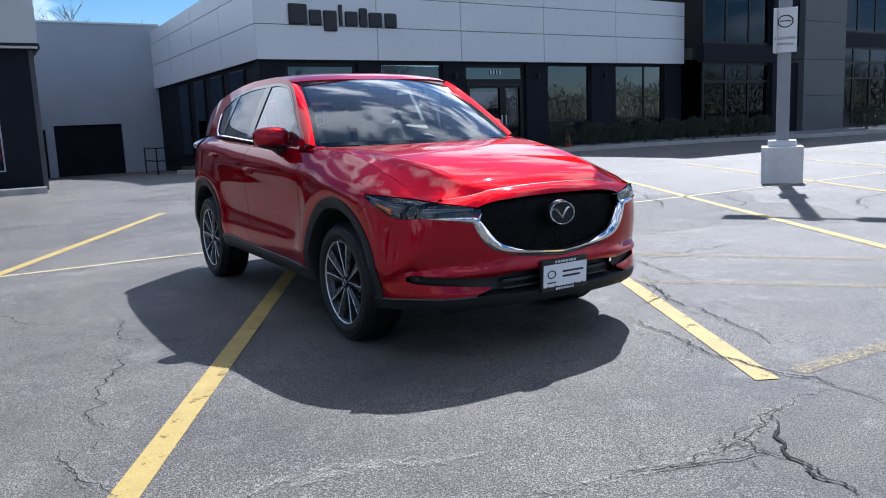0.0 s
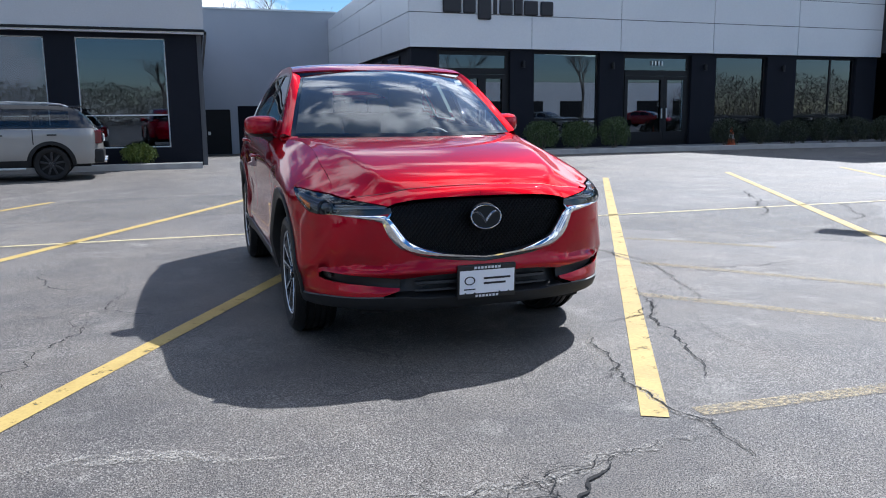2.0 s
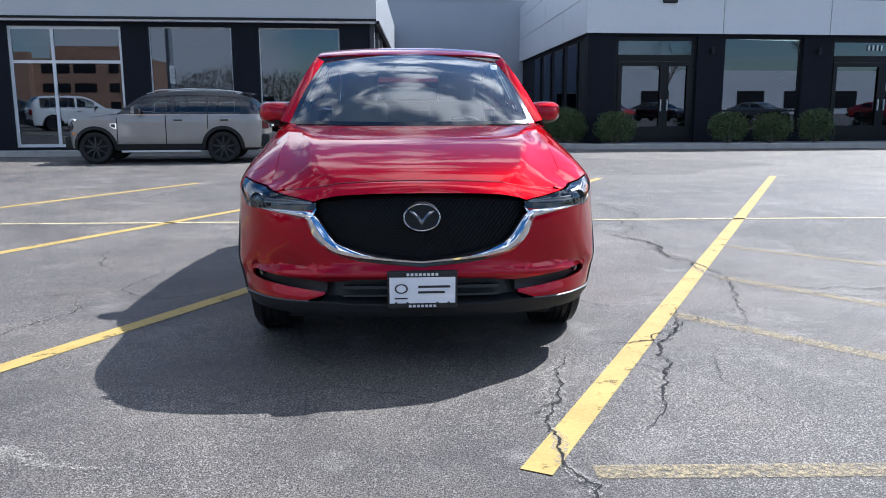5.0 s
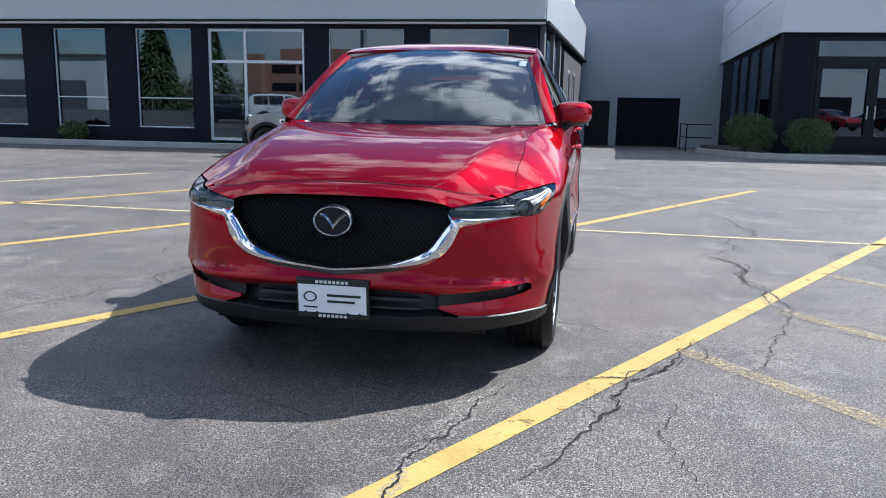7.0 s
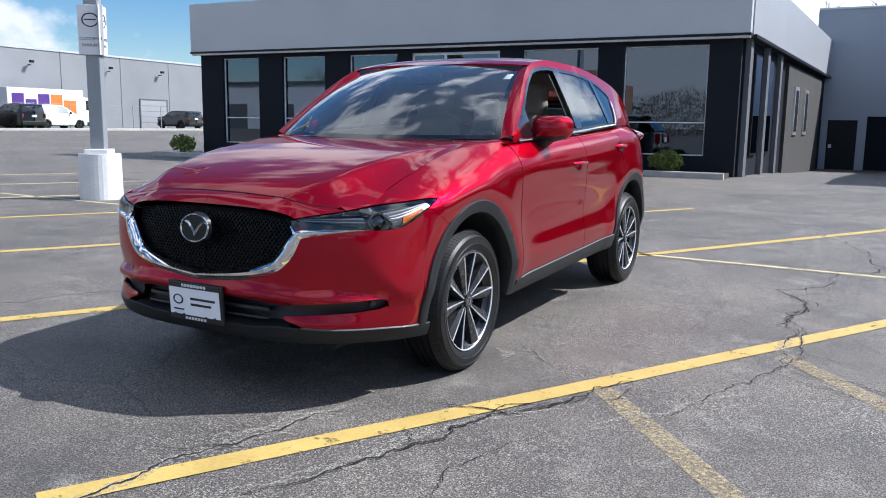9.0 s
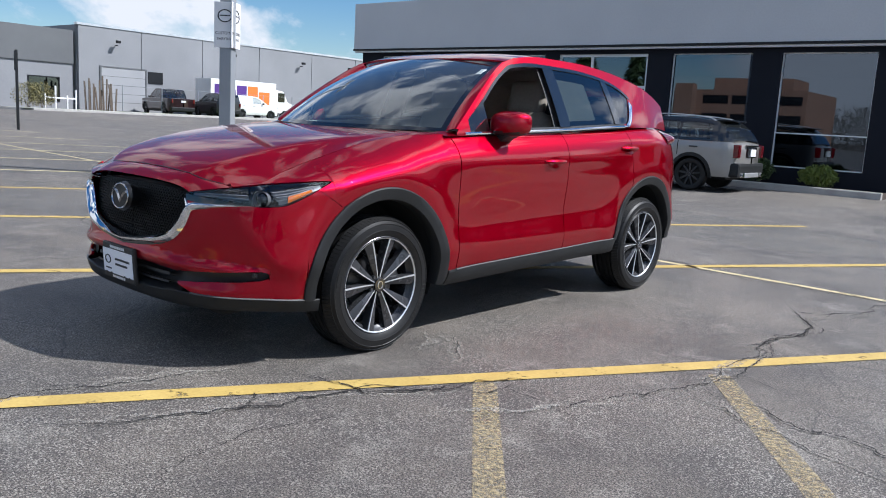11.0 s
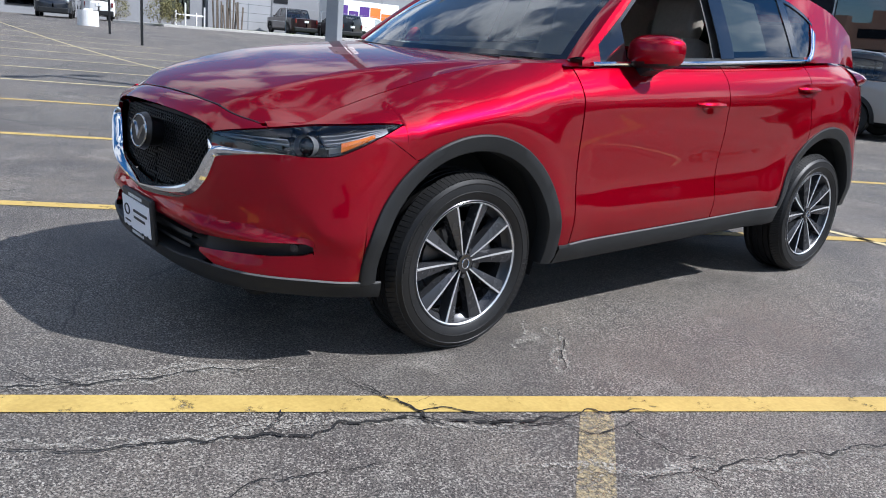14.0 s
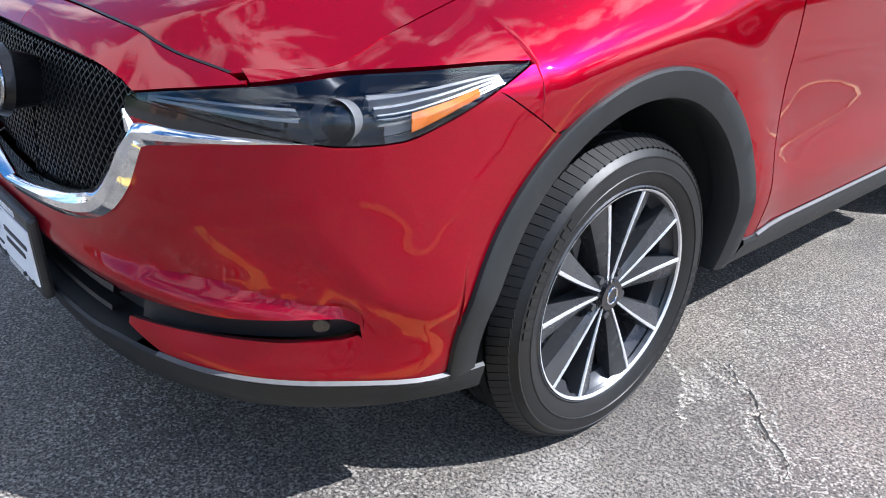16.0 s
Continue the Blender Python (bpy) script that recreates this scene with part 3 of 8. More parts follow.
def ribbon(bm, pts, width, z):
    n = len(pts)
    prev = None
    for i, (x, y) in enumerate(pts):
        a, b = pts[max(0, i - 1)], pts[min(n - 1, i + 1)]
        d = Vector((b[0] - a[0], b[1] - a[1]))
        d = d.normalized() if d.length > 1e-6 else Vector((1, 0))
        w = width * (0.35 + 1.1 * rng.random()) * min(1.0, 0.25 + 3.0 * min(i, n - 1 - i) / max(1, n)) / 2
        g = ground_z(x, y) + z
        cur = (bm.verts.new((x - d.y * w, y + d.x * w, g)), bm.verts.new((x + d.y * w, y - d.x * w, g)))
        if prev:
            bm.faces.new((prev[0], prev[1], cur[1], cur[0]))
        prev = cur


def crack(pts, width=0.012, pale=0.0, twigs=3):
    line = ragged(pts)
    bm = bmesh.new()
    width *= 0.56 if pale else 0.74
    ribbon(bm, line, width, 0.0075)
    for _ in range(twigs // 2):
        i = rng.randrange(len(line) // 6, max(len(line) // 6 + 1, len(line) * 5 // 6))
        x, y = line[i]
        a, r = rng.uniform(0, 6.28), rng.uniform(0.12, 0.4)
        ribbon(bm, ragged([(x, y), (x + r * math.cos(a), y + r * math.sin(a))], 0.14, 4), width * 0.5, 0.0075)
    tagged(link("asphalt_crack", bm, M_CRACK), "dark ragged crack in the asphalt", "crack", "cracks in the asphalt", "structure")
    if pale:
        bm = bmesh.new()
        ribbon(bm, ragged(line[::2] + [line[-1]], 0.16, 2), pale * 1.5, 0.0052)
        tagged(link("pale_deposit", bm, M_GRIT), "pale grit along an asphalt crack", "deposit", "pale deposits", "structure")


for pts, w, p, tw in (
    ([(3.91, 6.27), (3.7, 5.95), (3.63, 5.63), (3.52, 5.23), (3.48, 4.96), (3.56, 4.8), (3.5, 4.62), (3.45, 4.43)], 0.016, 0.032, 3),
    ([(3.5, 4.67), (3.24, 4.71), (3.02, 4.68), (2.76, 4.59), (2.52, 4.59), (2.24, 4.64), (2.01, 4.69), (1.75, 4.83)], 0.008, 0.05, 4),
    ([(3.0, 4.66), (2.79, 4.5), (2.69, 4.41), (2.6, 4.25), (2.57, 4.08)], 0.018, 0, 5),
    ([(2.69, 4.41), (2.53, 4.49), (2.38, 4.56), (2.22, 4.63)], 0.01, 0, 4),
    ([(2.94, 4.63), (2.69, 4.62), (2.63, 4.5), (2.69, 4.41)], 0.007, 0, 2),
    ([(4.82, 7.01), (4.57, 6.58), (4.34, 6.29), (4.21, 5.88), (4.07, 5.54), (3.88, 5.21)], 0.015, 0, 5),
    ([(5.52, 10.54), (5.46, 9.11), (5.44, 8.2), (5.35, 7.5), (5.1, 6.83), (4.83, 6.46)], 0.013, 0.015, 3),
    ([(5.41, 7.53), (5.95, 7.36), (6.35, 7.32), (6.68, 7.35)], 0.013, 0, 3),
    ([(3.95, 6.3), (4.18, 6.31), (4.33, 6.33), (4.77, 6.89), (5.06, 6.98)], 0.007, 0, 1),
    ([(4.65, 6.25), (4.41, 5.74), (4.45, 5.43), (4.58, 5.27)], 0.006, 0, 3),
    ([(1.35, 8.61), (1.23, 7.86), (1.45, 7.64), (1.98, 7.72)], 0.01, 0, 2),
    ([(1.04, 7.65), (1.04, 7.2), (0.89, 6.97), (0.89, 6.71), (0.79, 6.52), (0.79, 6.3)], 0.014, 0.02, 4),
    ([(0.56, 7.71), (0.85, 7.76), (1.22, 7.83)], 0.008, 0, 2),
    ([(0.75, 9.48), (0.79, 8.93), (0.96, 8.52)], 0.011, 0.02, 3),
    ([(0.6, 6.25), (0.61, 6.01), (0.63, 5.84), (0.69, 5.66)], 0.012, 0.03, 3),
    ([(4.01, 6.28), (4.18, 6.3), (4.4, 6.32), (4.49, 6.37)], 0.01, 0, 2),
    ([(4.75, 6.87), (5.0, 6.83), (5.15, 6.91)], 0.007, 0, 1),
    ([(5.33, 7.38), (5.58, 7.36), (5.76, 7.23), (5.99, 7.13), (6.28, 7.04)], 0.01, 0.02, 4),
    ([(5.4, 7.9), (5.59, 7.84), (5.76, 7.75)], 0.006, 0, 1),
    ([(5.33, 7.38), (5.36, 8.0), (5.36, 8.71), (5.43, 9.21), (5.48, 9.8)], 0.01, 0.05, 3),
    ([(4.07, 7.37), (4.21, 7.21), (4.31, 7.09), (4.38, 6.97)], 0.008, 0.02, 3),
    ([(5.92, 15.38), (5.70, 12.66), (5.56, 10.42), (5.40, 8.89), (5.36, 8.10)], 0.020, 0.04, 4),
    ([(8.22, 9.64), (9.6, 11.0), (11.5, 12.2)], 0.02, 0, 4),
    ([(-0.9, 11.26), (2.5, 10.98), (5.3, 10.77), (8.6, 10.53)], 0.014, 0, 3),
    ([(9.2, 7.6), (10.4, 8.2), (12.0, 8.3)], 0.016, 0, 6),
    ([(8.6, 8.9), (9.6, 9.3), (10.2, 10.1), (11.4, 10.3)], 0.014, 0, 6),
    ([(6.6, 13.5), (7.8, 13.1), (9.8, 14.2)], 0.018, 0, 3),
    ([(-2.4, 7.4), (-1.2, 7.9), (-0.4, 7.6)], 0.012, 0.02, 3),
):
    crack(pts, w, p, tw)
for pts, w in (
    ([(3.8, 5.08), (3.96, 5.39), (4.13, 5.66), (4.14, 5.86), (4.27, 6.14), (4.4, 6.28), (4.55, 6.48), (4.66, 6.74)], 0.035),
    ([(3.52, 5.35), (3.59, 5.69), (3.62, 5.89), (3.78, 6.15)], 0.03),
    ([(4.74, 6.32), (4.95, 6.61), (5.15, 6.95), (5.34, 7.37)], 0.035),
    ([(3.97, 7.33), (4.19, 7.25), (4.36, 6.97)], 0.03),
    ([(1.17, 5.36), (1.29, 5.34), (1.45, 5.3), (1.6, 5.23)], 0.05),
    ([(0.93, 5.38), (1.11, 5.39), (1.32, 5.4), (1.55, 5.31), (1.72, 5.15), (1.99, 5.07)], 0.04),
    ([(3.95, 7.23), (4.09, 7.18), (4.13, 6.98)], 0.03),
):
    bm = bmesh.new()
    ribbon(bm, ragged(pts, 0.12, 4), w * 0.95, 0.0048)
    ribbon(bm, ragged([(x + rng.gauss(0, 0.03), y + rng.gauss(0, 0.03)) for x, y in pts], 0.14, 4), w * 0.5, 0.0044)
    tagged(link("pale_deposit", bm, M_GRIT), "pale ragged line of grit on the asphalt", "deposit", "pale deposits", "structure")
bm = bmesh.new()
strip(bm, [(3.57, 4.90), (4.55, 4.80), (6.5, 4.6)], 0.10, 0.0035)
tagged(link("faded_line", bm, M_FADED), "old parking line worn down to a pale trace", "road marking", "faded hatch lines", "structure")
for x, y, r in ((8.5, 9.5, 2.2), (2.2, 14.0, 2.5), (-3.0, 8.5, 2.4), (7.5, 18.5, 4.0), (-8.0, 12.0, 4.0)):
    bm = bmesh.new()
    n = 36
    c = bm.verts.new((x, y, ground_z(x, y) + 0.0022))
    ring_ = []
    for i in range(n):
        a = 2 * math.pi * i / n
        q = r * (0.7 + 0.5 * noise.noise(Vector((x + math.cos(a) * 1.3, y + math.sin(a) * 1.3, 0))))
        ring_.append(bm.verts.new((x + q * math.cos(a) * 1.3, y + q * math.sin(a), ground_z(x, y) + 0.0022)))
    for i in range(n):
        bm.faces.new((c, ring_[i], ring_[(i + 1) % n]))
    tagged(link("worn_patch", bm, M_HAZE), "pale worn patch of the asphalt", "stain", "worn patches", "structure")

# ---- the red car: local frame has the front axle at y 0, x to the car's left, y to the rear ----


def spl(pts):
    """A smooth curve through (x, y) pairs, level past its ends."""
    xs_, ys_ = [p[0] for p in pts], [p[1] for p in pts]
    n = len(pts)
    sl = [(ys_[i + 1] - ys_[i]) / (xs_[i + 1] - xs_[i]) for i in range(n - 1)]
    tg = [sl[0]] + [0.0 if sl[i - 1] * sl[i] <= 0 else 2 * sl[i - 1] * sl[i] / (sl[i - 1] + sl[i]) for i in range(1, n - 1)] + [sl[-1]]

    def f(x):
        if x <= xs_[0]:
            return ys_[0]
        if x >= xs_[-1]:
            return ys_[-1]
        i = max(k for k in range(n - 1) if xs_[k] <= x)
        h = xs_[i + 1] - xs_[i]
        t = (x - xs_[i]) / h
        return ys_[i] * (1 + 2 * t) * (1 - t) ** 2 + h * tg[i] * t * (1 - t) ** 2 + ys_[i + 1] * t * t * (3 - 2 * t) + h * tg[i + 1] * t * t * (t - 1)

    return f


WIDTH = spl([(0.22, 0.845), (0.30, 0.868), (0.38, 0.885), (0.50, 0.905), (0.62, 0.898), (0.74, 0.894), (0.86, 0.898), (0.95, 0.893), (1.05, 0.878), (1.22, 0.83)])
NOSE = spl([(0.24, 0.825), (0.30, 0.86), (0.36, 0.872), (0.42, 0.862), (0.47, 0.888), (0.53, 0.872), (0.62, 0.866), (0.72, 0.858), (0.80, 0.842), (0.86, 0.81), (0.92, 0.76)])
TAIL = spl([(0.24, 0.78), (0.36, 0.86), (0.55, 0.90), (0.75, 0.88), (0.95, 0.85), (1.2, 0.78)])
SHOULDER = spl([(-0.9, 0.845), (-0.6, 0.852), (-0.45, 0.905), (-0.3, 0.955), (0.0, 1.035), (0.3, 1.085), (0.6, 1.105), (1.6, 1.155), (2.4, 1.20), (2.9, 1.215), (3.4, 1.19)])
ROLL_A = spl([(-0.9, 0.03), (-0.75, 0.05), (-0.6, 0.09), (-0.45, 0.15), (-0.3, 0.18), (0.0, 0.185), (0.3, 0.15), (0.55, 0.085), (0.8, 0.065), (2.4, 0.07), (2.9, 0.10)])
ROLL_D = spl([(-0.6, 0.06), (-0.3, 0.13), (0.0, 0.17), (0.55, 0.15), (1.0, 0.12), (3.0, 0.13)])
AXLE_R = 2.68
HUB_Z = 0.340


def sculpt(y, z):
    """Blisters over the wheels and the hollow low in the doors."""
    d = 0.0
    for yc in (0.025, AXLE_R):
        r = math.hypot(y - yc, z - 0.37)
        if z > 0.3:
            d += 0.016 * math.exp(-((r - 0.52) / 0.09) ** 2)
    if 0.4 < y < 2.5:
        d -= 0.015 * math.exp(-((z - (0.585 + 0.03 * y)) / 0.105) ** 2) * min(1.0, (y - 0.4) / 0.4) * min(1.0, (2.5 - y) / 0.5)
        d += 0.010 * math.exp(-((z - (0.93 + 0.03 * y)) / 0.05) ** 2) * min(1.0, (y - 0.4) / 0.4) * min(1.0, (2.5 - y) / 0.5)
    return d


def roll(y, z):
    return ROLL_A(y) * max(0.0, 1 - (SHOULDER(y) - z) / ROLL_D(y)) ** 2.0


def side_x(y, z):
    """Half the body's width at a place along it and a height."""
    w = WIDTH(z)
    if y < 0:
        n = 3.3
        w *= max(1e-6, 1 - min(1.0, -y / NOSE(z)) ** n) ** (1 / n)
    elif y > 2.6:
        n = 3.0
        w *= 0.985 * max(1e-6, 1 - min(1.0, (y - 2.6) / (TAIL(z) + 0.12)) ** n) ** (1 / n)
    else:
        w *= 1 - 0.015 * (y / 2.6) ** 2
    return w + sculpt(y, z) - roll(y, z)


def valley(x, z):
    """The creased hollow over each fog lamp slot: an overhang above, an upward ledge below, cut off short of the corner."""
    zc = 0.500 - 0.035 * max(0.0, min(1.0, (x - 0.66) / 0.2))
    d = z - zc
    v = math.exp(-d / 0.070) if d > 0 else math.exp(d / 0.034)
    inner = math.exp(-((x - 0.60) / 0.16) ** 2) if x < 0.60 else 1.0
    outer = max(0.0, min(1.0, (0.854 - 0.50 * max(0.0, z - 0.46) - x) / 0.055))
    return 0.036 * v * inner * outer


def body(c, z):
    """The outer skin. c below 0: round the nose, from -1 at its middle to 0 at the front axle; above 0: metres along the side."""
    if c >= 0:
        return Vector((side_x(c, z), c, z))
    if c < -1:
        p = body(-2 - c, z)
        return Vector((-p.x, p.y, p.z))
    a = (c + 1) * math.pi / 2
    w, n, L = WIDTH(z), 3.3, NOSE(z)
    r = ((math.sin(a) / w) ** n + (math.cos(a) / L) ** n) ** (-1 / n)
    x, y = r * math.sin(a), -r * math.cos(a)
    k = max(0.0, (x - roll(y, z) * min(1.0, x / 0.3) + sculpt(y, z) * (x / w) ** 4) / x) if x > 0.002 else 1.0
    v = valley(x, z)
    y += v
    x -= 0.40 * v
    y += 0.012 * math.exp(-((z - 0.40) / 0.035) ** 2) * math.exp(-((x - 0.62) / 0.15) ** 2)
    return Vector((x * k, y, z))


def c_at(x=None, y=None, z=0.6):
    """Where round the nose the skin at height z has that x or that y."""
    lo, hi = -1.0, 0.0
    for _ in range(40):
        m = (lo + hi) / 2
        p = body(m, z)
        if (p.x < x) if x is not None else (p.y < y):
            lo = m
        else:
            hi = m
    return (lo + hi) / 2


def nose_curve(*pts):
    """Heights round the nose from (kind, place, height) marks."""
    return spl([(c_at(**{k: v, "z": z}) if v != 0 or k == "y" else -1.0, z) for k, v, z in pts])


def normal_at(c, z, e=0.004):
    a, b = body(c + e, z) - body(c - e, z), body(c, z + e) - body(c, z - e)
    n = a.cross(b).normalized()
    return n


def skin(c, z, out=0.0):
    if not out:
        return body(c, z)
    return body(c, z) + normal_at(c, z) * out


CAR = thing("sport_utility_car", pose(3.128, 6.84, 0, 0, 0, -3.0), "glossy metallic red compact SUV parked on asphalt", "car")


def paint():
    m = bpy.data.materials.new("red_metallic_paint")
    m.use_nodes = True
    n, l = m.node_tree.nodes, m.node_tree.links
    b = n["Principled BSDF"]
    tc = n.new("ShaderNodeTexCoord")
    fl = n.new("ShaderNodeTexVoronoi")
    fl.inputs["Scale"].default_value = 900.0
    l.new(tc.outputs["Object"], fl.inputs["Vector"])
    br = n.new("ShaderNodeTexNoise")
    br.inputs["Scale"].default_value, br.inputs["Detail"].default_value = 3.0, 5.0
    l.new(tc.outputs["Object"], br.inputs["Vector"])
    ramp = n.new("ShaderNodeValToRGB")
    ramp.color_ramp.elements[0].color, ramp.color_ramp.elements[1].color = (0.285, 0.0003, 0.0100, 1), (0.425, 0.0008, 0.0178, 1)
    l.new(fl.outputs["Color"], ramp.inputs["Fac"])
    l.new(ramp.outputs["Color"], b.inputs["Base Color"])
    rr = n.new("ShaderNodeMapRange")
    rr.inputs["To Min"].default_value, rr.inputs["To Max"].default_value = 0.36, 0.41
    l.new(br.outputs["Fac"], rr.inputs["Value"])
    l.new(rr.outputs[0], b.inputs["Roughness"])
    b.inputs["Metallic"].default_value = 0.86
    b.inputs["Specular IOR Level"].default_value = 0.0
    b.inputs["Specular Tint"].default_value = (0.6, 0.02, 0.05, 1)
    b.inputs["Coat Weight"].default_value = 1.0
    b.inputs["Coat Roughness"].default_value = 0.012
    b.inputs["Coat IOR"].default_value = 1.40
    return m


M_RED = paint()
M_CARGLASS = glass("car_glass", tint=(0.86, 0.95, 0.92), see=0.84, gloss=1.8)
M_SCREEN = glass("windscreen_glass", tint=(0.84, 0.95, 0.92), see=0.86, gloss=1.7, dust=0.036)
M_PRIVACY = glass("privacy_glass", tint=(0.6, 0.68, 0.68), see=0.30, gloss=1.1)
M_LENS = glass("lamp_lens", tint=(0.95, 0.97, 1.0), see=0.90, gloss=1.0)
M_SEAT = mat("beige_leather", (0.30, 0.275, 0.24), (0.38, 0.345, 0.30), rough=0.5, scale=6, bump=0.2)
M_DASH = mat("dark_dashboard", (0.018, 0.018, 0.02), (0.03, 0.03, 0.032), rough=0.6, scale=8, bump=0.2)
M_LINER = mat("pale_headliner", (0.46, 0.45, 0.43), rough=0.9, scale=8, bump=0.1)
M_DARKWELL = mat("wheel_well_felt", (0.008, 0.008, 0.008), rough=0.95, bump=0.2)
M_GLOSSBLACK = mat("gloss_black", (0.008, 0.008, 0.009), rough=0.12, bump=0, coat=0.6)
M_RIMDARK = mat("dark_grey_rim_paint", (0.040, 0.041, 0.045), (0.052, 0.053, 0.057), rough=0.27, metal=0.4, scale=4, fine=20, bump=0)
M_RIMCUT = mat("machined_alloy", (0.62, 0.63, 0.65), (0.70, 0.71, 0.73), rough=0.34, metal=0.7, scale=3, fine=10, bump=0)
M_DARKCHROME = mat("satin_chrome", (0.42, 0.425, 0.43), rough=0.16, metal=1.0, bump=0, vary=0.03, rvary=0.02)
M_BADGE = mat("badge_black", (0.006, 0.006, 0.007), rough=0.3, bump=0, spec=0.3)
M_MESH = mat("grille_black", (0.006, 0.006, 0.0065), rough=0.42, bump=0, spec=0.25)
M_LAMPGREY = mat("lamp_grey", (0.06, 0.06, 0.063), (0.10, 0.10, 0.104), rough=0.3, metal=0.4, scale=20, bump=0)
M_AMBER = mat("amber_lens", (0.55, 0.13, 0.01), (0.65, 0.20, 0.02), rough=0.15, scale=30, bump=0.05, coat=0.8)
M_TAILRED = mat("red_lamp_lens", (0.12, 0.004, 0.008), rough=0.1, bump=0, coat=1.0)
M_SHEET = mat("pale_green_paper", (0.14, 0.165, 0.15), (0.19, 0.215, 0.195), rough=0.7, scale=12, bump=0)
M_PLATE = mat("reflective_white_plate", (0.88, 0.89, 0.92), rough=0.4, bump=0, vary=0.02)
# Paler than the cladding: stands in for sun caught on its edges.
M_EDGEGLINT = mat("cladding_edge_glint", (0.07, 0.07, 0.072), (0.09, 0.09, 0.092), rough=0.5, scale=6, bump=0.05)
M_DISC = mat("brake_steel", (0.14, 0.14, 0.145), rough=0.4, metal=0.9, scale=20, bump=0.1)
M_REFLECTOR = mat("lamp_reflector", (0.34, 0.345, 0.355), rough=0.38, metal=0.7, bump=0, vary=0.1)


def flip(s):
    return Matrix.Diagonal((s, 1, 1, 1))


def panel(name, rows, material, parent=None, s=1, edge=0.014, label="", out=None, closed=False):
    """A panel from rows of points. Its rim turns inwards by edge; s = -1 mirrors it to the car's right."""
    bm = bmesh.new()
    vs = [[bm.verts.new(p) for p in r] for r in rows]
    mid = Vector(out) if out else Vector((0, 1.3, 0.7))
    for a, b in zip(vs, vs[1:]):
        k = len(a)
        for i in range(k if closed else k - 1):
            q = (a[i], a[(i + 1) % k], b[(i + 1) % k], b[i])
            try:
                bm.faces.new(q)
            except ValueError:
                pass
    bmesh.ops.remove_doubles(bm, verts=bm.verts, dist=0.0004)
    bmesh.ops.dissolve_degenerate(bm, edges=bm.edges, dist=0.0002)
    bm.normal_update()
    tot = sum(f.normal.dot(f.calc_center_median() - mid) * f.calc_area() for f in bm.faces)
    if tot < 0:
        bmesh.ops.reverse_faces(bm, faces=bm.faces)
        bm.normal_update()
    if edge:
        rim = [e for e in bm.edges if e.is_boundary]
        nrm = {v: v.normal.copy() for e in rim for v in e.verts}
        r = bmesh.ops.extrude_edge_only(bm, edges=rim)
        moved = [g for g in r["geom"] if isinstance(g, bmesh.types.BMVert)]
        for e in rim:
            e.smooth = False
        near = {tuple(round(c, 5) for c in v.co): n for v, n in nrm.items()}
        for v in moved:
            n = near.get(tuple(round(c, 5) for c in v.co))
            if n:
                v.co -= n * edge
    for e in bm.edges:
        if len(e.link_faces) == 2 and e.calc_face_angle(0.0) > 0.62:
            e.smooth = False
    if s < 0:
        bmesh.ops.transform(bm, matrix=flip(-1), verts=bm.verts)
        bmesh.ops.reverse_faces(bm, faces=bm.faces)
    return part(name, bm, material, parent or CAR, label, smooth=True)


def band(name, cols, lo, hi, nz, material, s=1, out=0.0, edge=0.014, parent=None, label="", power=1.0):
    """A panel of the skin between two heights, each a function of the place along the body."""
    rows = []
    for c in cols:
        a, b = lo(c), hi(c)
        b = max(a + 0.0005, b)
        rows.append([skin(c, a + (b - a) * (1 - (1 - k / nz) ** power), out) for k in range(nz + 1)])
    return panel(name, rows, material, parent, s, edge, label)


def span(a, b, n):
    return [a + (b - a) * i / n for i in range(n + 1)]


def both(f):
    for s in (1, -1):
        f(s)


def arch(yc, r, zc=0.37):
    def f(c):
        d = r * r - (c - yc) ** 2
        return zc + math.sqrt(d) if d > 0 else 0.0
    return f


ARCH_F, ARCH_R = arch(0.025, 0.468), arch(AXLE_R, 0.468, 0.385)
sill_top = spl([(0.5, 0.374), (1.55, 0.404), (2.25, 0.426), (3.2, 0.44)])
sill_low = spl([(0.5, 0.285), (1.55, 0.312), (2.3, 0.325), (3.3, 0.33)])

# heights of the features round the nose
lip_low = nose_curve(("x", 0, 0.262), ("x", 0.4, 0.266), ("x", 0.7, 0.272), ("y", -0.5, 0.262), ("y", -0.36, 0.252))
lip_top = nose_curve(("x", 0, 0.335), ("x", 0.30, 0.335), ("x", 0.42, 0.345), ("x", 0.62, 0.34), ("x", 0.76, 0.338), ("y", -0.5, 0.33), ("y", -0.36, 0.322))
intake_top = nose_curve(("x", 0, 0.452), ("x", 0.25, 0.45), ("x", 0.40, 0.437), ("x", 0.46, 0.43))
slit_low = nose_curve(("x", 0.36, 0.385), ("x", 0.44, 0.388), ("x", 0.62, 0.402), ("x", 0.78, 0.420), ("x", 0.81, 0.438))
slit_top = nose_curve(("x", 0.36, 0.438), ("x", 0.44, 0.438), ("x", 0.62, 0.450), ("x", 0.78, 0.462), ("x", 0.81, 0.446))
grille_low = nose_curve(("x", 0, 0.530), ("x", 0.12, 0.541), ("x", 0.25, 0.557), ("x", 0.33, 0.573), ("x", 0.385, 0.591), ("x", 0.42, 0.615), ("x", 0.445, 0.643), ("x", 0.480, 0.700), ("x", 0.498, 0.765))
grille_top = nose_curve(("x", 0, 0.834), ("x", 0.2, 0.832), ("x", 0.36, 0.824), ("x", 0.46, 0.808))
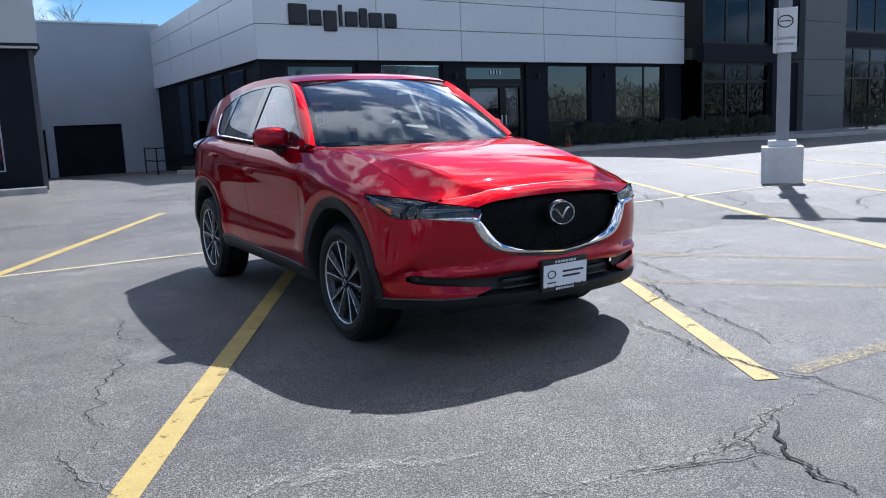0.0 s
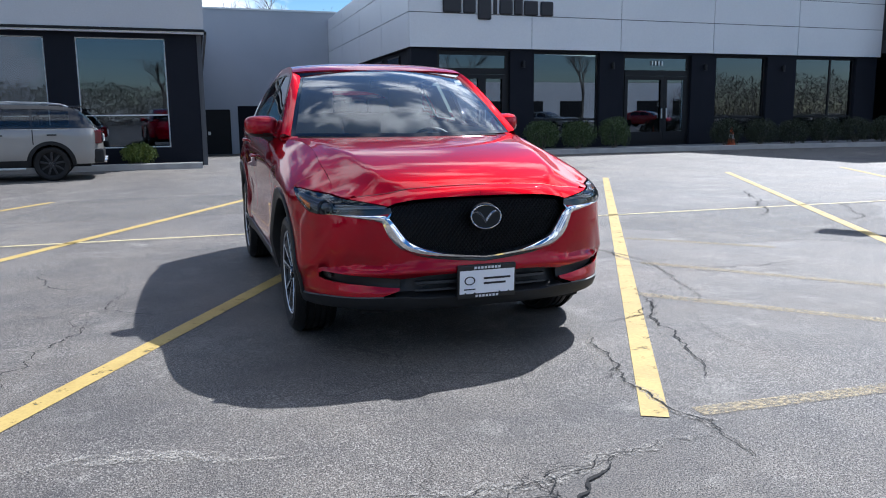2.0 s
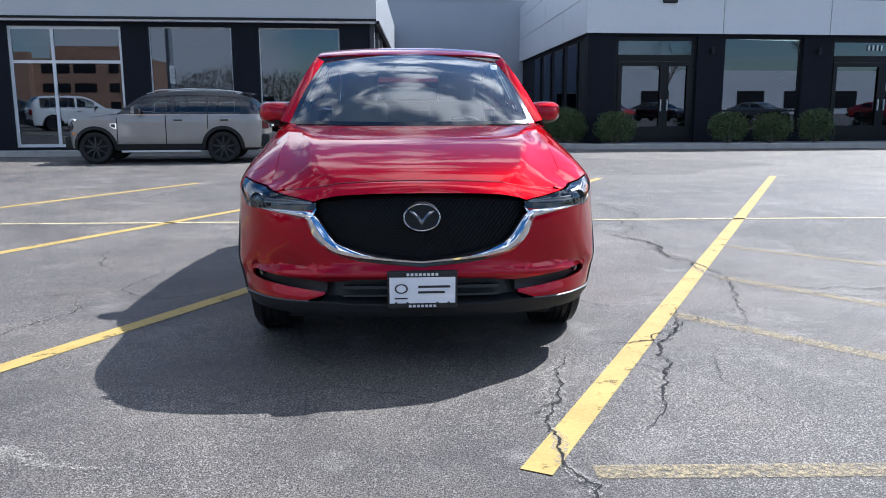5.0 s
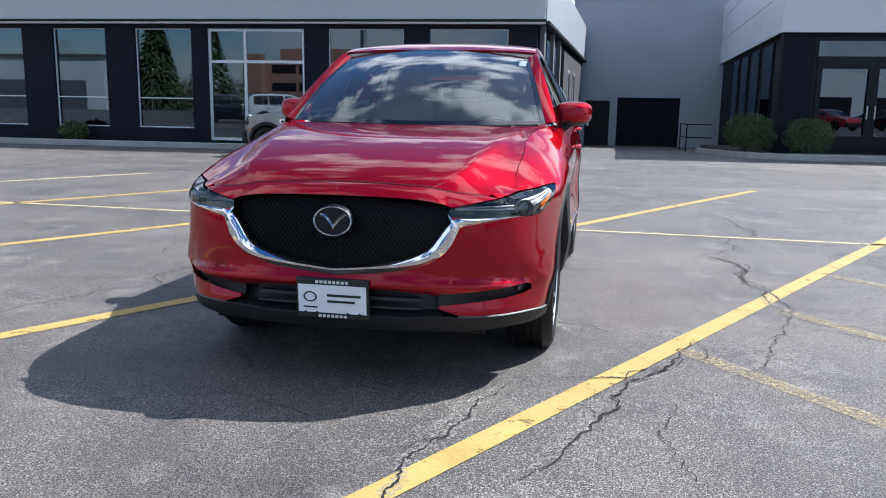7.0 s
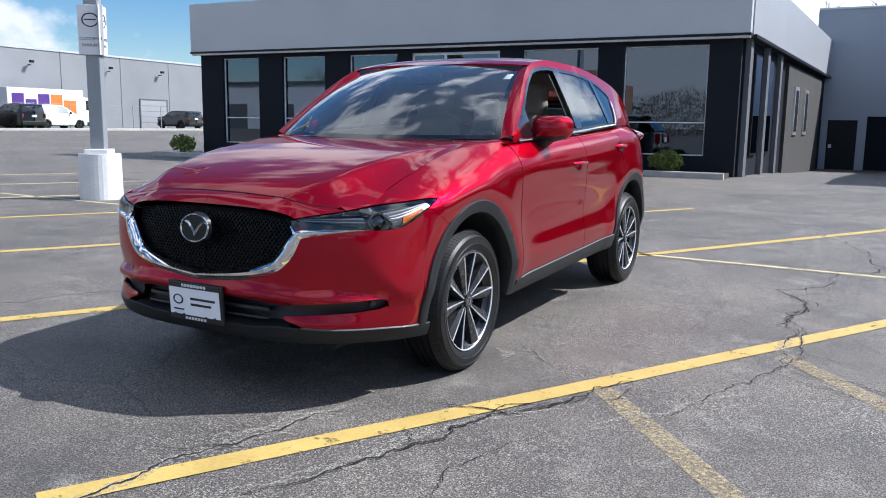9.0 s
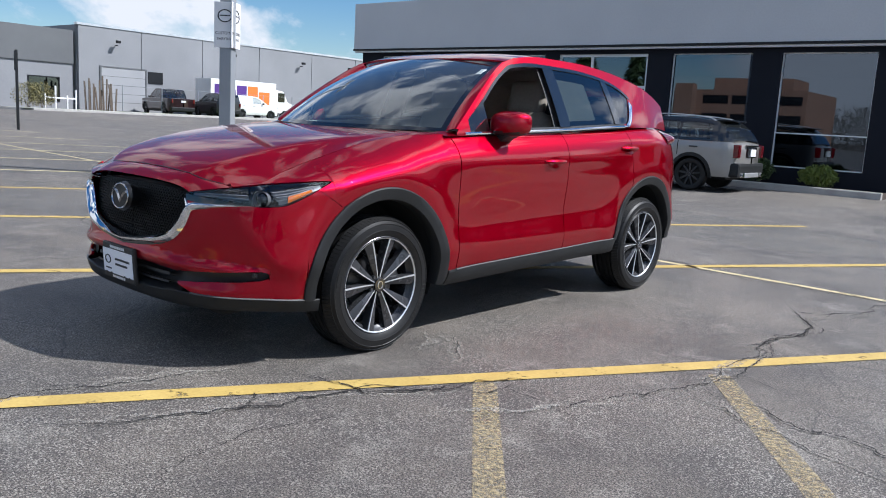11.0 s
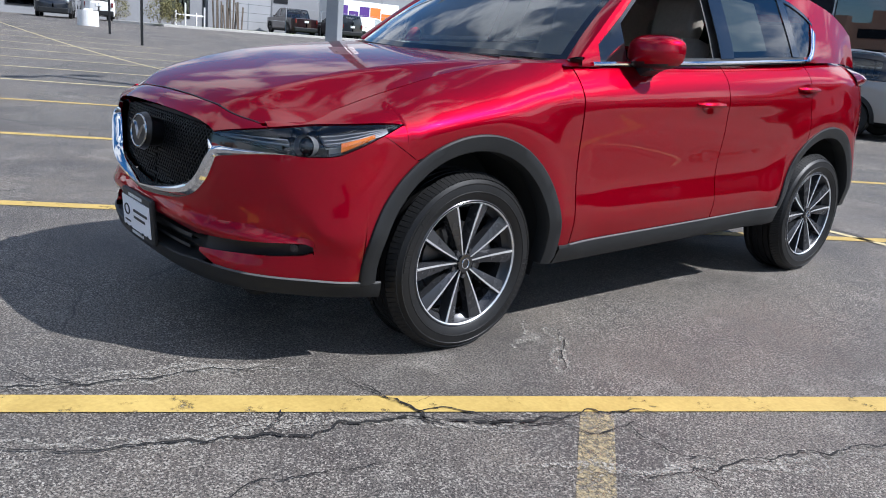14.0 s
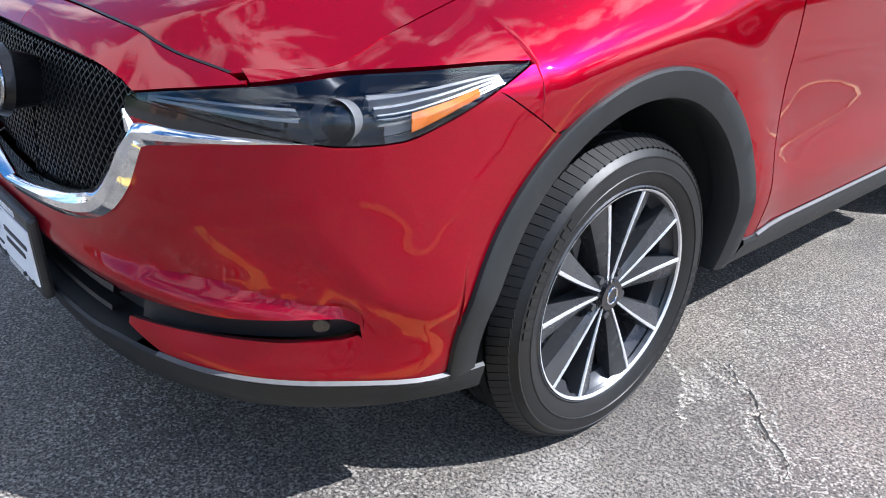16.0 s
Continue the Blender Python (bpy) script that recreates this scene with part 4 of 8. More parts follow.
lamp_low = nose_curve(("x", 0.47, 0.786), ("x", 0.60, 0.776), ("x", 0.70, 0.763), ("y", -0.62, 0.751), ("y", -0.545, 0.757), ("y", -0.475, 0.785), ("y", -0.405, 0.822), ("y", -0.312, 0.866))
lamp_top = nose_curve(("x", 0.47, 0.794), ("x", 0.56, 0.812), ("x", 0.638, 0.826), ("y", -0.632, 0.841), ("y", -0.545, 0.851), ("y", -0.455, 0.861), ("y", -0.362, 0.868), ("y", -0.312, 0.869))
C_GR = c_at(x=0.485, z=0.76)
C_LAMP0, C_LAMP1 = c_at(x=0.47, z=0.79), c_at(y=-0.312, z=0.867)
C_FIN0, C_SLIT1 = c_at(x=0.44, z=0.40), c_at(x=0.80, z=0.44)
C_AF = c_at(y=-0.405, z=0.37)


def red_low(c):
    """Lower edge of the upper bumper: over the intake, the slit, then the lip."""
    if c < C_FIN0:
        return intake_top(c)
    if c < C_SLIT1:
        return slit_top(c)
    return lip_top(c) if c > C_SLIT1 + 0.02 else lip_top(c) + (slit_top(C_SLIT1) - lip_top(c)) * max(0, 1 - (c - C_SLIT1) / 0.02)


def y_of(c, z=0.5):
    return body(c, z).y if c < 0 else c


def red_high(c):
    if c < C_GR:
        return grille_low(c) - 0.016
    return lamp_low(c) if c > C_LAMP0 else 0.775


def red_low_arch(c):
    y = body(c, 0.55).y
    a = ARCH_F(y)
    if a:
        for _ in range(3):
            a = ARCH_F(body(c, max(a, 0.4)).y)
    return max(red_low(c), a)


def shut_f(c):
    """Top of the bumper past the headlamp: the shut line that drops to the wheel arch."""
    if c < C_GR:
        return red_high(c)
    line = 0.822 - (body(c, 0.8).y + 0.375) * 0.67
    return min(red_high(c), line) if c <= C_LAMP1 else line


C_B1 = c_at(y=-0.10, z=0.76)
cols_b = span(-1, c_at(x=0.30, z=0.5), 10) + span(c_at(x=0.30, z=0.5), C_SLIT1, 40)[1:] + span(C_SLIT1, C_SLIT1 + 0.02, 4)[1:] + span(C_SLIT1 + 0.02, C_AF, 26)[1:] + span(C_AF, C_B1, 14)[1:]


def bumper(s):
    bmp = band("front_bumper", cols_b, red_low_arch, shut_f, 30, M_RED, s, label="red front bumper skin")
    cf = span(C_FIN0, C_SLIT1, 16)
    cf2 = cf + span(C_SLIT1, C_SLIT1 + 0.02, 4)[1:]
    fin_hi = lambda c: slit_low(c) if c <= C_SLIT1 else red_low(c)
    fin_lo = lambda c: lip_top(c) + max(0.0, 0.03 - (c - C_FIN0) * 0.5)
    band("bumper_fin", cf2, fin_lo, fin_hi, 4, M_RED, s, parent=bmp)
    band("fog_slit", cf, lambda c: slit_low(c) - 0.004, lambda c: slit_top(c) + 0.004, 3, M_BLACK, s, out=-0.03, edge=0, parent=bmp)
    bm = bmesh.new()
    n_ = normal_at(c_at(x=0.765, z=0.44), 0.44)
    cyl(bm, 0.014, 0.014, 0.016, Matrix.Translation(skin(c_at(x=0.765, z=0.44), 0.440, -0.028)) @ n_.to_track_quat("Z", "Y").to_matrix().to_4x4(), 16)
    if s < 0:
        bmesh.ops.transform(bm, matrix=flip(-1), verts=bm.verts)
        bmesh.ops.reverse_faces(bm, faces=bm.faces)
    part("fog_lamp", bm, M_RIMDARK, bmp, "small round fog lamp")
    cl = span(-1, C_FIN0, 14) + span(C_FIN0, C_AF + 0.03, 24)[1:]
    rows = []
    for c in cl:
        a, b = lip_low(c), lip_top(c)
        rows.append([skin(c, a, -0.10), skin(c, a, -0.012), skin(c, a + 0.008, 0.004)] + [skin(c, a + (b - a) * k / 4, 0.008) for k in (1, 2, 3)] + [skin(c, b - 0.004, 0.008), skin(c, b, 0.001)])
    lip = panel("bumper_lip", rows, M_CLAD, bmp, s, 0.0, "dark grey plastic lower lip")
    # pale strip along the lip's top edge, a painted highlight
    rows = [[skin(c, lip_top(c) - 0.002, 0.0085), skin(c, lip_top(c), 0.0090), skin(c, lip_top(c) + 0.003, 0.001)] for c in span(C_FIN0 + 0.05, C_AF - 0.002, 22)]
    panel("lip_glint", rows, M_EDGEGLINT, lip, s, 0.0)
    ci = span(-1, c_at(x=0.46, z=0.4), 12)
    rows = [[skin(c, lip_top(c), 0.0), skin(c, lip_top(c) + 0.012, -0.07), skin(c, intake_top(c) - 0.012, -0.08), skin(c, intake_top(c) - 0.004, -0.01)] for c in ci]
    panel("lower_intake", rows, M_BLACK, bmp, s, 0.0)
    for zz in (0.372, 0.408):
        rows = [[skin(c, zz - 0.007, -0.05), skin(c, zz - 0.006, -0.018), skin(c, zz + 0.006, -0.018), skin(c, zz + 0.007, -0.05)] for c in span(-1, c_at(x=0.36, z=0.4), 8)]
        panel("intake_slat", rows, M_BLACK, bmp, s, 0.0)


both(bumper)

# chrome blade round the grille, running out under each headlamp


def chrome(s):
    path = [(c, grille_low(c)) for c in span(-1, c_at(x=0.480, z=0.700), 26)]
    path += [(c_at(x=x, z=z), z) for x, z in ((0.492, 0.720), (0.506, 0.735), (0.53, 0.740), (0.57, 0.743), (0.62, 0.747), (0.68, 0.752), (0.72, 0.755), (0.76, 0.756))]
    rows = []
    n = len(path)
    for i, (c, z) in enumerate(path):
        a, b = path[max(0, i - 1)], path[min(n - 1, i + 1)]
        t = (skin(b[0], b[1]) - skin(a[0], a[1])).normalized()
        nn = normal_at(c, z)
        up = nn.cross(t).normalized()
        if up.z < 0 and i < 16:
            up = -up
        elif up.dot(prev_up) < 0 if i else False:
            up = -up
        prev_up = up
        f = i / (n - 1)
        w = 0.0115 + 0.0215 * min(1.0, f / 0.72) ** 2.0 if f < 0.74 else 0.033 * max(0.02, 1 - (f - 0.74) / 0.26)
        h = 0.030 - 0.009 * min(1.0, f / 0.4) if f < 0.76 else 0.021 - 0.016 * (f - 0.76) / 0.24
        p = skin(c, z)
        rows.append([p + up * w * a_ + nn * h * b_ for a_, b_ in ((-1, -0.8), (-1.0, 0.25), (-0.55, 0.85), (0.1, 0.95), (0.7, 0.35), (0.95, -0.4), (0.95, -0.9))])
    panel("grille_chrome", rows, M_CHROME, CAR, s, 0.0, "polished chrome blade round the grille")
    # gloss black between the blade and the headlamp
    band("lamp_underside", span(C_LAMP0, c_at(x=0.74, z=0.753), 14), lambda c: lamp_low(c) - 0.002 - 0.024 * max(0.0, 1 - ((c - C_LAMP0) / (c_at(x=0.74, z=0.753) - C_LAMP0)) ** 3), lambda c: lamp_low(c) + 0.002, 3, M_GLOSSBLACK, s, out=0.0015, edge=0)
    # the upturned point at the blade's inner corner
    rows = []
    for q in span(0, 1, 6):
        x, z = 0.504 - 0.034 * q, 0.722 + 0.046 * q
        p = skin(c_at(x=x, z=z), z)
        w = 0.019 * (1 - q) + 0.0012
        rows.append([p + Vector((-w, 0.008, -0.004)), p + Vector((-w * 0.5, -0.013 + 0.008 * q, 0)), p + Vector((w * 0.8, -0.012 + 0.008 * q, 0)), p + Vector((w, 0.010, 0))])
    panel("grille_chrome_point", rows, M_CHROME, CAR, s, 0.0)
    rows = [[skin(c, grille_low(c) - 0.026 - 0.012 * (c + 1), 0.001), skin(c, grille_low(c) - 0.018, 0.004), skin(c, grille_low(c) - 0.002, 0.002)] for c in span(-1, c_at(x=0.470, z=0.685), 20)]
    panel("grille_surround", rows, M_GLOSSBLACK, CAR, s, 0.0)


both(chrome)


def grille(s):
    ex = span(-1, C_GR, 20)
    band("grille", ex, lambda c: grille_low(c) - 0.004, lambda c: min(grille_top(c) + 0.01, 0.85), 8, M_MESH, s, out=-0.055, edge=0, label="black mesh radiator grille")
    bm = bmesh.new()
    z = 0.545
    k = 0
    while z < 0.83:
        x = 0.009 + (0.0105 if k % 2 else 0)
        while x < 0.47:
            c = c_at(x=x, z=z)
            if grille_low(c) + 0.014 < z < grille_top(c) - 0.008:
                for dx, lean in ((-0.0052, 0.0055), (0.0052, -0.0055)):
                    c1, c2 = c_at(x=max(0.001, x + dx - 0.0048), z=z), c_at(x=max(0.001, x + dx + 0.0048), z=z)
                    q = [skin(c1, z - lean - 0.0024, -0.038), skin(c2, z + lean - 0.0024, -0.038), skin(c2, z + lean + 0.0024, -0.038), skin(c1, z - lean + 0.0024, -0.038)]
                    if s < 0:
                        q = [Vector((-p.x, p.y, p.z)) for p in reversed(q)]
                    vs = [bm.verts.new(p) for p in q]
                    ws = [bm.verts.new(p + Vector((0, 0.012, 0))) for p in q]
                    bm.faces.new(vs)
                    for i in range(4):
                        bm.faces.new((vs[(i + 1) % 4], vs[i], ws[i], ws[(i + 1) % 4]))
            x += 0.021
        z += 0.0135
        k += 1
    tagged(part("grille_mesh", bm, M_MESH, CAR, "gloss black chevron mesh"), kind="stuff")


both(grille)

# badge: a plain ring with a winged bar on a black disc
bm = bmesh.new()
BADGE = pose(0, -0.872, 0.730, 84, 0, 0)
cyl(bm, 0.083, 0.076, 0.02, BADGE @ Matrix.Diagonal((1, 0.86, 1, 1)), 40)
cyl(bm, 0.055, 0.070, 0.085, BADGE @ pose(0, 0, -0.08) @ Matrix.Diagonal((1, 0.86, 1, 1)), 32)
badge = part("badge", bm, M_BADGE, CAR, "oval black badge with a chrome ring", smooth=False)


def ring_rows(r, tube, sx=1.0, sy=1.0, n=40, k=8):
    return [[Vector(((r + tube * math.cos(b)) * math.cos(a) * sx, (r + tube * math.cos(b)) * math.sin(a) * sy, tube * math.sin(b))) for b in [2 * math.pi * j / k for j in range(k + 1)]] for a in [2 * math.pi * i / n for i in range(n + 1)]]


ring = panel("ring", [[BADGE @ (p + Vector((0, 0, 0.021))) for p in r] for r in ring_rows(0.070, 0.0042, 1.14, 0.84)], M_DARKCHROME, badge, 1, 0)
for s in (1, -1):
    pts = [(0.0, -0.024), (0.016, -0.002), (0.034, 0.018), (0.054, 0.026), (0.077, 0.016)]
    rows = []
    for i, (x, y) in enumerate(pts):
        w = (0.012, 0.011, 0.009, 0.006, 0.003)[i]
        rows.append([BADGE @ Vector((x, y - w, 0.020)), BADGE @ Vector((x, y, 0.027)), BADGE @ Vector((x, y + w, 0.020))])
    panel("wing", rows, M_DARKCHROME, badge, s, 0)

# licence plate holder with a white dealer plate: bars in place of names
bm = bmesh.new()
PLATE = pose(0, -0.905, 0.405, 4, 0, 0)
box(bm, -0.158, 0.158, 0.0, 0.022, -0.088, 0.088, PLATE, bevel=0.008)
plate = part("plate_frame", bm, M_BLACK, CAR, "black plastic licence plate frame")
part("plate", boxed(-0.148, 0.148, -0.004, -0.0005, -0.060, 0.060, PLATE), M_PLATE, plate, "white dealer plate with dark lines of print")
for x0, x1, z0, z1 in ((-0.02, 0.125, 0.012, 0.022), (-0.02, 0.10, -0.014, -0.004), (-0.125, -0.065, -0.040, -0.034)):
    part("print_bar", boxed(x0, x1, -0.0062, -0.0042, z0, z1, PLATE), M_INK, plate)
for n_, z0, z1 in ((8, 0.067, 0.079), (7, -0.080, -0.069)):
    for i in range(n_):
        x0 = (i - (n_ - 1) / 2) * 0.0185
        part("frame_bar", boxed(x0 - 0.0062, x0 + 0.0062, -0.003, -0.0006, z0, z1, PLATE), M_WHITE, plate)
rows = ring_rows(0.020, 0.0028, 1.3, 1.0, 24, 6)
panel("plate_emblem", [[PLATE @ pose(-0.095, -0.005, 0.008, 90, 0, 0) @ p for p in r] for r in rows], M_INK, plate, 1, 0)
for x in (-0.118, -0.068, 0.068, 0.118):
    bm = bmesh.new()
    cyl(bm, 0.006, 0.005, 0.006, PLATE @ pose(x, -0.003, -0.060, 90, 0, 0), 10)
    part("plate_screw", bm, M_BLACK, plate)

# hood, front strip
HOOD_Z = spl([(-0.80, 0.866), (-0.74, 0.899), (-0.6, 0.957), (-0.4, 1.012), (-0.2, 1.050), (0.0, 1.077), (0.2, 1.096), (0.4, 1.110), (0.6, 1.118)])
hood_front = spl([(0, -0.750), (0.4, -0.749), (0.7, -0.742), (0.85, -0.732), (1.0, -0.705)])
hood_back = spl([(0, 0.30), (0.5, 0.345), (0.8, 0.43), (1.0, 0.525)])


def hood_pt(s, y):
    t = SHOULDER(y)
    x1 = side_x(y, t - 0.0005)
    sc = 0.69 + 0.235 * (y + 0.7)
    zc = HOOD_Z(y)
    drop = 0.010 + 0.006 * (0.4 - y)
    if s <= sc:
        z = zc - drop * (s / sc) ** 2.4
    else:
        q = (s - sc) / (1 - sc)
        zk = zc - drop
        z = zk + (t - zk) * q - 0.005 * math.sin(math.pi * q)
    return Vector((s * x1, y, z))


ss = [i / 28 for i in range(-28, 29)]
rows = []
for v in span(0, 1, 34):
    row = []
    for s in ss:
        f, b = hood_front(abs(s)), hood_back(abs(s))
        p = hood_pt(abs(s), f + (b - f) * v)
        lip = max(0.0, 1 - v / 0.06)
        row.append(Vector((p.x * (1 if s >= 0 else -1), p.y, p.z - 0.010 * lip * lip)))
    rows.append(row)
panel("hood", rows, M_RED, CAR, 1, 0.016, "creased red hood")
rows = []
for s in ss:
    p = hood_pt(abs(s), hood_front(abs(s)))
    x = p.x * (1 if s >= 0 else -1)
    rows.append([Vector((x, p.y - 0.0040, p.z - 0.0088)), Vector((x, p.y + 0.0010, p.z - 0.0070))])
panel("hood_gap", rows, M_MESH, CAR, 1, 0, "dark gap under the hood's front edge")


def strip_front(s):
    rows = []
    x_end = body(c_at(y=-0.70, z=0.83), 0.83).x
    for q in span(0, 1, 26):
        top = hood_pt(q, hood_front(q))
        top.z -= 0.010 + 0.002 * (1 - q)
        top.y -= 0.004
        x = q * x_end
        c = c_at(x=max(x, 0.001), z=0.825)
        low = skin(c, grille_top(c)) if x < 0.46 else skin(c, lamp_top(c) + 0.001)
        out_ = 0.006 * (1 - q)
        rows.append([low + Vector((0, 0.05, -0.004)) if x < 0.46 else low + Vector((0, 0.006, -0.004)), low, low + (top - low) * 0.3 + Vector((0, -out_, 0.008 * (1 - q))), low + (top - low) * 0.65 + Vector((0, -out_, 0.010 * (1 - q))), top])
    panel("nose_strip", rows, M_RED, CAR, s, 0.01)


both(strip_front)


def headlamp(s):
    cols = span(C_LAMP0, C_LAMP1, 30)
    ins = 0.003
    hl = band("headlamp", cols, lambda c: lamp_low(c) + ins, lambda c: lamp_top(c) - ins, 6, M_GLOSSBLACK, s, out=-0.05, edge=0, label="clear headlamp with projector and amber corner")
    lens = band("lens", cols, lambda c: lamp_low(c) + ins, lambda c: lamp_top(c) - ins, 6, M_LENS, s, out=0.001, edge=0.0, parent=hl)
    lens.visible_shadow = False
    rows = [[skin(c, lamp_low(c) + ins, 0.0), skin(c, lamp_low(c) + ins + 0.003, -0.05)] for c in cols]
    panel("lamp_wall", rows, M_GLOSSBLACK, hl, s, 0)
    rows = [[skin(c, lamp_top(c) - ins, 0.0), skin(c, lamp_top(c) - ins - 0.003, -0.05)] for c in cols]
    panel("lamp_wall", rows, M_GLOSSBLACK, hl, s, 0)
    co = c_at(y=-0.56, z=0.79)
    band("outer_reflector", span(co, C_LAMP1 - 0.01, 12), lambda c: lamp_low(c) + 0.006, lambda c: lamp_top(c) - 0.006, 4, M_REFLECTOR, s, out=-0.034, edge=0, parent=hl)
    band("inner_housing", span(c_at(x=0.50, z=0.79), c_at(y=-0.69, z=0.80), 8), lambda c: lamp_low(c) + 0.008, lambda c: lamp_top(c) - 0.006, 4, M_LAMPGREY, s, out=-0.038, edge=0, parent=hl)
    # projector
    cp = c_at(y=-0.615, z=0.79)
    n_ = (normal_at(cp, 0.79) + Vector((0, -0.9, 0))).normalized()
    base = Matrix.Translation(skin(cp, 0.797, -0.052)) @ n_.to_track_quat("Z", "Y").to_matrix().to_4x4()
    bm = bmesh.new()
    cyl(bm, 0.030, 0.038, 0.045, base, 28, cap=False)
    if s < 0:
        bmesh.ops.transform(bm, matrix=flip(-1), verts=bm.verts)
    pr = part("projector", bm, M_REFLECTOR, hl, smooth=True)
    bm = bmesh.new()
    bmesh.ops.create_uvsphere(bm, u_segments=20, v_segments=10, radius=0.031, matrix=base @ Matrix.Translation((0, 0, 0.022)) @ Matrix.Diagonal((1, 1, 0.6, 1)))
    if s < 0:
        bmesh.ops.transform(bm, matrix=flip(-1), verts=bm.verts)
        bmesh.ops.reverse_faces(bm, faces=bm.faces)
    part("projector_bulb", bm, M_GLOSSBLACK, hl, smooth=True)
    # reflector slats, outer light guides and amber corner
    c0 = c_at(y=-0.57, z=0.80)
    for k in range(5):
        f = 0.28 + 0.13 * k
        rows = []
        for c in span(c0, C_LAMP1 - 0.035, 8):
            z = lamp_low(c) + (lamp_top(c) - lamp_low(c)) * f
            rows.append([skin(c, z - 0.004, -0.040), skin(c, z - 0.0016, -0.018), skin(c, z + 0.0016, -0.018), skin(c, z + 0.004, -0.040)])
        panel("light_guide", rows, M_REFLECTOR, hl, s, 0)
    rows = []
    for c in span(c_at(y=-0.525, z=0.78), c_at(y=-0.415, z=0.83), 7):
        a, b = lamp_low(c) + 0.009, lamp_low(c) + (lamp_top(c) - lamp_low(c)) * 0.46
        rows.append([skin(c, a, -0.010), skin(c, (a + b) / 2, -0.007), skin(c, b, -0.010)])
    panel("amber_reflector", rows, M_AMBER, hl, s, 0.008, "orange side reflector")
    c0, c1 = c_at(x=0.50, z=0.785), c_at(y=-0.67, z=0.80)
    for k in range(2):
        rows = []
        for c in span(c0, c1, 8):
            z = lamp_low(c) + (lamp_top(c) - lamp_low(c)) * (0.36 + 0.3 * k)
            rows.append([skin(c, z - 0.005, -0.036), skin(c, z - 0.002, -0.018), skin(c, z + 0.003, -0.018), skin(c, z + 0.004, -0.036)])
        panel("light_guide", rows, M_REFLECTOR, hl, s, 0)


both(headlamp)


def fender(s):
    def lo(c):
        y = y_of(c, 0.85)
        if c <= C_LAMP1:
            return lamp_top(c) + 0.002
        return max(ARCH_F(y), shut_f(c) + 0.003 if y < -0.10 else 0.0, sill_top(y) if y > 0.3 else 0.0)

    def hi(c):
        return SHOULDER(y_of(c, 0.9)) - 0.001

    cols = span(c_at(y=-0.70, z=0.83), C_LAMP1, 14) + span(C_LAMP1, C_LAMP1 + 0.012, 3)[1:] + span(C_LAMP1 + 0.012, C_B1, 7)[1:] + span(C_B1, 0, 6)[1:] + span(0, 0.40, 14)[1:] + span(0.40, 0.492, 8)[1:] + span(0.493, 0.556, 3)
    fen = band("front_fender", cols, lo, hi, 22, M_RED, s, label="red front wing", power=1.35)
    c0 = c_at(y=-0.41, z=0.82)
    band("wing_corner", span(c0, C_LAMP1 + 0.03, 12), lambda c: min(lamp_low(min(c, C_LAMP1)) - 0.001, 0.825 - (body(c, 0.8).y + 0.375) * 0.67), lambda c: lamp_low(min(c, C_LAMP1)), 4, M_RED, s, out=-0.0012, edge=0, parent=fen)


both(fender)


def rear_lo(c):
    return max(ARCH_R(c), sill_top(c))


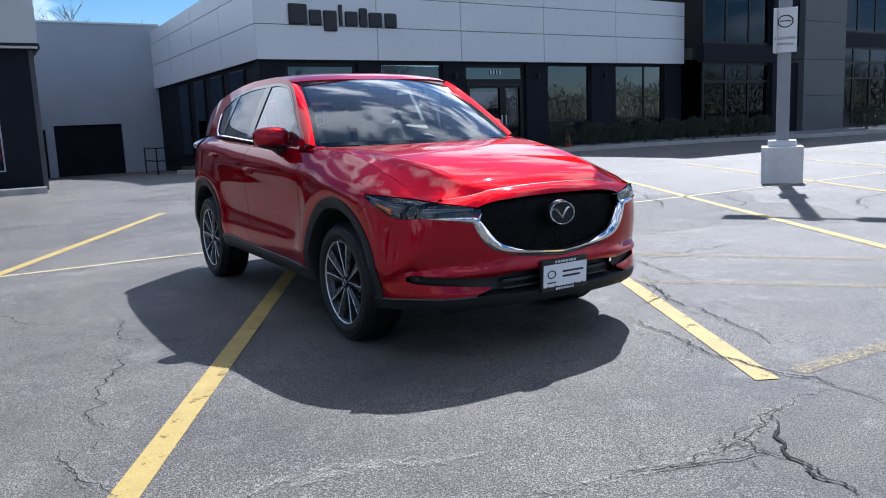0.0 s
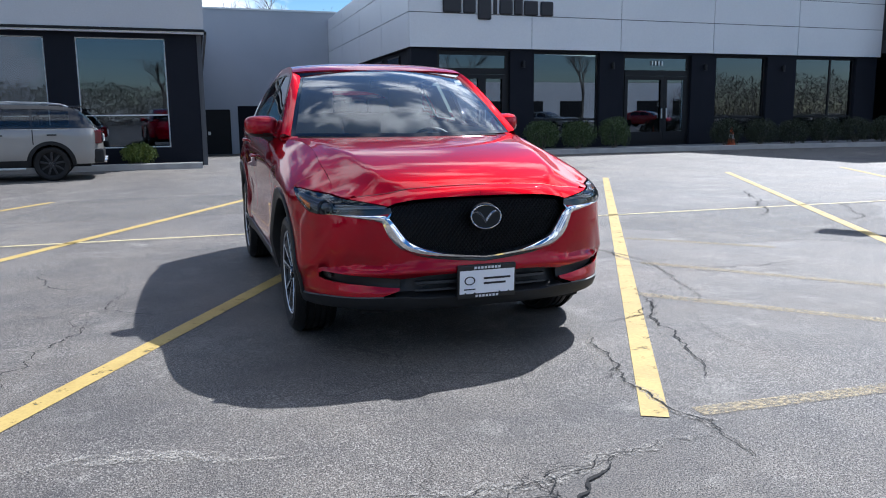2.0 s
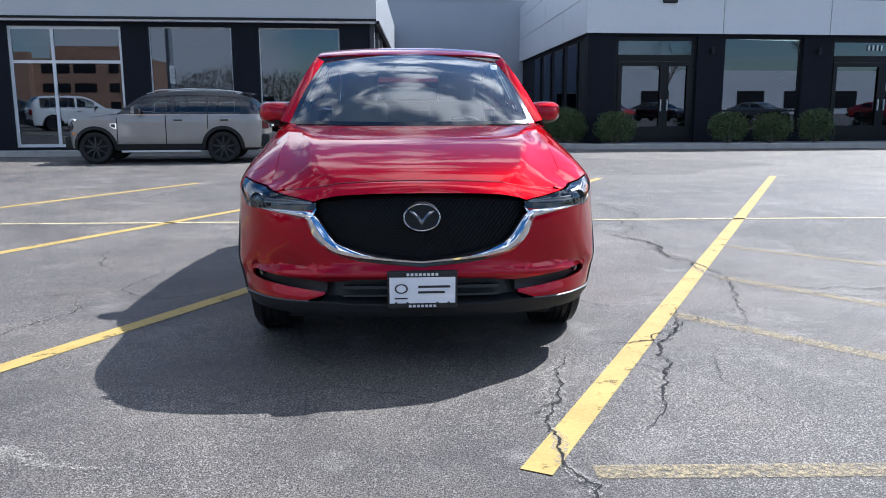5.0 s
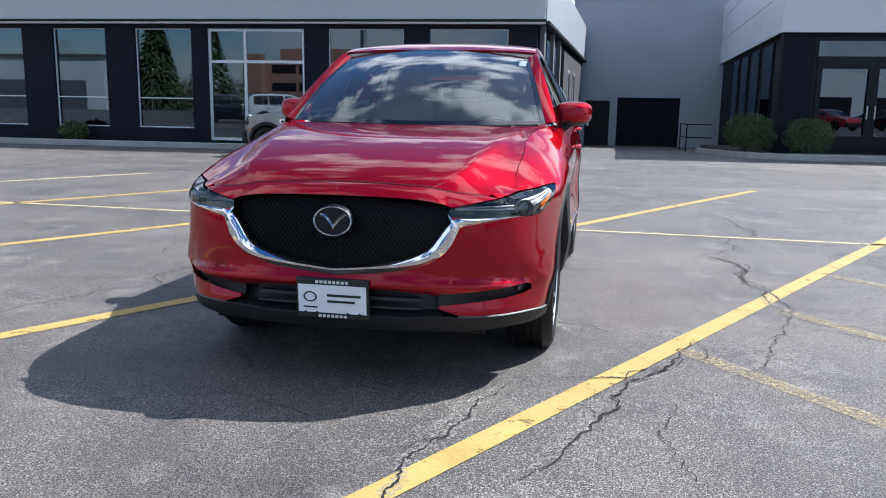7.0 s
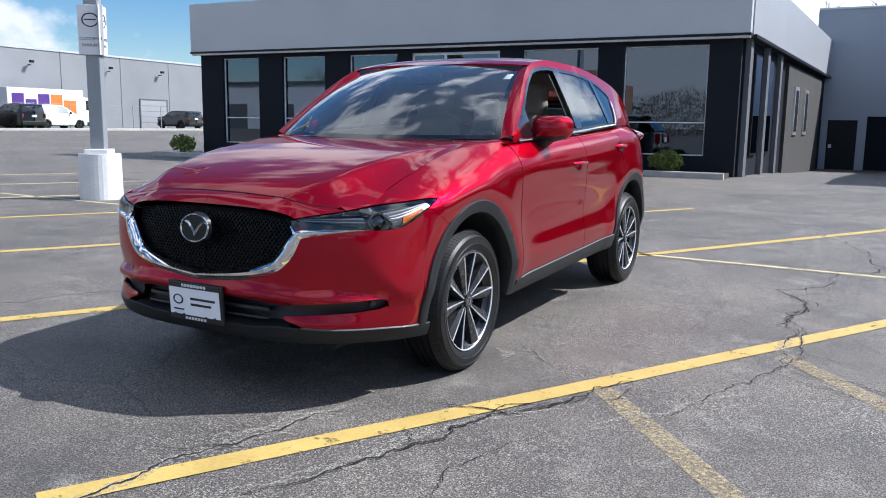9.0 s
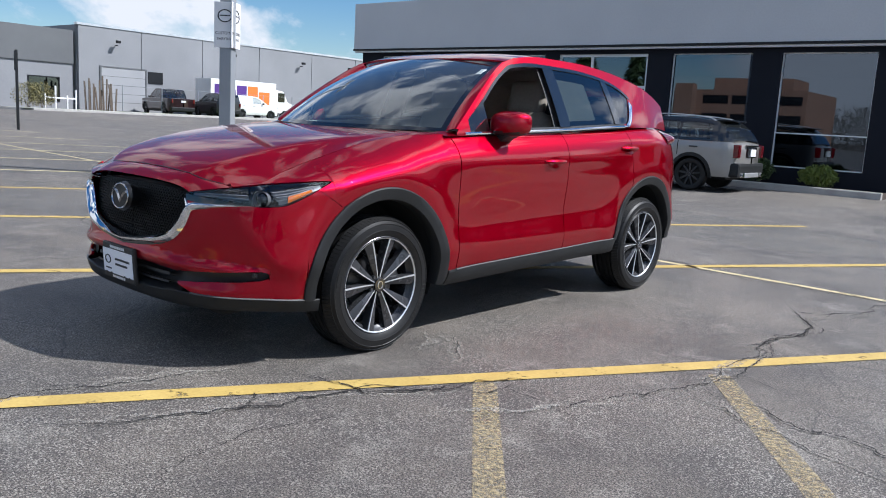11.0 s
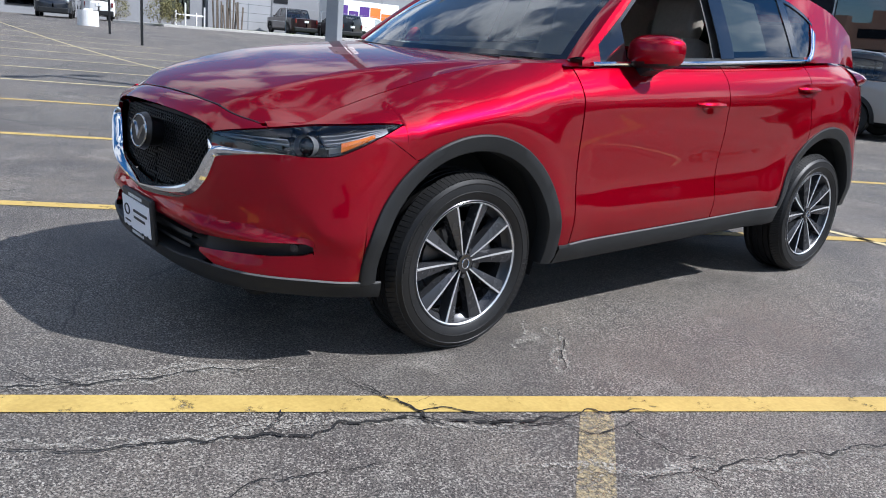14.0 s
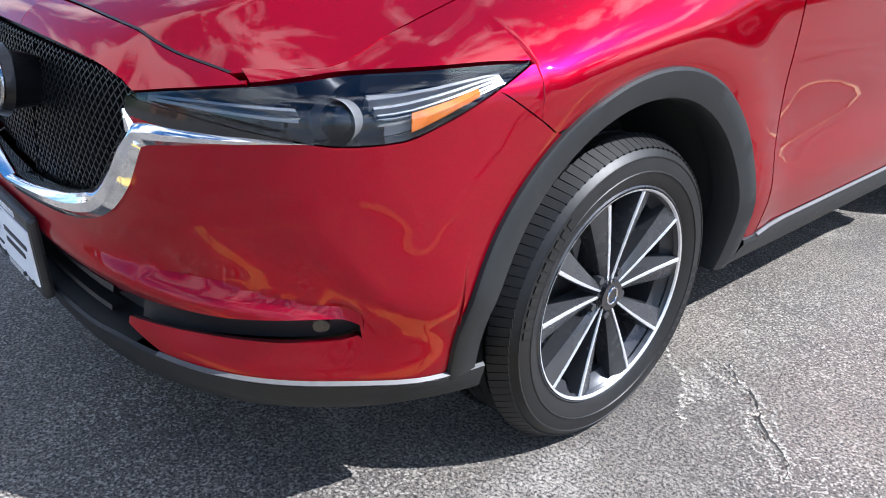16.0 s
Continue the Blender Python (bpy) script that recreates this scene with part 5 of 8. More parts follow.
def doors(s):
    cols = span(0.563, 1.597, 24)
    d = band("front_door", cols, lambda c: sill_top(c) + 0.004, lambda c: SHOULDER(c) - 0.012, 26, M_RED, s, label="red front door")
    cols2 = span(1.603, 2.20, 14) + span(2.215, 2.42, 12)
    d2 = band("rear_door", cols2, rear_lo, lambda c: SHOULDER(c) - 0.012, 26, M_RED, s, label="red rear door")
    cols3 = span(2.426, 3.08, 24) + span(3.09, 3.146, 6) + span(3.15, 3.45, 14)
    band("rear_quarter", cols3, rear_lo, lambda c: SHOULDER(c) - 0.012, 22, M_RED, s, label="red rear quarter panel")
    for dd, y0, z0 in ((d, 1.44, 0.962), (d2, 2.385, 1.053)):
        rows = []
        for q in span(-1, 1, 10):
            y = y0 + 0.115 * q
            x = side_x(y, z0) + 0.034 * (1 - q ** 4) + 0.002
            h = 0.014 * (1 - 0.5 * q * q)
            rows.append([Vector((x - 0.012, y, z0 - h)), Vector((x, y, z0 - h * 0.8)), Vector((x + 0.006, y, z0)), Vector((x, y, z0 + h * 0.8)), Vector((x - 0.012, y, z0 + h))])
        panel("handle", rows, M_RED, dd, s, 0)
        rows = [[Vector((side_x(y0 + 0.07 * math.cos(a) * r, z0 - 0.008 + 0.036 * math.sin(a) * r) + 0.003 - 0.004 * (1 - r), y0 + 0.07 * math.cos(a) * r, z0 - 0.008 + 0.036 * math.sin(a) * r)) for a in span(0, 2 * math.pi, 18)] for r in (0.05, 0.5, 1.0)]
        panel("handle_cup", rows, M_RED, dd, s, 0)
    # sill cladding, with a pale strip that paints the caught sun on its top edge
    rows = []
    for y in span(0.50, 2.24, 20):
        a, b = sill_low(y), sill_top(y)
        x = lambda z: side_x(y, z)
        rows.append([Vector((x(a) - 0.12, y, a + 0.01)), Vector((x(a) - 0.004, y, a)), Vector((x(a + 0.01) + 0.008, y, a + 0.012)), Vector((x(b) + 0.010, y, b - 0.012)), Vector((x(b) + 0.008, y, b - 0.002)), Vector((x(b) - 0.004, y, b + 0.003))])
    sill = panel("sill_cladding", rows, M_CLAD, CAR, s, 0.0, "dark grey plastic sill")
    rows = [[Vector((side_x(y, sill_top(y)) + 0.010, y, sill_top(y) - 0.004)), Vector((side_x(y, sill_top(y)) + 0.011, y, sill_top(y) - 0.001)), Vector((side_x(y, sill_top(y)) + 0.004, y, sill_top(y) + 0.003))] for y in span(0.56, 2.22, 20)]
    panel("sill_strip", rows, M_EDGEGLINT, sill, s, 0.0)
    # rear bumper cladding
    rows = []
    for y in span(3.10, 3.52, 10):
        x = lambda z: side_x(min(y, 3.5), z)
        rows.append([Vector((x(0.33) - 0.03, y, 0.33)), Vector((x(0.36) + 0.006, y, 0.36)), Vector((x(0.45) + 0.006, y, 0.50)), Vector((x(0.50), y, 0.515))])
    panel("rear_bumper_cladding", rows, M_CLAD, CAR, s, 0.0)


both(doors)


def arch_cladding(s):
    for yc, zc, name, a0, a1 in ((0.025, 0.37, "front_arch_cladding", -0.17, math.pi + 0.122), (AXLE_R, 0.385, "rear_arch_cladding", -0.02, math.pi - 0.06)):
        rows = []
        for a in span(a0, a1, 48):
            row = []
            for r, o in ((0.402, -0.06), (0.402, -0.006), (0.408, 0.006), (0.435, 0.011), (0.462, 0.011), (0.468, 0.007), (0.470, -0.004)):
                y, z = yc + r * math.cos(a), zc + r * math.sin(a)
                row.append(Vector((side_x(y, z) + o, y, z)))
            rows.append(row)
        panel(name, rows, M_CLAD, CAR, s, 0.0, "dark grey plastic wheel arch trim")
        rows = []
        for a in span(a0 - 0.15, a1 + 0.15, 30):
            y, z = yc + 0.408 * math.cos(a), zc + 0.408 * math.sin(a)
            rows.append([Vector((side_x(y, max(z, 0.3)) - 0.03, y, z)), Vector((0.60, y, z)), Vector((0.56, yc + 0.2 * math.cos(a), zc + 0.2 * math.sin(a)))])
        panel("wheel_liner", rows, M_DARKWELL, CAR, s, 0.0)


both(arch_cladding)

# dark shell behind the panel gaps, and the underside
for s in (1, -1):
    rows = [[Vector((side_x(y, z) - 0.03, y, z)) for z in span(max(0.36, ARCH_F(y), ARCH_R(y)), SHOULDER(y) - 0.03, 8)] for y in span(0.0, 3.3, 60)]
    panel("inner_shell", rows, M_DARKWELL, CAR, s, 0)
part("underbody", boxed(-0.62, 0.62, -0.72, 3.2, 0.24, 0.36, bevel=0.02), M_DARKWELL, CAR)
part("engine_bay", boxed(-0.58, 0.58, -0.60, 0.45, 0.361, 0.80, bevel=0.02), M_DARKWELL, CAR)

# greenhouse
BELT_X = spl([(0.5, 0.815), (1.2, 0.825), (2.2, 0.815), (2.8, 0.77), (3.3, 0.67)])
RAIL_X = spl([(0.9, 0.60), (1.3, 0.605), (2.0, 0.60), (2.8, 0.565), (3.3, 0.53)])
RAIL_Z = spl([(0.60, 1.11), (0.80, 1.262), (1.0, 1.412), (1.12, 1.495), (1.22, 1.545), (1.35, 1.577), (1.64, 1.603), (2.0, 1.602), (2.4, 1.578), (2.9, 1.500), (3.1, 1.44), (3.3, 1.345)])
WIN_TOP = spl([(0.66, 1.125), (0.87, 1.275), (1.02, 1.388), (1.12, 1.452), (1.25, 1.510), (1.52, 1.538), (1.91, 1.536), (2.2, 1.517), (2.4, 1.485), (2.56, 1.43), (2.62, 1.39)])


def belt(y):
    return SHOULDER(y) - 0.004


def gh(y, z):
    """Outer skin of the side glass, pillars and roof rail."""
    zb = belt(y)
    q = max(0.0, (z - zb) / (1.60 - zb))
    b, r = BELT_X(y), RAIL_X(y)
    return Vector((b + (r - b) * q ** 1.12, y, z))


def gh_band(name, ys_, lo, hi, nz, material, s, edge=0.01, out=0.0, label="", parent=None):
    rows = []
    for y in ys_:
        a, b = lo(y), hi(y)
        b = max(b, a + 0.0005)
        row = []
        for k in range(nz + 1):
            p = gh(y, a + (b - a) * k / nz)
            p.x += out
            row.append(p)
        rows.append(row)
    return panel(name, rows, material, parent or CAR, s, edge, label)


win_low = lambda y: belt(y) + 0.022


def quarter_low(y):
    return belt(y) + 0.022 + 0.13 * (max(0.0, y - 2.44) / 0.13) ** 1.6


def greenhouse(s):
    gh_band("sail_base", span(0.60, 0.712, 6), lambda y: belt(y) - 0.008, lambda y: RAIL_Z(y) + 0.003, 3, M_RED, s, 0.0, 0.0015)
    fr = span(0.70, 0.88, 6)
    gh_band("door_sail", fr, belt, lambda y: min(RAIL_Z(y), WIN_TOP(y) + 0.03), 5, M_GLOSSBLACK, s, 0.008)
    ys_ = span(0.62, 0.86, 8) + span(0.87, 2.62, 70) + span(2.63, 3.25, 16)
    def rail_lo(y):
        if y < 0.88:
            return min(RAIL_Z(y) - 0.001, WIN_TOP(y) + 0.022)
        if y < 2.60:
            return WIN_TOP(y) + 0.020
        return min(quarter_low(y), RAIL_Z(y))
    gh_band("roof_rail", ys_, rail_lo, lambda y: RAIL_Z(y) + 0.004, 8, M_RED, s, 0.012, label="red roof rail and rear pillar")
    # window frame line, black, with the bright belt strip
    gh_band("window_trim", span(0.80, 2.62, 70), WIN_TOP, lambda y: WIN_TOP(y) + 0.021, 3, M_GLOSSBLACK, s, 0.006, 0.002)
    rows = [[gh(y, belt(y) - 0.003) + Vector((0.010, 0, 0)), gh(y, belt(y) + 0.004) + Vector((0.012, 0, 0)), gh(y, belt(y) + 0.011) + Vector((0.007, 0, 0))] for y in span(0.66, 2.42, 40)]
    rows += [[gh(y + 0.20 * (y - 2.42), quarter_low(y) - 0.022 - 0.05 * (y - 2.42)) + Vector((0.006, 0, 0)), gh(y + 0.06 * (y - 2.42), quarter_low(y) - 0.008) + Vector((0.010, 0, 0)), gh(y, quarter_low(y) + 0.003) + Vector((0.005, 0, 0))] for y in span(2.44, 2.585, 12)]
    panel("belt_chrome", rows, M_CHROME, CAR, s, 0.0, "bright strip under the side windows")
    gh_band("quarter_pillar", span(2.40, 2.66, 16) + span(2.68, 3.25, 14), lambda y: belt(y) - 0.008, lambda y: min(quarter_low(y), RAIL_Z(y) + 0.004), 6, M_RED, s, 0.0)
    gh_band("pillar_trim", span(0.66, 3.2, 40), lambda y: min(WIN_TOP(y) - 0.004, RAIL_Z(y) - 0.03) if y < 2.6 else belt(y), lambda y: RAIL_Z(y) - 0.02, 3, M_LINER, s, 0, -0.035)
    gh_band("pillar_trim", span(1.56, 1.74, 4), belt, WIN_TOP, 3, M_DASH, s, 0, -0.03)
    # glass: the driver's front window is wound down
    if s < 0:
        g = gh_band("front_side_window", span(0.86, 1.585, 26), win_low, WIN_TOP, 8, M_CARGLASS, s, 0, -0.006, "clear front side window")
        g.visible_shadow = False
    for a, b, lo in ((1.70, 2.27, win_low), (2.34, 2.60, quarter_low)):
        g = gh_band("rear_side_window", span(a, b, 20), lo, WIN_TOP, 8, M_PRIVACY, s, 0, -0.004, "dark tinted rear side window")
        g.visible_shadow = False
    if s > 0:
        gh_band("window_sheet", span(1.76, 2.10, 6), lambda y: belt(y) + 0.05, lambda y: WIN_TOP(y) - 0.06, 4, M_SHEET, s, 0, -0.05, "pale price sheet behind the rear window")
    for a, b in ((1.585, 1.70), (2.27, 2.34)):
        gh_band("window_pillar", span(a, b, 4), win_low, WIN_TOP, 6, M_GLOSSBLACK, s, 0.004, 0.001)
    gh_band("door_top", span(0.86, 2.42, 30), lambda y: belt(y) - 0.012, lambda y: belt(y) + 0.024, 3, M_BLACK, s, 0, -0.004)


both(greenhouse)

# windscreen, roof, front pillars
ws_base = lambda q: Vector((0.752 * q, 0.34 + 0.235 * abs(q) ** 2.2, 1.102 + 0.012 * abs(q)))
ws_top = lambda q: Vector((0.580 * q, 1.125 + 0.05 * q * q, 1.560 - 0.045 * abs(q) ** 2.2))


def ws(q, v, out=0.0):
    a, b = ws_base(q), ws_top(q)
    p = a + (b - a) * v
    n = Vector((0, -(b - a).z, (b - a).y)).normalized()
    return p + n * ((0.030 + 0.02 * (1 - q * q)) * math.sin(math.pi * v) ** 0.9 + out)


rows = [[ws(q, v) for q in span(-1, 1, 28)] for v in span(0, 1, 20)]
w = panel("windscreen", rows, M_SCREEN, CAR, 1, 0, "windscreen reflecting the clouds")
w.visible_shadow = False
for v0, v1 in ((0.0, 0.035), (0.975, 1.0)):
    panel("windscreen_border", [[ws(q, v, 0.001) for q in span(-1, 1, 28)] for v in (v0, v1)], M_GLOSSBLACK, CAR, 1, 0)
part("windscreen_sticker", boxed(-0.022, 0.022, -0.002, 0.0, -0.03, 0.03, Matrix.Translation(ws(0.93, 0.86, -0.006)) @ pose(0, 0, 0, -58, 0, 0)), M_WHITE, CAR, "small white sticker inside the windscreen")
rows = []
for y in span(0.24, 0.62, 8):
    rows.append([Vector((x, y + 0.16 * (x / 0.76) ** 2, 1.062 + 0.09 * max(0, y - 0.24) + 0.0 * x)) for x in span(-0.70, 0.70, 16)])
panel("cowl", rows, M_BLACK, CAR, 1, 0.0)


def pillar(s):
    rows = []
    for v in span(0, 1, 18):
        a = ws(1, v)
        yb = 0.625 + (1.215 - 0.625) * v
        b = gh(yb, RAIL_Z(yb))
        m1 = a + (b - a) * 0.35 + Vector((0.012, -0.012, 0.008))
        m2 = a + (b - a) * 0.72 + Vector((0.014, -0.010, 0.008))
        rows.append([a + Vector((-0.004, 0.01, -0.012)), a + Vector((0.002, -0.002, 0.002)), m1, m2, b])
    panel("front_pillar", rows, M_RED, CAR, s, 0.0, "red windscreen pillar")
    rows = [[ws(0.965, v, 0.002), ws(1.0, v, 0.002)] for v in span(0, 1, 16)]
    panel("windscreen_border", rows, M_GLOSSBLACK, CAR, s, 0)
    # fender filler between hood, pillar and door
    rows = []
    for y in span(0.515, 0.70, 8):
        a = Vector((0.712, min(y, 0.60) - 0.01, 1.103 + 0.016 * min(1.0, (y - 0.515) / 0.07)))
        b = Vector((side_x(y, SHOULDER(y) - 0.002), y, SHOULDER(y) - 0.001))
        rows.append([a, a + (b - a) * 0.5 + Vector((0, 0, 0.006 if y > 0.53 else 0.0)), b - Vector((0, 0, 0.0 if y > 0.53 else 0.004)), gh(y, belt(y) - 0.006)])
    panel("wing_cap", rows, M_RED, CAR, s, 0.0)


both(pillar)
ROOF_Z = spl([(1.12, 1.560), (1.3, 1.603), (1.6, 1.635), (2.0, 1.645), (2.4, 1.630), (2.9, 1.560), (3.15, 1.50), (3.3, 1.44), (3.42, 1.38)])
rows = []
for v in span(0, 1, 40):
    row = []
    for q in span(-1, 1, 28):
        y0 = ws_top(q).y
        y = y0 + (3.38 - y0) * v
        yr = 1.215 + (3.25 - 1.215) * v
        e = gh(yr, RAIL_Z(yr) + 0.004)
        zc = ROOF_Z(y)
        ez = e.z
        z = ez + (zc - ez) * (1 - abs(q) ** 2.6)
        row.append(Vector((e.x * q, y + (yr - y) * abs(q) ** 4, z)))
    rows.append(row)
front_row = [p.copy() for p in rows[0]]
panel("roof", rows, M_RED, CAR, 1, 0.012, "red roof")
rows = [[ws(max(-1.0, min(1.0, p.x / 0.585)), 0.985, -0.003), p + Vector((0, 0.010, -0.004))] for p in front_row]
panel("roof_seal", rows, M_GLOSSBLACK, CAR, 1, 0, "black seal over the windscreen")
bm = bmesh.new()
box(bm, -0.012, 0.012, 2.72, 2.84, 1.60, 1.65, bevel=0.008)
part("roof_aerial", bm, M_RED, CAR)
# rear window and tailgate, seen only at a slant
rows = [[Vector((q * (0.53 + 0.10 * v), 3.22 + 0.20 * v - 0.06 * abs(q) ** 3, 1.44 - 0.33 * v)) for q in span(-1, 1, 12)] for v in span(0, 1, 8)]
panel("rear_window", rows, M_PRIVACY, CAR, 1, 0)
rows = [[Vector((q * (0.66 + 0.06 * v), 3.42 + 0.06 * math.sin(v * math.pi * 0.8) - 0.10 * abs(q) ** 3, 1.11 - 0.75 * v)) for q in span(-1, 1, 14)] for v in span(0, 1, 12)]
panel("tailgate", rows, M_RED, CAR, 1, 0.0, "red tailgate")
for s in (1, -1):
    rows = [[Vector((side_x(y, z) + 0.006 + (0.058 * math.sin(math.pi * k / 5)) * min(1.0, (y - 3.0) / 0.12), y, z)) for k, z in enumerate(span(1.09 + 0.02 * (y - 3.1), 1.185, 5))] for y in span(3.02, 3.42, 12)]
    panel("tail_lamp", rows, M_TAILRED, CAR, s, 0.0, "dark red tail lamp")


def mirror(s):
    bm = bmesh.new()
    bmesh.ops.create_uvsphere(bm, u_segments=28, v_segments=16, radius=1.0)
    for v in bm.verts:
        x, y, z = v.co
        # blunt shell: flat towards the rear, tapered outwards and downwards
        y2 = max(y, -1.0) * (0.62 if y > 0 else 1.0)
        taper = 1 - 0.18 * (x + 1) / 2
        zz = (abs(z) ** 0.62) * (1 if z >= 0 else -1) * taper
        xx = (abs(x) ** 0.66) * (1 if x >= 0 else -1)
        v.co = Vector((0.890 + 0.112 * xx, 0.985 + 0.092 * y2 + 0.03 * x, 1.174 + 0.080 * zz + 0.008 * x))
    for f in bm.faces:
        c = f.calc_center_median()
        f.material_index = 1 if c.z < 1.128 else 0
    if s < 0:
        bmesh.ops.transform(bm, matrix=flip(-1), verts=bm.verts)
        bmesh.ops.reverse_faces(bm, faces=bm.faces)
    m = part("door_mirror", bm, [M_RED, M_BLACK], CAR, "red door mirror with a black foot", smooth=True)
    bm = bmesh.new()
    box(bm, 0.795, 0.90, 0.94, 1.04, 1.045, 1.125, bevel=0.018)
    for v in bm.verts:
        if v.co.x > 0.85:
            v.co.z = 1.095 + (v.co.z - 1.045) * 0.5
    if s < 0:
        bmesh.ops.transform(bm, matrix=flip(-1), verts=bm.verts)
        bmesh.ops.reverse_faces(bm, faces=bm.faces)
    part("mirror_foot", bm, M_BLACK, m)


both(mirror)

# cabin
part("cabin_floor", boxed(-0.70, 0.70, 0.60, 3.0, 0.37, 0.42), M_DASH, CAR)
rows = [[Vector((x, y + 0.10 * (x / 0.75) ** 2, z)) for x in span(-0.74, 0.74, 14)] for y, z in ((0.40, 1.075), (0.60, 1.085), (0.80, 1.075), (0.98, 1.04), (1.02, 0.95), (0.98, 0.60))]
panel("dashboard", rows, M_DASH, CAR, 1, 0)
rows = [[Vector((x, y, ROOF_Z(y) - 0.035 - 0.10 * (x / 0.6) ** 4)) for x in span(-0.56, 0.56, 10)] for y in span(1.2, 3.1, 14)]
panel("headliner", rows, M_LINER, CAR, 1, 0, out=(0, 2, 3))
for s in (1, -1):
    rows = [[gh(y, z) + Vector((-0.05, 0, 0)) for z in span(0.95, belt(y) + 0.01, 4)] for y in span(0.8, 2.5, 12)]
    panel("door_trim", rows, M_LINER, CAR, s, 0)


def seat(x, y, wide, head=True):
    bm = bmesh.new()
    box(bm, x - wide / 2, x + wide / 2, y - 0.28, y + 0.24, 0.52, 0.70, bevel=0.06)
    st = part("seat", bm, M_SEAT, CAR, "beige leather seat", smooth=True)
    bm = bmesh.new()
    box(bm, -wide / 2, wide / 2, -0.07, 0.07, 0, 0.64, pose(x, y + 0.24, 0.64, -14, 0, 0), bevel=0.06)
    for v in bm.verts:
        k = (v.co.z - 0.64) / 0.64
        v.co.x = x + (v.co.x - x) * (1 - 0.22 * max(0, k) ** 2)
    part("backrest", bm, M_SEAT, st, smooth=True)
    if head:
        bm = bmesh.new()
        box(bm, -0.14, 0.14, -0.055, 0.055, 0, 0.23, pose(x, y + 0.39, 1.245, -10, 0, 0), bevel=0.05)
        part("headrest", bm, M_SEAT, st, smooth=True)
        for dx in (-0.05, 0.05):
            bm = bmesh.new()
            cyl(bm, 0.007, 0.007, 0.10, pose(x + dx, y + 0.40, 1.23, -10, 0, 0), 8)
            part("headrest_rod", bm, M_CHROME, st)


seat(0.37, 1.42, 0.50)
seat(-0.37, 1.42, 0.50)
seat(0.0, 2.35, 1.22, False)
for x in (-0.4, 0.4):
    bm = bmesh.new()
    box(bm, -0.12, 0.12, -0.04, 0.04, 0, 0.16, pose(x, 2.74, 1.24, -10, 0, 0), bevel=0.035)
    part("rear_headrest", bm, M_SEAT, CAR, smooth=True)
WHEEL_M = pose(0.37, 1.05, 0.985, 62, 0, 0)
sw = panel("steering_wheel", [[WHEEL_M @ p for p in r] for r in ring_rows(0.175, 0.014, 1, 1, 36, 8)], M_BLACK, CAR, 1, 0)
bm = bmesh.new()
box(bm, -0.17, 0.17, -0.025, 0.025, -0.02, 0.01, WHEEL_M, bevel=0.01)
cyl(bm, 0.06, 0.055, 0.03, WHEEL_M @ pose(0, 0, -0.01), 20)
part("steering_hub", bm, M_DASH, sw)
bm = bmesh.new()
box(bm, -0.11, 0.11, -0.012, 0.012, -0.03, 0.03, pose(0, 1.06, 1.46, -10, 0, 0), bevel=0.01)
part("rear_view_mirror", bm, M_BLACK, CAR)
# wipers
for x0, x1 in ((0.10, 0.58), (-0.52, -0.02)):
    bm = bmesh.new()
    box(bm, x0, x1, 0.36 + 0.10 * (x0 / 0.7) ** 2, 0.375 + 0.10 * (x0 / 0.7) ** 2, 1.098, 1.108, bevel=0.003)
    part("wiper", bm, M_BLACK, CAR)

# wheels
R_TYRE, W_TYRE = 0.341, 0.225


def lathe(prof, n=64, a0=0.0, a1=2 * math.pi):
    """Rows of points from a profile of (axial x, radius), turned about the x axis."""
    return [[Vector((x, r * math.cos(a), r * math.sin(a))) for x, r in prof] for a in span(a0, a1, n)]


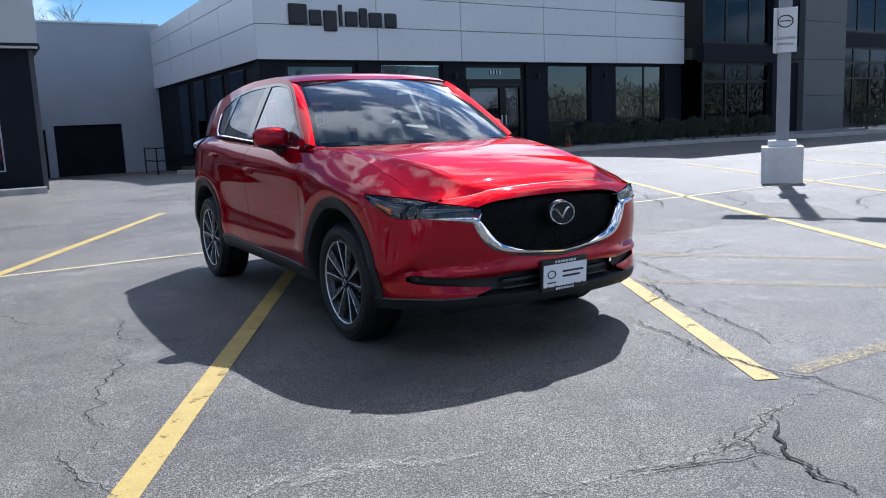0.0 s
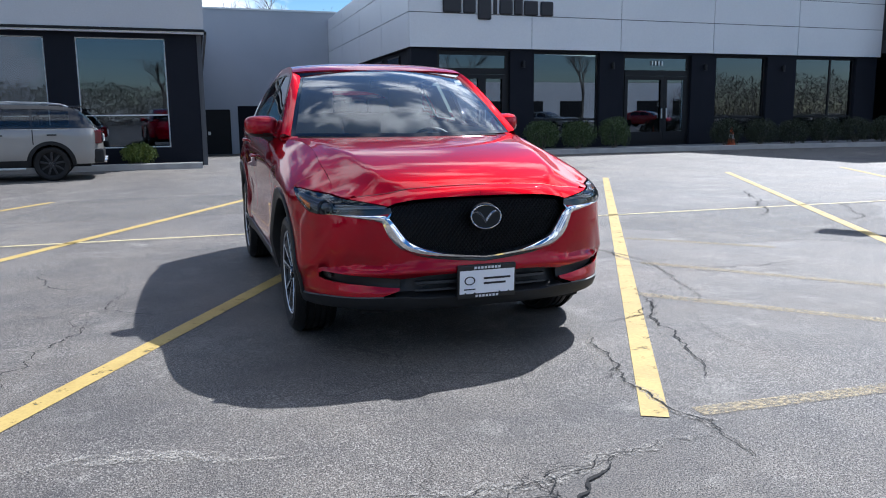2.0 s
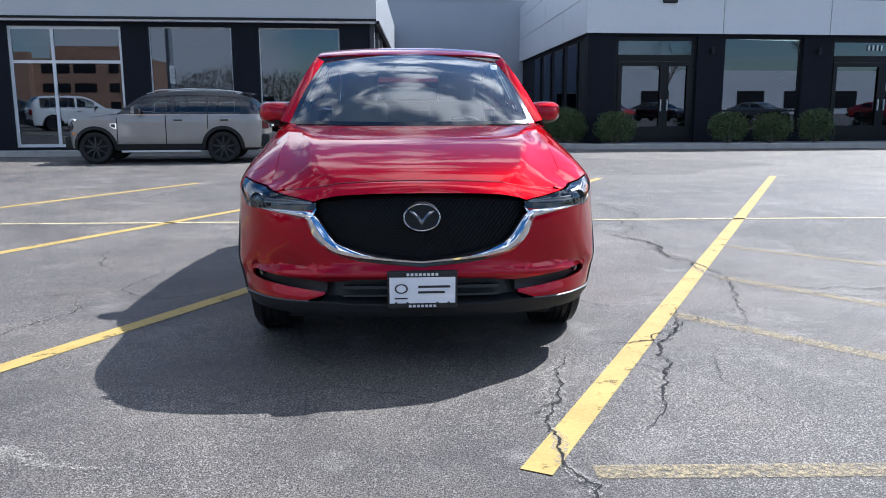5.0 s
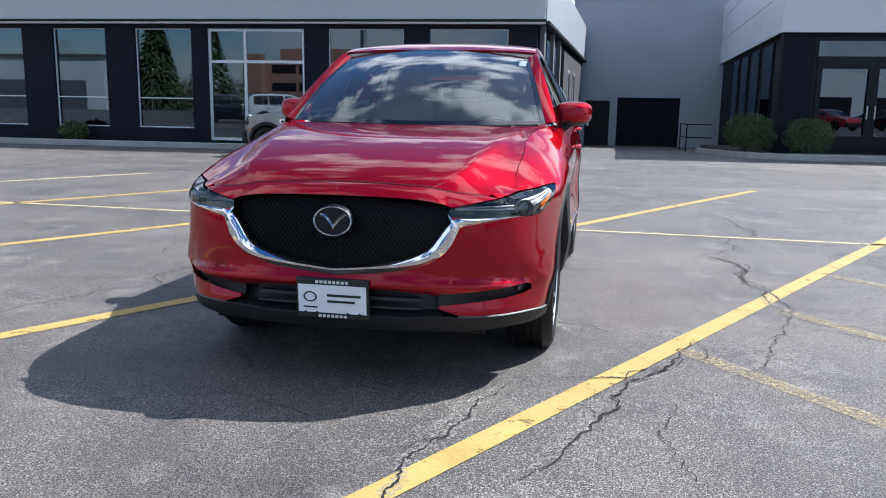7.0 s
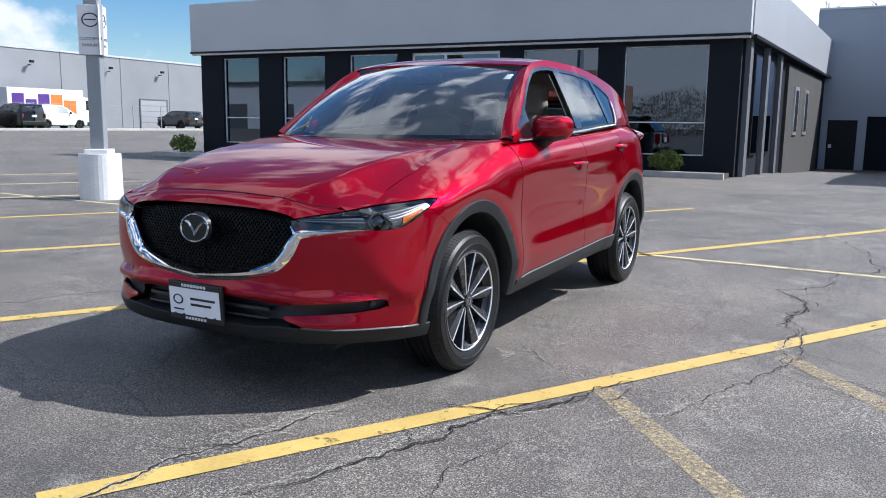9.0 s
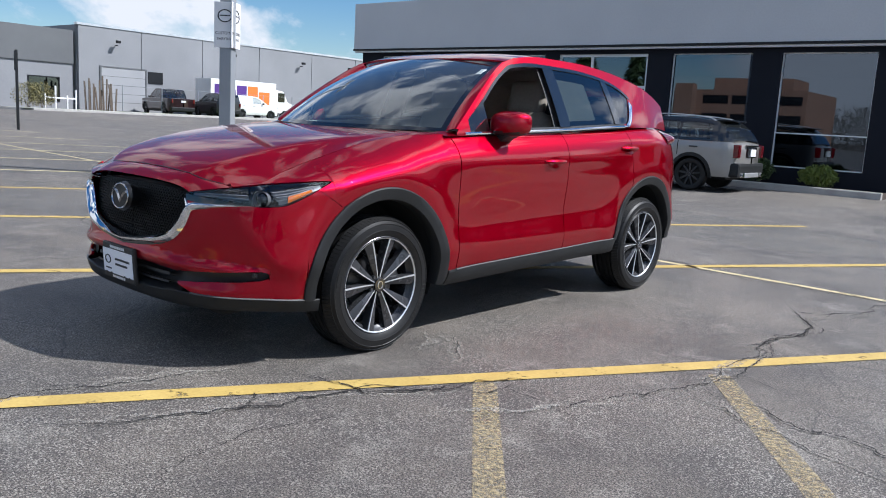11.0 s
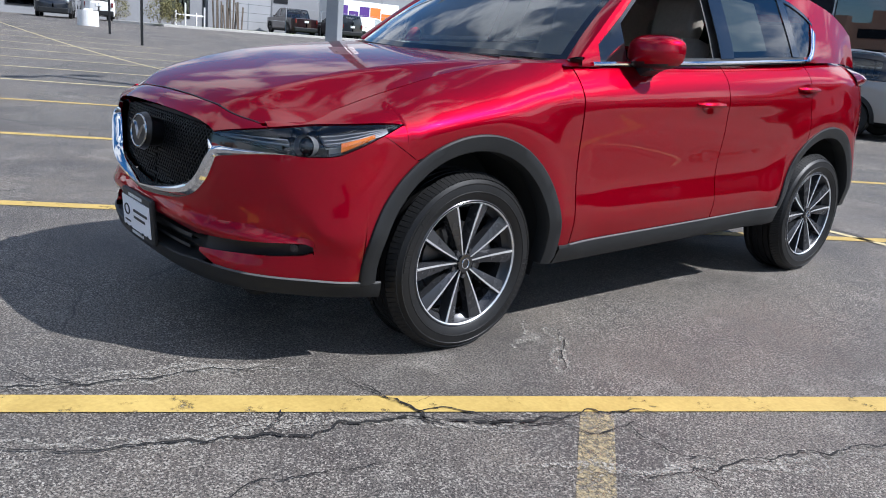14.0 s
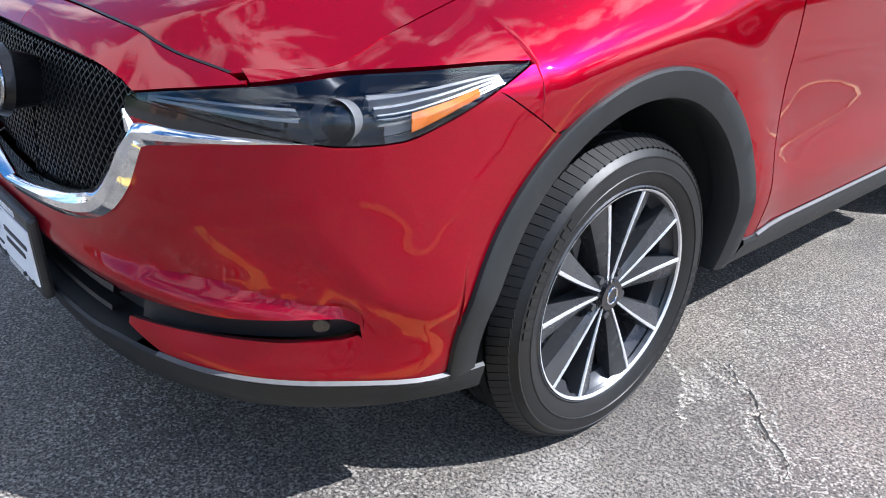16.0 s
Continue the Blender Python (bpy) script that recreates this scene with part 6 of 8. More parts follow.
def wheel(name, x, y, s):
    wh = new(name)
    wh.parent = CAR
    wh.matrix_local = pose(x, y, HUB_Z) @ flip(s)
    tagged(wh, "black tyre on a dark machined ten-spoke alloy rim")
    o = (0, 0, 0)
    h = W_TYRE / 2
    prof = [(-h + 0.01, 0.245), (-h - 0.004, 0.275), (-h - 0.006, 0.305), (-h + 0.006, 0.335), (-h + 0.030, 0.351), (-0.055, R_TYRE)]
    for gx in (-0.05, -0.015, 0.02, 0.055):
        prof += [(gx - 0.005, R_TYRE), (gx - 0.004, R_TYRE - 0.007), (gx + 0.004, R_TYRE - 0.007), (gx + 0.005, R_TYRE)]
    prof += [(0.075, R_TYRE - 0.001), (h - 0.018, 0.350), (h - 0.002, 0.337), (h + 0.005, 0.326), (h + 0.0075, 0.3245), (h + 0.0075, 0.322), (h + 0.006, 0.320), (h + 0.008, 0.308), (h + 0.009, 0.290), (h + 0.0105, 0.2885), (h + 0.0105, 0.2860), (h + 0.0085, 0.2845), (h + 0.006, 0.275), (h - 0.002, 0.253), (h - 0.006, 0.246), (h - 0.02, 0.240)]
    # side walls shrunk to the tyre's rolling radius
    prof = [(px, r if r < 0.246 or r > R_TYRE - 0.008 and abs(px) < 0.076 else 0.245 + (r - 0.245) * 0.857) for px, r in prof]
    tyre = panel("tyre", lathe(prof, 72), M_RUBBER, wh, 1, 0, "worn black rubber tyre with lettering in relief", out=o)
    bm = bmesh.new()
    for k in range(104):
        a = 2 * math.pi * k / 104
        for side_ in (1, -1):
            m = Matrix.Rotation(a, 4, "X") @ pose(side_ * 0.088, 0, R_TYRE - 0.0045) @ Matrix.Rotation(side_ * 0.5, 4, "Y") @ Matrix.Rotation(side_ * 0.15, 4, "Z")
            box(bm, -0.022, 0.022, -0.0092, 0.0092, -0.006, 0.0042, m)
    tagged(part("tread", bm, M_RUBBER, tyre), kind="stuff")
    for r_, a_, n_, w_ in ((0.294, 0.75, 11, 0.015), (0.294, 0.75 + math.pi, 11, 0.015)):
        for i in range(n_):
            m = Matrix.Rotation(a_ + i * 0.078, 4, "X") @ pose(h + 0.0085, 0, r_)
            part("sidewall_bar", boxed(-0.001, 0.0012, -w_ / 2, w_ / 2, -0.011, 0.011, m), M_RUBBER, tyre)
    # rim barrel and outer lip
    prof = [(-0.10, 0.225), (-0.09, 0.238), (0.0, 0.212), (0.07, 0.215), (h - 0.03, 0.232), (h - 0.010, 0.244), (h - 0.004, 0.250), (h - 0.001, 0.246), (h - 0.006, 0.238), (h - 0.016, 0.232)]
    rim = panel("rim", lathe(prof, 64), M_RIMDARK, wh, 1, 0, "dark grey alloy rim", out=o)
    panel("rim_lip", lathe([(h - 0.0060, 0.2360), (h - 0.0030, 0.2375), (h - 0.0010, 0.2405), (h - 0.0008, 0.2418)], 64), M_RIMCUT, rim, 1, 0, "bright machined lip", out=(-1, 0, 0))
    for k in range(5):
        base = 2 * math.pi * k / 5 + math.pi / 2 + 0.05
        for side_ in (1, -1):
            # each pair spreads from the hub; a steep dark flank falls away from a bright machined edge
            a_in, a_out = base + side_ * 0.20, base + side_ * 0.250
            flank, edge_l, edge_r, back = [], [], [], []
            for q in span(0, 1, 8):
                r = 0.036 + (0.2360 - 0.036) * q
                a = a_in + (a_out - a_in) * q
                xw = (h - 0.022) + 0.0185 * q
                t = Vector((0, -math.sin(a), math.cos(a))) * side_
                p = Vector((xw, r * math.cos(a), r * math.sin(a)))
                e = 0.0028 + 0.0022 * q
                wd = 0.010 + 0.036 * q
                edge_l.append([p - t * e + Vector((-0.002, 0, 0)), p - t * e * 0.7 + Vector((0.001, 0, 0)), p + t * e * 0.7 + Vector((0.001, 0, 0)), p + t * e + Vector((-0.002, 0, 0))])
                flank.append([p + t * e * 0.8 + Vector((-0.001, 0, 0)), p + t * (e + wd * 0.5) + Vector((-0.004 - 0.002 * q, 0, 0)), p + t * (e + wd) + Vector((-0.009 - 0.004 * q, 0, 0)), p + t * (e + wd) + Vector((-0.048, 0, 0))])
                back.append([p - t * e * 0.9 + Vector((-0.0015, 0, 0)), p - t * (e + 0.003) + Vector((-0.016, 0, 0)), p - t * (e + 0.004) + Vector((-0.048, 0, 0))])
            panel("spoke", flank, M_RIMDARK, rim, 1, 0, out=(-1, 0, 0))
            panel("spoke_back", back, M_RIMDARK, rim, 1, 0, out=(-1, 0, 0))
            panel("spoke_face", edge_l, M_RIMCUT, rim, 1, 0, "bright machined spoke edge", out=(-1, 0, 0))
    bm = bmesh.new()
    cyl(bm, 0.052, 0.040, 0.04, pose(h - 0.062, 0, 0, 0, 90, 0), 24)
    hub = part("hub", bm, M_RIMDARK, rim)
    bm = bmesh.new()
    cyl(bm, 0.037, 0.034, 0.012, pose(h - 0.024, 0, 0, 0, 90, 0), 24)
    part("hub_cap", bm, M_GLOSSBLACK, rim, "black hub cap with a bright emblem")
    panel("hub_emblem", [[pose(h - 0.011, 0, 0, 0, 90, 0) @ p for p in r] for r in ring_rows(0.019, 0.0022, 1, 0.85, 20, 6)], M_CHROME, rim, 1, 0)
    for k in range(5):
        a = 2 * math.pi * k / 5 + math.pi / 2 + 0.05 + math.pi / 5
        bm = bmesh.new()
        cyl(bm, 0.011, 0.009, 0.02, pose(h - 0.040, 0.052 * math.cos(a), 0.052 * math.sin(a), 0, 90, 0), 6)
        part("wheel_nut", bm, M_RIMDARK, rim)
    bm = bmesh.new()
    cyl(bm, 0.150, 0.150, 0.022, pose(0.0, 0, 0, 0, 90, 0), 40)
    part("brake_disc", bm, M_DISC, wh)
    bm = bmesh.new()
    box(bm, -0.03, 0.05, -0.05, 0.05, 0.10, 0.175, Matrix.Rotation(-1.2, 4, "X"), bevel=0.012)
    part("brake_caliper", bm, M_DISC, wh)


for x, y, s in ((0.758, 0.035, 1), (-0.758, 0.035, -1), (0.758, AXLE_R, 1), (-0.758, AXLE_R, -1)):
    wheel("wheel", x, y, s)

# ---- kerbs and planting beds ----


def kerb(name, pts, h=0.15, w=0.16, label="weathered grey concrete kerb"):
    bm = bmesh.new()
    n = len(pts)
    prev = None
    for i, (x, y) in enumerate(pts):
        a, b = Vector(pts[max(0, i - 1)]), Vector(pts[min(n - 1, i + 1)])
        d = (b - a).normalized()
        nx, ny = -d.y, d.x
        g = ground_z(x, y)
        prof = [(0.02, -0.05), (0.0, 0.0), (0.012, h - 0.02), (0.03, h), (w - 0.02, h), (w, h - 0.02), (w, -0.05)]
        cur = [bm.verts.new((x + nx * o, y + ny * o, g + z)) for o, z in prof]
        if prev:
            for k in range(len(prof) - 1):
                bm.faces.new((prev[k], prev[k + 1], cur[k + 1], cur[k]))
        else:
            bm.faces.new(cur)
        prev = cur
    bm.faces.new(list(reversed(prev)))
    bmesh.ops.recalc_face_normals(bm, faces=bm.faces)
    return tagged(link(name, bm, M_KERB), label, "kerb", kind="structure")


kerb("kerb_west", [(-15.2, 23.3), (-8.0, 23.15), (0.0, 23.05), (3.2, 23.0)])
kerb("kerb_east", [(8.55, 31.0), (8.5, 28.0), (8.6, 26.2), (9.0, 25.2), (9.8, 24.6), (12.0, 24.4), (16.0, 24.2), (20.5, 23.7), (24.0, 23.2), (28.0, 22.4), (31.0, 20.6), (35.5, 19.8), (46.0, 18.6)])


def slab(name, pts, z, material, label, category="ground"):
    bm = bmesh.new()
    top = [bm.verts.new((x, y, z)) for x, y in pts]
    low = [bm.verts.new((x, y, z - 0.25)) for x, y in pts]
    bm.faces.new(top)
    for i in range(len(pts)):
        j = (i + 1) % len(pts)
        bm.faces.new((top[i], low[i], low[j], top[j]))
    bmesh.ops.recalc_face_normals(bm, faces=bm.faces)
    return tagged(link(name, bm, material), label, category, kind="structure")


slab("planting_bed_west", [(-15.1, 23.42), (3.2, 23.12), (3.2, 24.12), (-15.1, 24.12)], 0.11, M_SOIL, "dark mulch strip along the showroom wall")
slab("planting_bed_east", [(8.68, 30.8), (8.66, 28.0), (8.76, 26.25), (9.13, 25.36), (9.86, 24.77), (10.4, 24.72), (10.4, 26.2), (9.9, 26.2), (9.95, 30.8)], 0.09, M_SOIL, "dark mulch bed with clipped yews")
slab("pavement", [(10.42, 24.72), (12.0, 24.57), (16.0, 24.37), (20.5, 23.87), (24.0, 23.37), (28.0, 22.57), (31.1, 20.77), (35.5, 19.98), (46.0, 18.8), (46.0, 26.2), (10.42, 26.2)], 0.10, mat("grey_concrete_walk", (0.15, 0.15, 0.155), (0.21, 0.21, 0.21), rough=0.85, scale=2, fine=40, bump=0.3), "pale concrete walk in front of the dealership")


def shrub(name, x, y, z, rx, ry, h, material, seed, leaves=900, leaf=0.055, label="clipped dark green yew shrub", group="shrubs"):
    """A clipped shrub: short stems under a crown of many small leaves with gaps and an uneven outline."""
    r_ = random.Random(seed)
    t = thing(name, pose(x, y, z), label, "shrub", group)
    bm = bmesh.new()
    for k in range(5):
        a = k * 1.26
        cyl(bm, 0.02, 0.008, h * 0.55, pose(0.06 * math.cos(a), 0.06 * math.sin(a), 0, 25 * math.sin(a), 25 * math.cos(a), 0), 6)
    part("stem", bm, M_BARK, t)
    verts, faces = [], []
    for k in range(leaves):
        u, v = r_.uniform(0, 6.283), r_.uniform(-0.85, 1)
        c = math.sqrt(1 - v * v)
        d = Vector((math.cos(u) * c, math.sin(u) * c, v))
        lump = 1 + 0.22 * noise.noise(d * 2.1 + Vector((seed, 0, 0))) + 0.10 * noise.noise(d * 6 + Vector((0, seed, 0)))
        q = r_.uniform(0.62, 1.03) * lump
        p = Vector((d.x * rx * q, d.y * ry * q, h * 0.5 + d.z * h * 0.5 * q))
        if p.z < 0.02:
            continue
        s = leaf * r_.uniform(0.6, 1.4)
        e = Euler((r_.uniform(0, 6.3), r_.uniform(0, 6.3), r_.uniform(0, 6.3))).to_matrix()
        b = len(verts)
        verts += [p + e @ Vector(o) * s for o in ((-1, 0, 0), (0, -0.45, 0.1), (1, 0, 0), (0, 0.45, 0.1))]
        faces.append((b, b + 1, b + 2, b + 3))
    me = bpy.data.meshes.new("crown")
    me.from_pydata(verts, [], faces)
    me.materials.append(material)
    cr = new("crown", me)
    cr.parent = t
    return t


for k, (x, y, rx, h) in enumerate(((9.28, 27.2, 0.58, 1.1), (9.3, 26.0, 0.56, 1.05), (10.55, 25.4, 0.62, 0.98))):
    shrub("yew_shrub", x, y, 0.09, rx, rx * 0.9, h, M_LEAF, 11 + k, 5200, 0.027)
for k, (x, y, rx, h) in enumerate(((13.46, 24.2, 0.66, 0.98), (14.75, 24.2, 0.66, 0.95), (16.1, 24.2, 0.6, 1.05), (19.9, 23.4, 0.62, 0.95), (21.2, 23.2, 0.66, 0.95), (22.5, 23.1, 0.62, 0.92), (23.8, 23.0, 0.66, 0.98), (25.1, 22.9, 0.66, 0.95), (26.4, 22.8, 0.62, 0.96), (27.7, 22.7, 0.66, 0.95), (29.0, 22.6, 0.66, 0.95), (30.3, 22.5, 0.66, 0.95), (36.5, 22.2, 0.8, 1.1), (38.2, 22.1, 0.8, 1.05), (40.0, 22.0, 0.8, 1.15), (41.5, 21.9, 0.7, 1.0))):
    x, y = 2.7 + (x - 2.7) * 1.045, y + 1.0 if x < 32 else y
    # beyond x 18 the shade is put into the leaf colour
    shrub("yew_shrub", x, y, 0.10, rx * 0.93, rx * 0.82, h * 0.96, M_LEAF if x < 18 else M_LEAFSHADE, 31 + k, 3400, 0.031)
shrub("privet_shrub", 1.75, 23.62, 0.11, 0.42, 0.3, 0.52, M_LEAF2, 71, 1500, 0.04, "bright yellow-green low shrub by the wall")
shrub("privet_shrub", 0.35, 23.7, 0.11, 0.36, 0.28, 0.62, M_LEAF, 72, 1300, 0.04, "dark green low shrub by the wall")
shrub("privet_shrub", -9.6, 23.7, 0.11, 0.42, 0.3, 0.55, M_LEAF, 73, 1200, 0.045, "dark green low shrub by the wall")
shrub("privet_shrub", -14.3, 23.8, 0.11, 0.5, 0.3, 0.62, M_LEAF2, 74, 420, 0.07, "sparse broad-leaved shrub at the wall's end")

# ---- lamp posts with parking signs ----


def lettering(text, size, m, material, parent, name):
    cu = bpy.data.curves.new(name, "FONT")
    cu.body, cu.size, cu.align_x, cu.align_y, cu.extrude = text, size, "CENTER", "CENTER", 0.001
    tmp = bpy.data.objects.new(name, cu)
    scene.collection.objects.link(tmp)
    dg = bpy.context.evaluated_depsgraph_get()
    me = bpy.data.meshes.new_from_object(tmp.evaluated_get(dg))
    bpy.data.objects.remove(tmp)
    me.transform(m)
    me.materials.clear()
    me.materials.append(material)
    ob = new(name, me)
    ob.parent = parent
    return ob


def lamp_post(x, y, turn, square, arm_turn, side_, big=1.0):
    z0 = ground_z(x, y)
    t = thing("lamp_post", pose(x, y, z0, 0, 0, turn), "grey steel car park lamp post on a white concrete base", "lamp post", "lamp posts")
    bm = bmesh.new()
    if square:
        box(bm, -0.32, 0.32, -0.32, 0.32, -0.02, 0.60, bevel=0.02)
        box(bm, -0.22, 0.22, -0.22, 0.22, 0.60, 0.70, bevel=0.02)
    else:
        cyl(bm, 0.31 * big, 0.30 * big, 0.68, None, 32)
        box(bm, -0.17, 0.17, -0.17, 0.17, 0.68, 0.75, bevel=0.015)
    part("base", bm, M_BASE, t, "white painted concrete base")
    part("pole", boxed(-0.10, 0.10, -0.10, 0.10, 0.70, 5.4, bevel=0.015), M_STEEL, t)
    for s in (1, -1):
        m = pose(0, 0, 0, 0, 0, arm_turn - turn)
        arm = part("arm", boxed(min(0, s * 0.5), max(0, s * 0.5), -0.03, 0.03, 5.25, 5.31, m), M_STEEL, t)
        part("lamp_head", boxed(min(s * 0.45, s * 0.95), max(s * 0.45, s * 0.95), -0.17, 0.17, 5.22, 5.34, m, bevel=0.03), M_STEEL, arm)
    # two boards: one faces the lot, one the other way round the corner
    for k, (m, nm) in enumerate(((pose(0, -0.115, 2.48), "sign_board"), (pose(side_ * 0.125, 0, 2.48, 0, 0, 90 * side_), "sign_board"))):
        sb = part(nm, boxed(-0.18 * big, 0.18 * big, -0.012, 0.0, -0.355 * big, 0.355 * big, m, bevel=0.004), M_WHITE, t, "white customer parking sign")
        part("sign_back", boxed(-0.18 * big, 0.18 * big, 0.001, 0.006, -0.355 * big, 0.355 * big, m), M_STEEL, sb)
        mm = m @ pose(0, -0.0135, 0, 90, 0, 0) @ Matrix.Diagonal((big, big, 1, 1))
        lettering("CUSTOMER", 0.062, mm @ pose(0, -0.13, 0), M_INK, sb, "sign_text")
        lettering("PARKING", 0.062, mm @ pose(0, -0.22, 0), M_INK, sb, "sign_text")
        rows = ring_rows(0.098, 0.009, 1.15, 0.95, 28, 6)
        panel("sign_emblem", [[mm @ pose(0, 0.14, 0) @ p for p in r] for r in rows], M_INK, sb, 1, 0, out=(0, 0, 0))
        part("sign_emblem_bar", boxed(-0.085, 0.085, -0.008, 0.008, 0, 0.003, mm @ pose(0, 0.145, 0)), M_INK, sb)
    return t


lamp_post(12.55, 10.6, -56, True, -64, -1)
lamp_post(-4.43, 11.91, 32, False, -64, 1)
lamp_post(-32.2, 17.6, 62, False, -64, 1, 1.45)
for x, y in ((-20.6, 15.4), (-26.4, 16.45)):
    t = thing("bollard_post", pose(x, y, ground_z(x, y)), "thin dark steel sign post in the lot", "post", "thin posts")
    part("post", boxed(-0.035, 0.035, -0.035, 0.035, 0, 2.55, bevel=0.006), M_DARKFRAME, t)
    part("post_sign", boxed(-0.07, 0.07, -0.045, -0.037, 1.9, 2.5), M_DARKFRAME, t)

# traffic cone
t = thing("traffic_cone", pose(20.75, 24.2, 0.10), "orange traffic cone with a white band", "cone")
M_ORANGE = mat("orange_plastic", (0.50, 0.09, 0.02), rough=0.5, scale=8)
bm = bmesh.new()
cyl(bm, 0.14, 0.025, 0.62, pose(0, 0, 0.03), 20)
part("cone", bm, M_ORANGE, t)
part("foot", boxed(-0.18, 0.18, -0.18, 0.18, 0, 0.03, bevel=0.01), M_ORANGE, t)
bm = bmesh.new()
cyl(bm, 0.102, 0.075, 0.14, pose(0, 0, 0.25), 20, cap=False)
part("band", bm, M_WHITE, t)

# handrail by the link wall
t = thing("handrail", pose(8.6, 33.5, ground_z(8.6, 33.5)), "black steel handrail beside the loading door", "railing")
for y in (0, 1.6):
    part("post", boxed(-0.02, 0.02, y - 0.02, y + 0.02, 0, 1.0), M_DARKFRAME, t)
for z in (0.5, 0.98):
    part("rail", boxed(-0.02, 0.9, -0.02, 0.02, z, z + 0.04), M_DARKFRAME, t)
    part("rail", boxed(-0.021, 0.021, 0.021, 1.579, z, z + 0.04), M_DARKFRAME, t)

# ---- east wing: two-storey glazing, dark column, grey panel wall ----
wing = thing("dealership_wing", pose(0, 0, 0), "two-storey glazed wing with dark frames and grey panels", "building")
yw2 = 25.3
window(wing, 29.95, 34.9, yw2, 0.15, 3.35, mull=(31.6, 33.3), rails=(2.5,), frame_mat=M_DARKFRAME, w=0.12, glass_mat=M_SIDEGLASS)
part("spandrel", boxed(29.9, 36.0, yw2 - 0.1, yw2 + 0.25, 3.351, 4.15), M_BLACKWALL, wing)
window(wing, 29.95, 34.9, yw2, 4.151, 9.0, mull=(31.6, 33.3), rails=(6.5,), frame_mat=M_DARKFRAME, w=0.12, glass_mat=M_SIDEGLASS)
part("corner_column", boxed(34.901, 37.0, yw2 - 0.2, yw2 + 0.5, 0.0, 3.35), M_BLACKWALL, wing)
part("corner_column", boxed(34.901, 37.0, yw2 - 0.2, yw2 + 0.5, 4.151, 9.0), M_BLACKWALL, wing)
for j, (a, b) in enumerate(((0.0, 1.75), (1.77, 3.5), (3.52, 5.3), (5.32, 7.1), (7.12, 9.0))):
    part("grey_panel", boxed(37.01, 40.7, yw2 - 0.5, yw2 + 0.3, a, b), M_DARKBAND, wing)
window(wing, 40.75, 49.0, yw2 - 0.3, 0.15, 4.2, mull=(41.9, 43.6, 45.4, 47.2), rails=(2.6, 3.4), frame_mat=M_DARKFRAME, w=0.12, glass_mat=M_SIDEGLASS)
part("spandrel", boxed(40.701, 49.0, yw2 - 0.35, yw2 + 0.2, 4.201, 4.9), M_BLACKWALL, wing)
window(wing, 40.75, 49.0, yw2 - 0.3, 4.901, 9.0, mull=(42.2, 44.0, 46.0, 47.6), frame_mat=M_DARKFRAME, w=0.12, glass_mat=M_SIDEGLASS)
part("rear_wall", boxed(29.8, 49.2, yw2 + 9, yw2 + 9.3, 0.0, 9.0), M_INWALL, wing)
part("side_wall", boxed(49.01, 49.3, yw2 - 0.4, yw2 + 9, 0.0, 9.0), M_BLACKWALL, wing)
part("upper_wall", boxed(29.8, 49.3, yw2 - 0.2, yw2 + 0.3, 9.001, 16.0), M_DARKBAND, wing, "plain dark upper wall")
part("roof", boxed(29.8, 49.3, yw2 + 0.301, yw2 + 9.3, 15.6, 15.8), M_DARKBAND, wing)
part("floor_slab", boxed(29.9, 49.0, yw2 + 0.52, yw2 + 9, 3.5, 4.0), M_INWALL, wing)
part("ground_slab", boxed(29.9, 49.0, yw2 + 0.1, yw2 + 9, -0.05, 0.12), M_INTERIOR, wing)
for k, (a, b) in enumerate(BAYS_A[:-1]):
    x = (b + BAYS_A[k + 1][0]) / 2
    sc = thing("wall_sconce", pose(x, ye, 2.86), "small dark wall lamp on a charcoal pier", "lamp", "wall lamps")
    bm = bmesh.new()
    cyl(bm, 0.06, 0.05, 0.22, pose(0, -0.09, -0.11), 16)
    part("shade", bm, M_DARKFRAME, sc)
    part("bracket", boxed(-0.03, 0.03, -0.05, -0.001, -0.05, 0.05), M_DARKFRAME, sc)
M_TUBE = bpy.data.materials.new("ceiling_light_strip")
M_TUBE.use_nodes = True
M_TUBE.node_tree.nodes["Principled BSDF"].inputs["Emission Color"].default_value = (1.0, 0.9, 0.65, 1)
M_TUBE.node_tree.nodes["Principled BSDF"].inputs["Emission Strength"].default_value = 5.0
for x0 in (12.2, 15.6, 19.4, 23.4):
    t = thing("ceiling_light", pose(x0, 28.2, 3.36), "warm ceiling light strip inside the showroom", "lamp", "ceiling lights")
    part("diffuser", boxed(0, 3.0, -0.09, 0.09, 0.0, 0.035, pose(0, 0, 0, 0, 0, 12)), M_TUBE, t)

# ---- other vehicles ----


M_TINTED = glass("tinted_car_glass", tint=(0.80, 0.88, 0.86), see=0.62, gloss=1.5, dust=0.012)


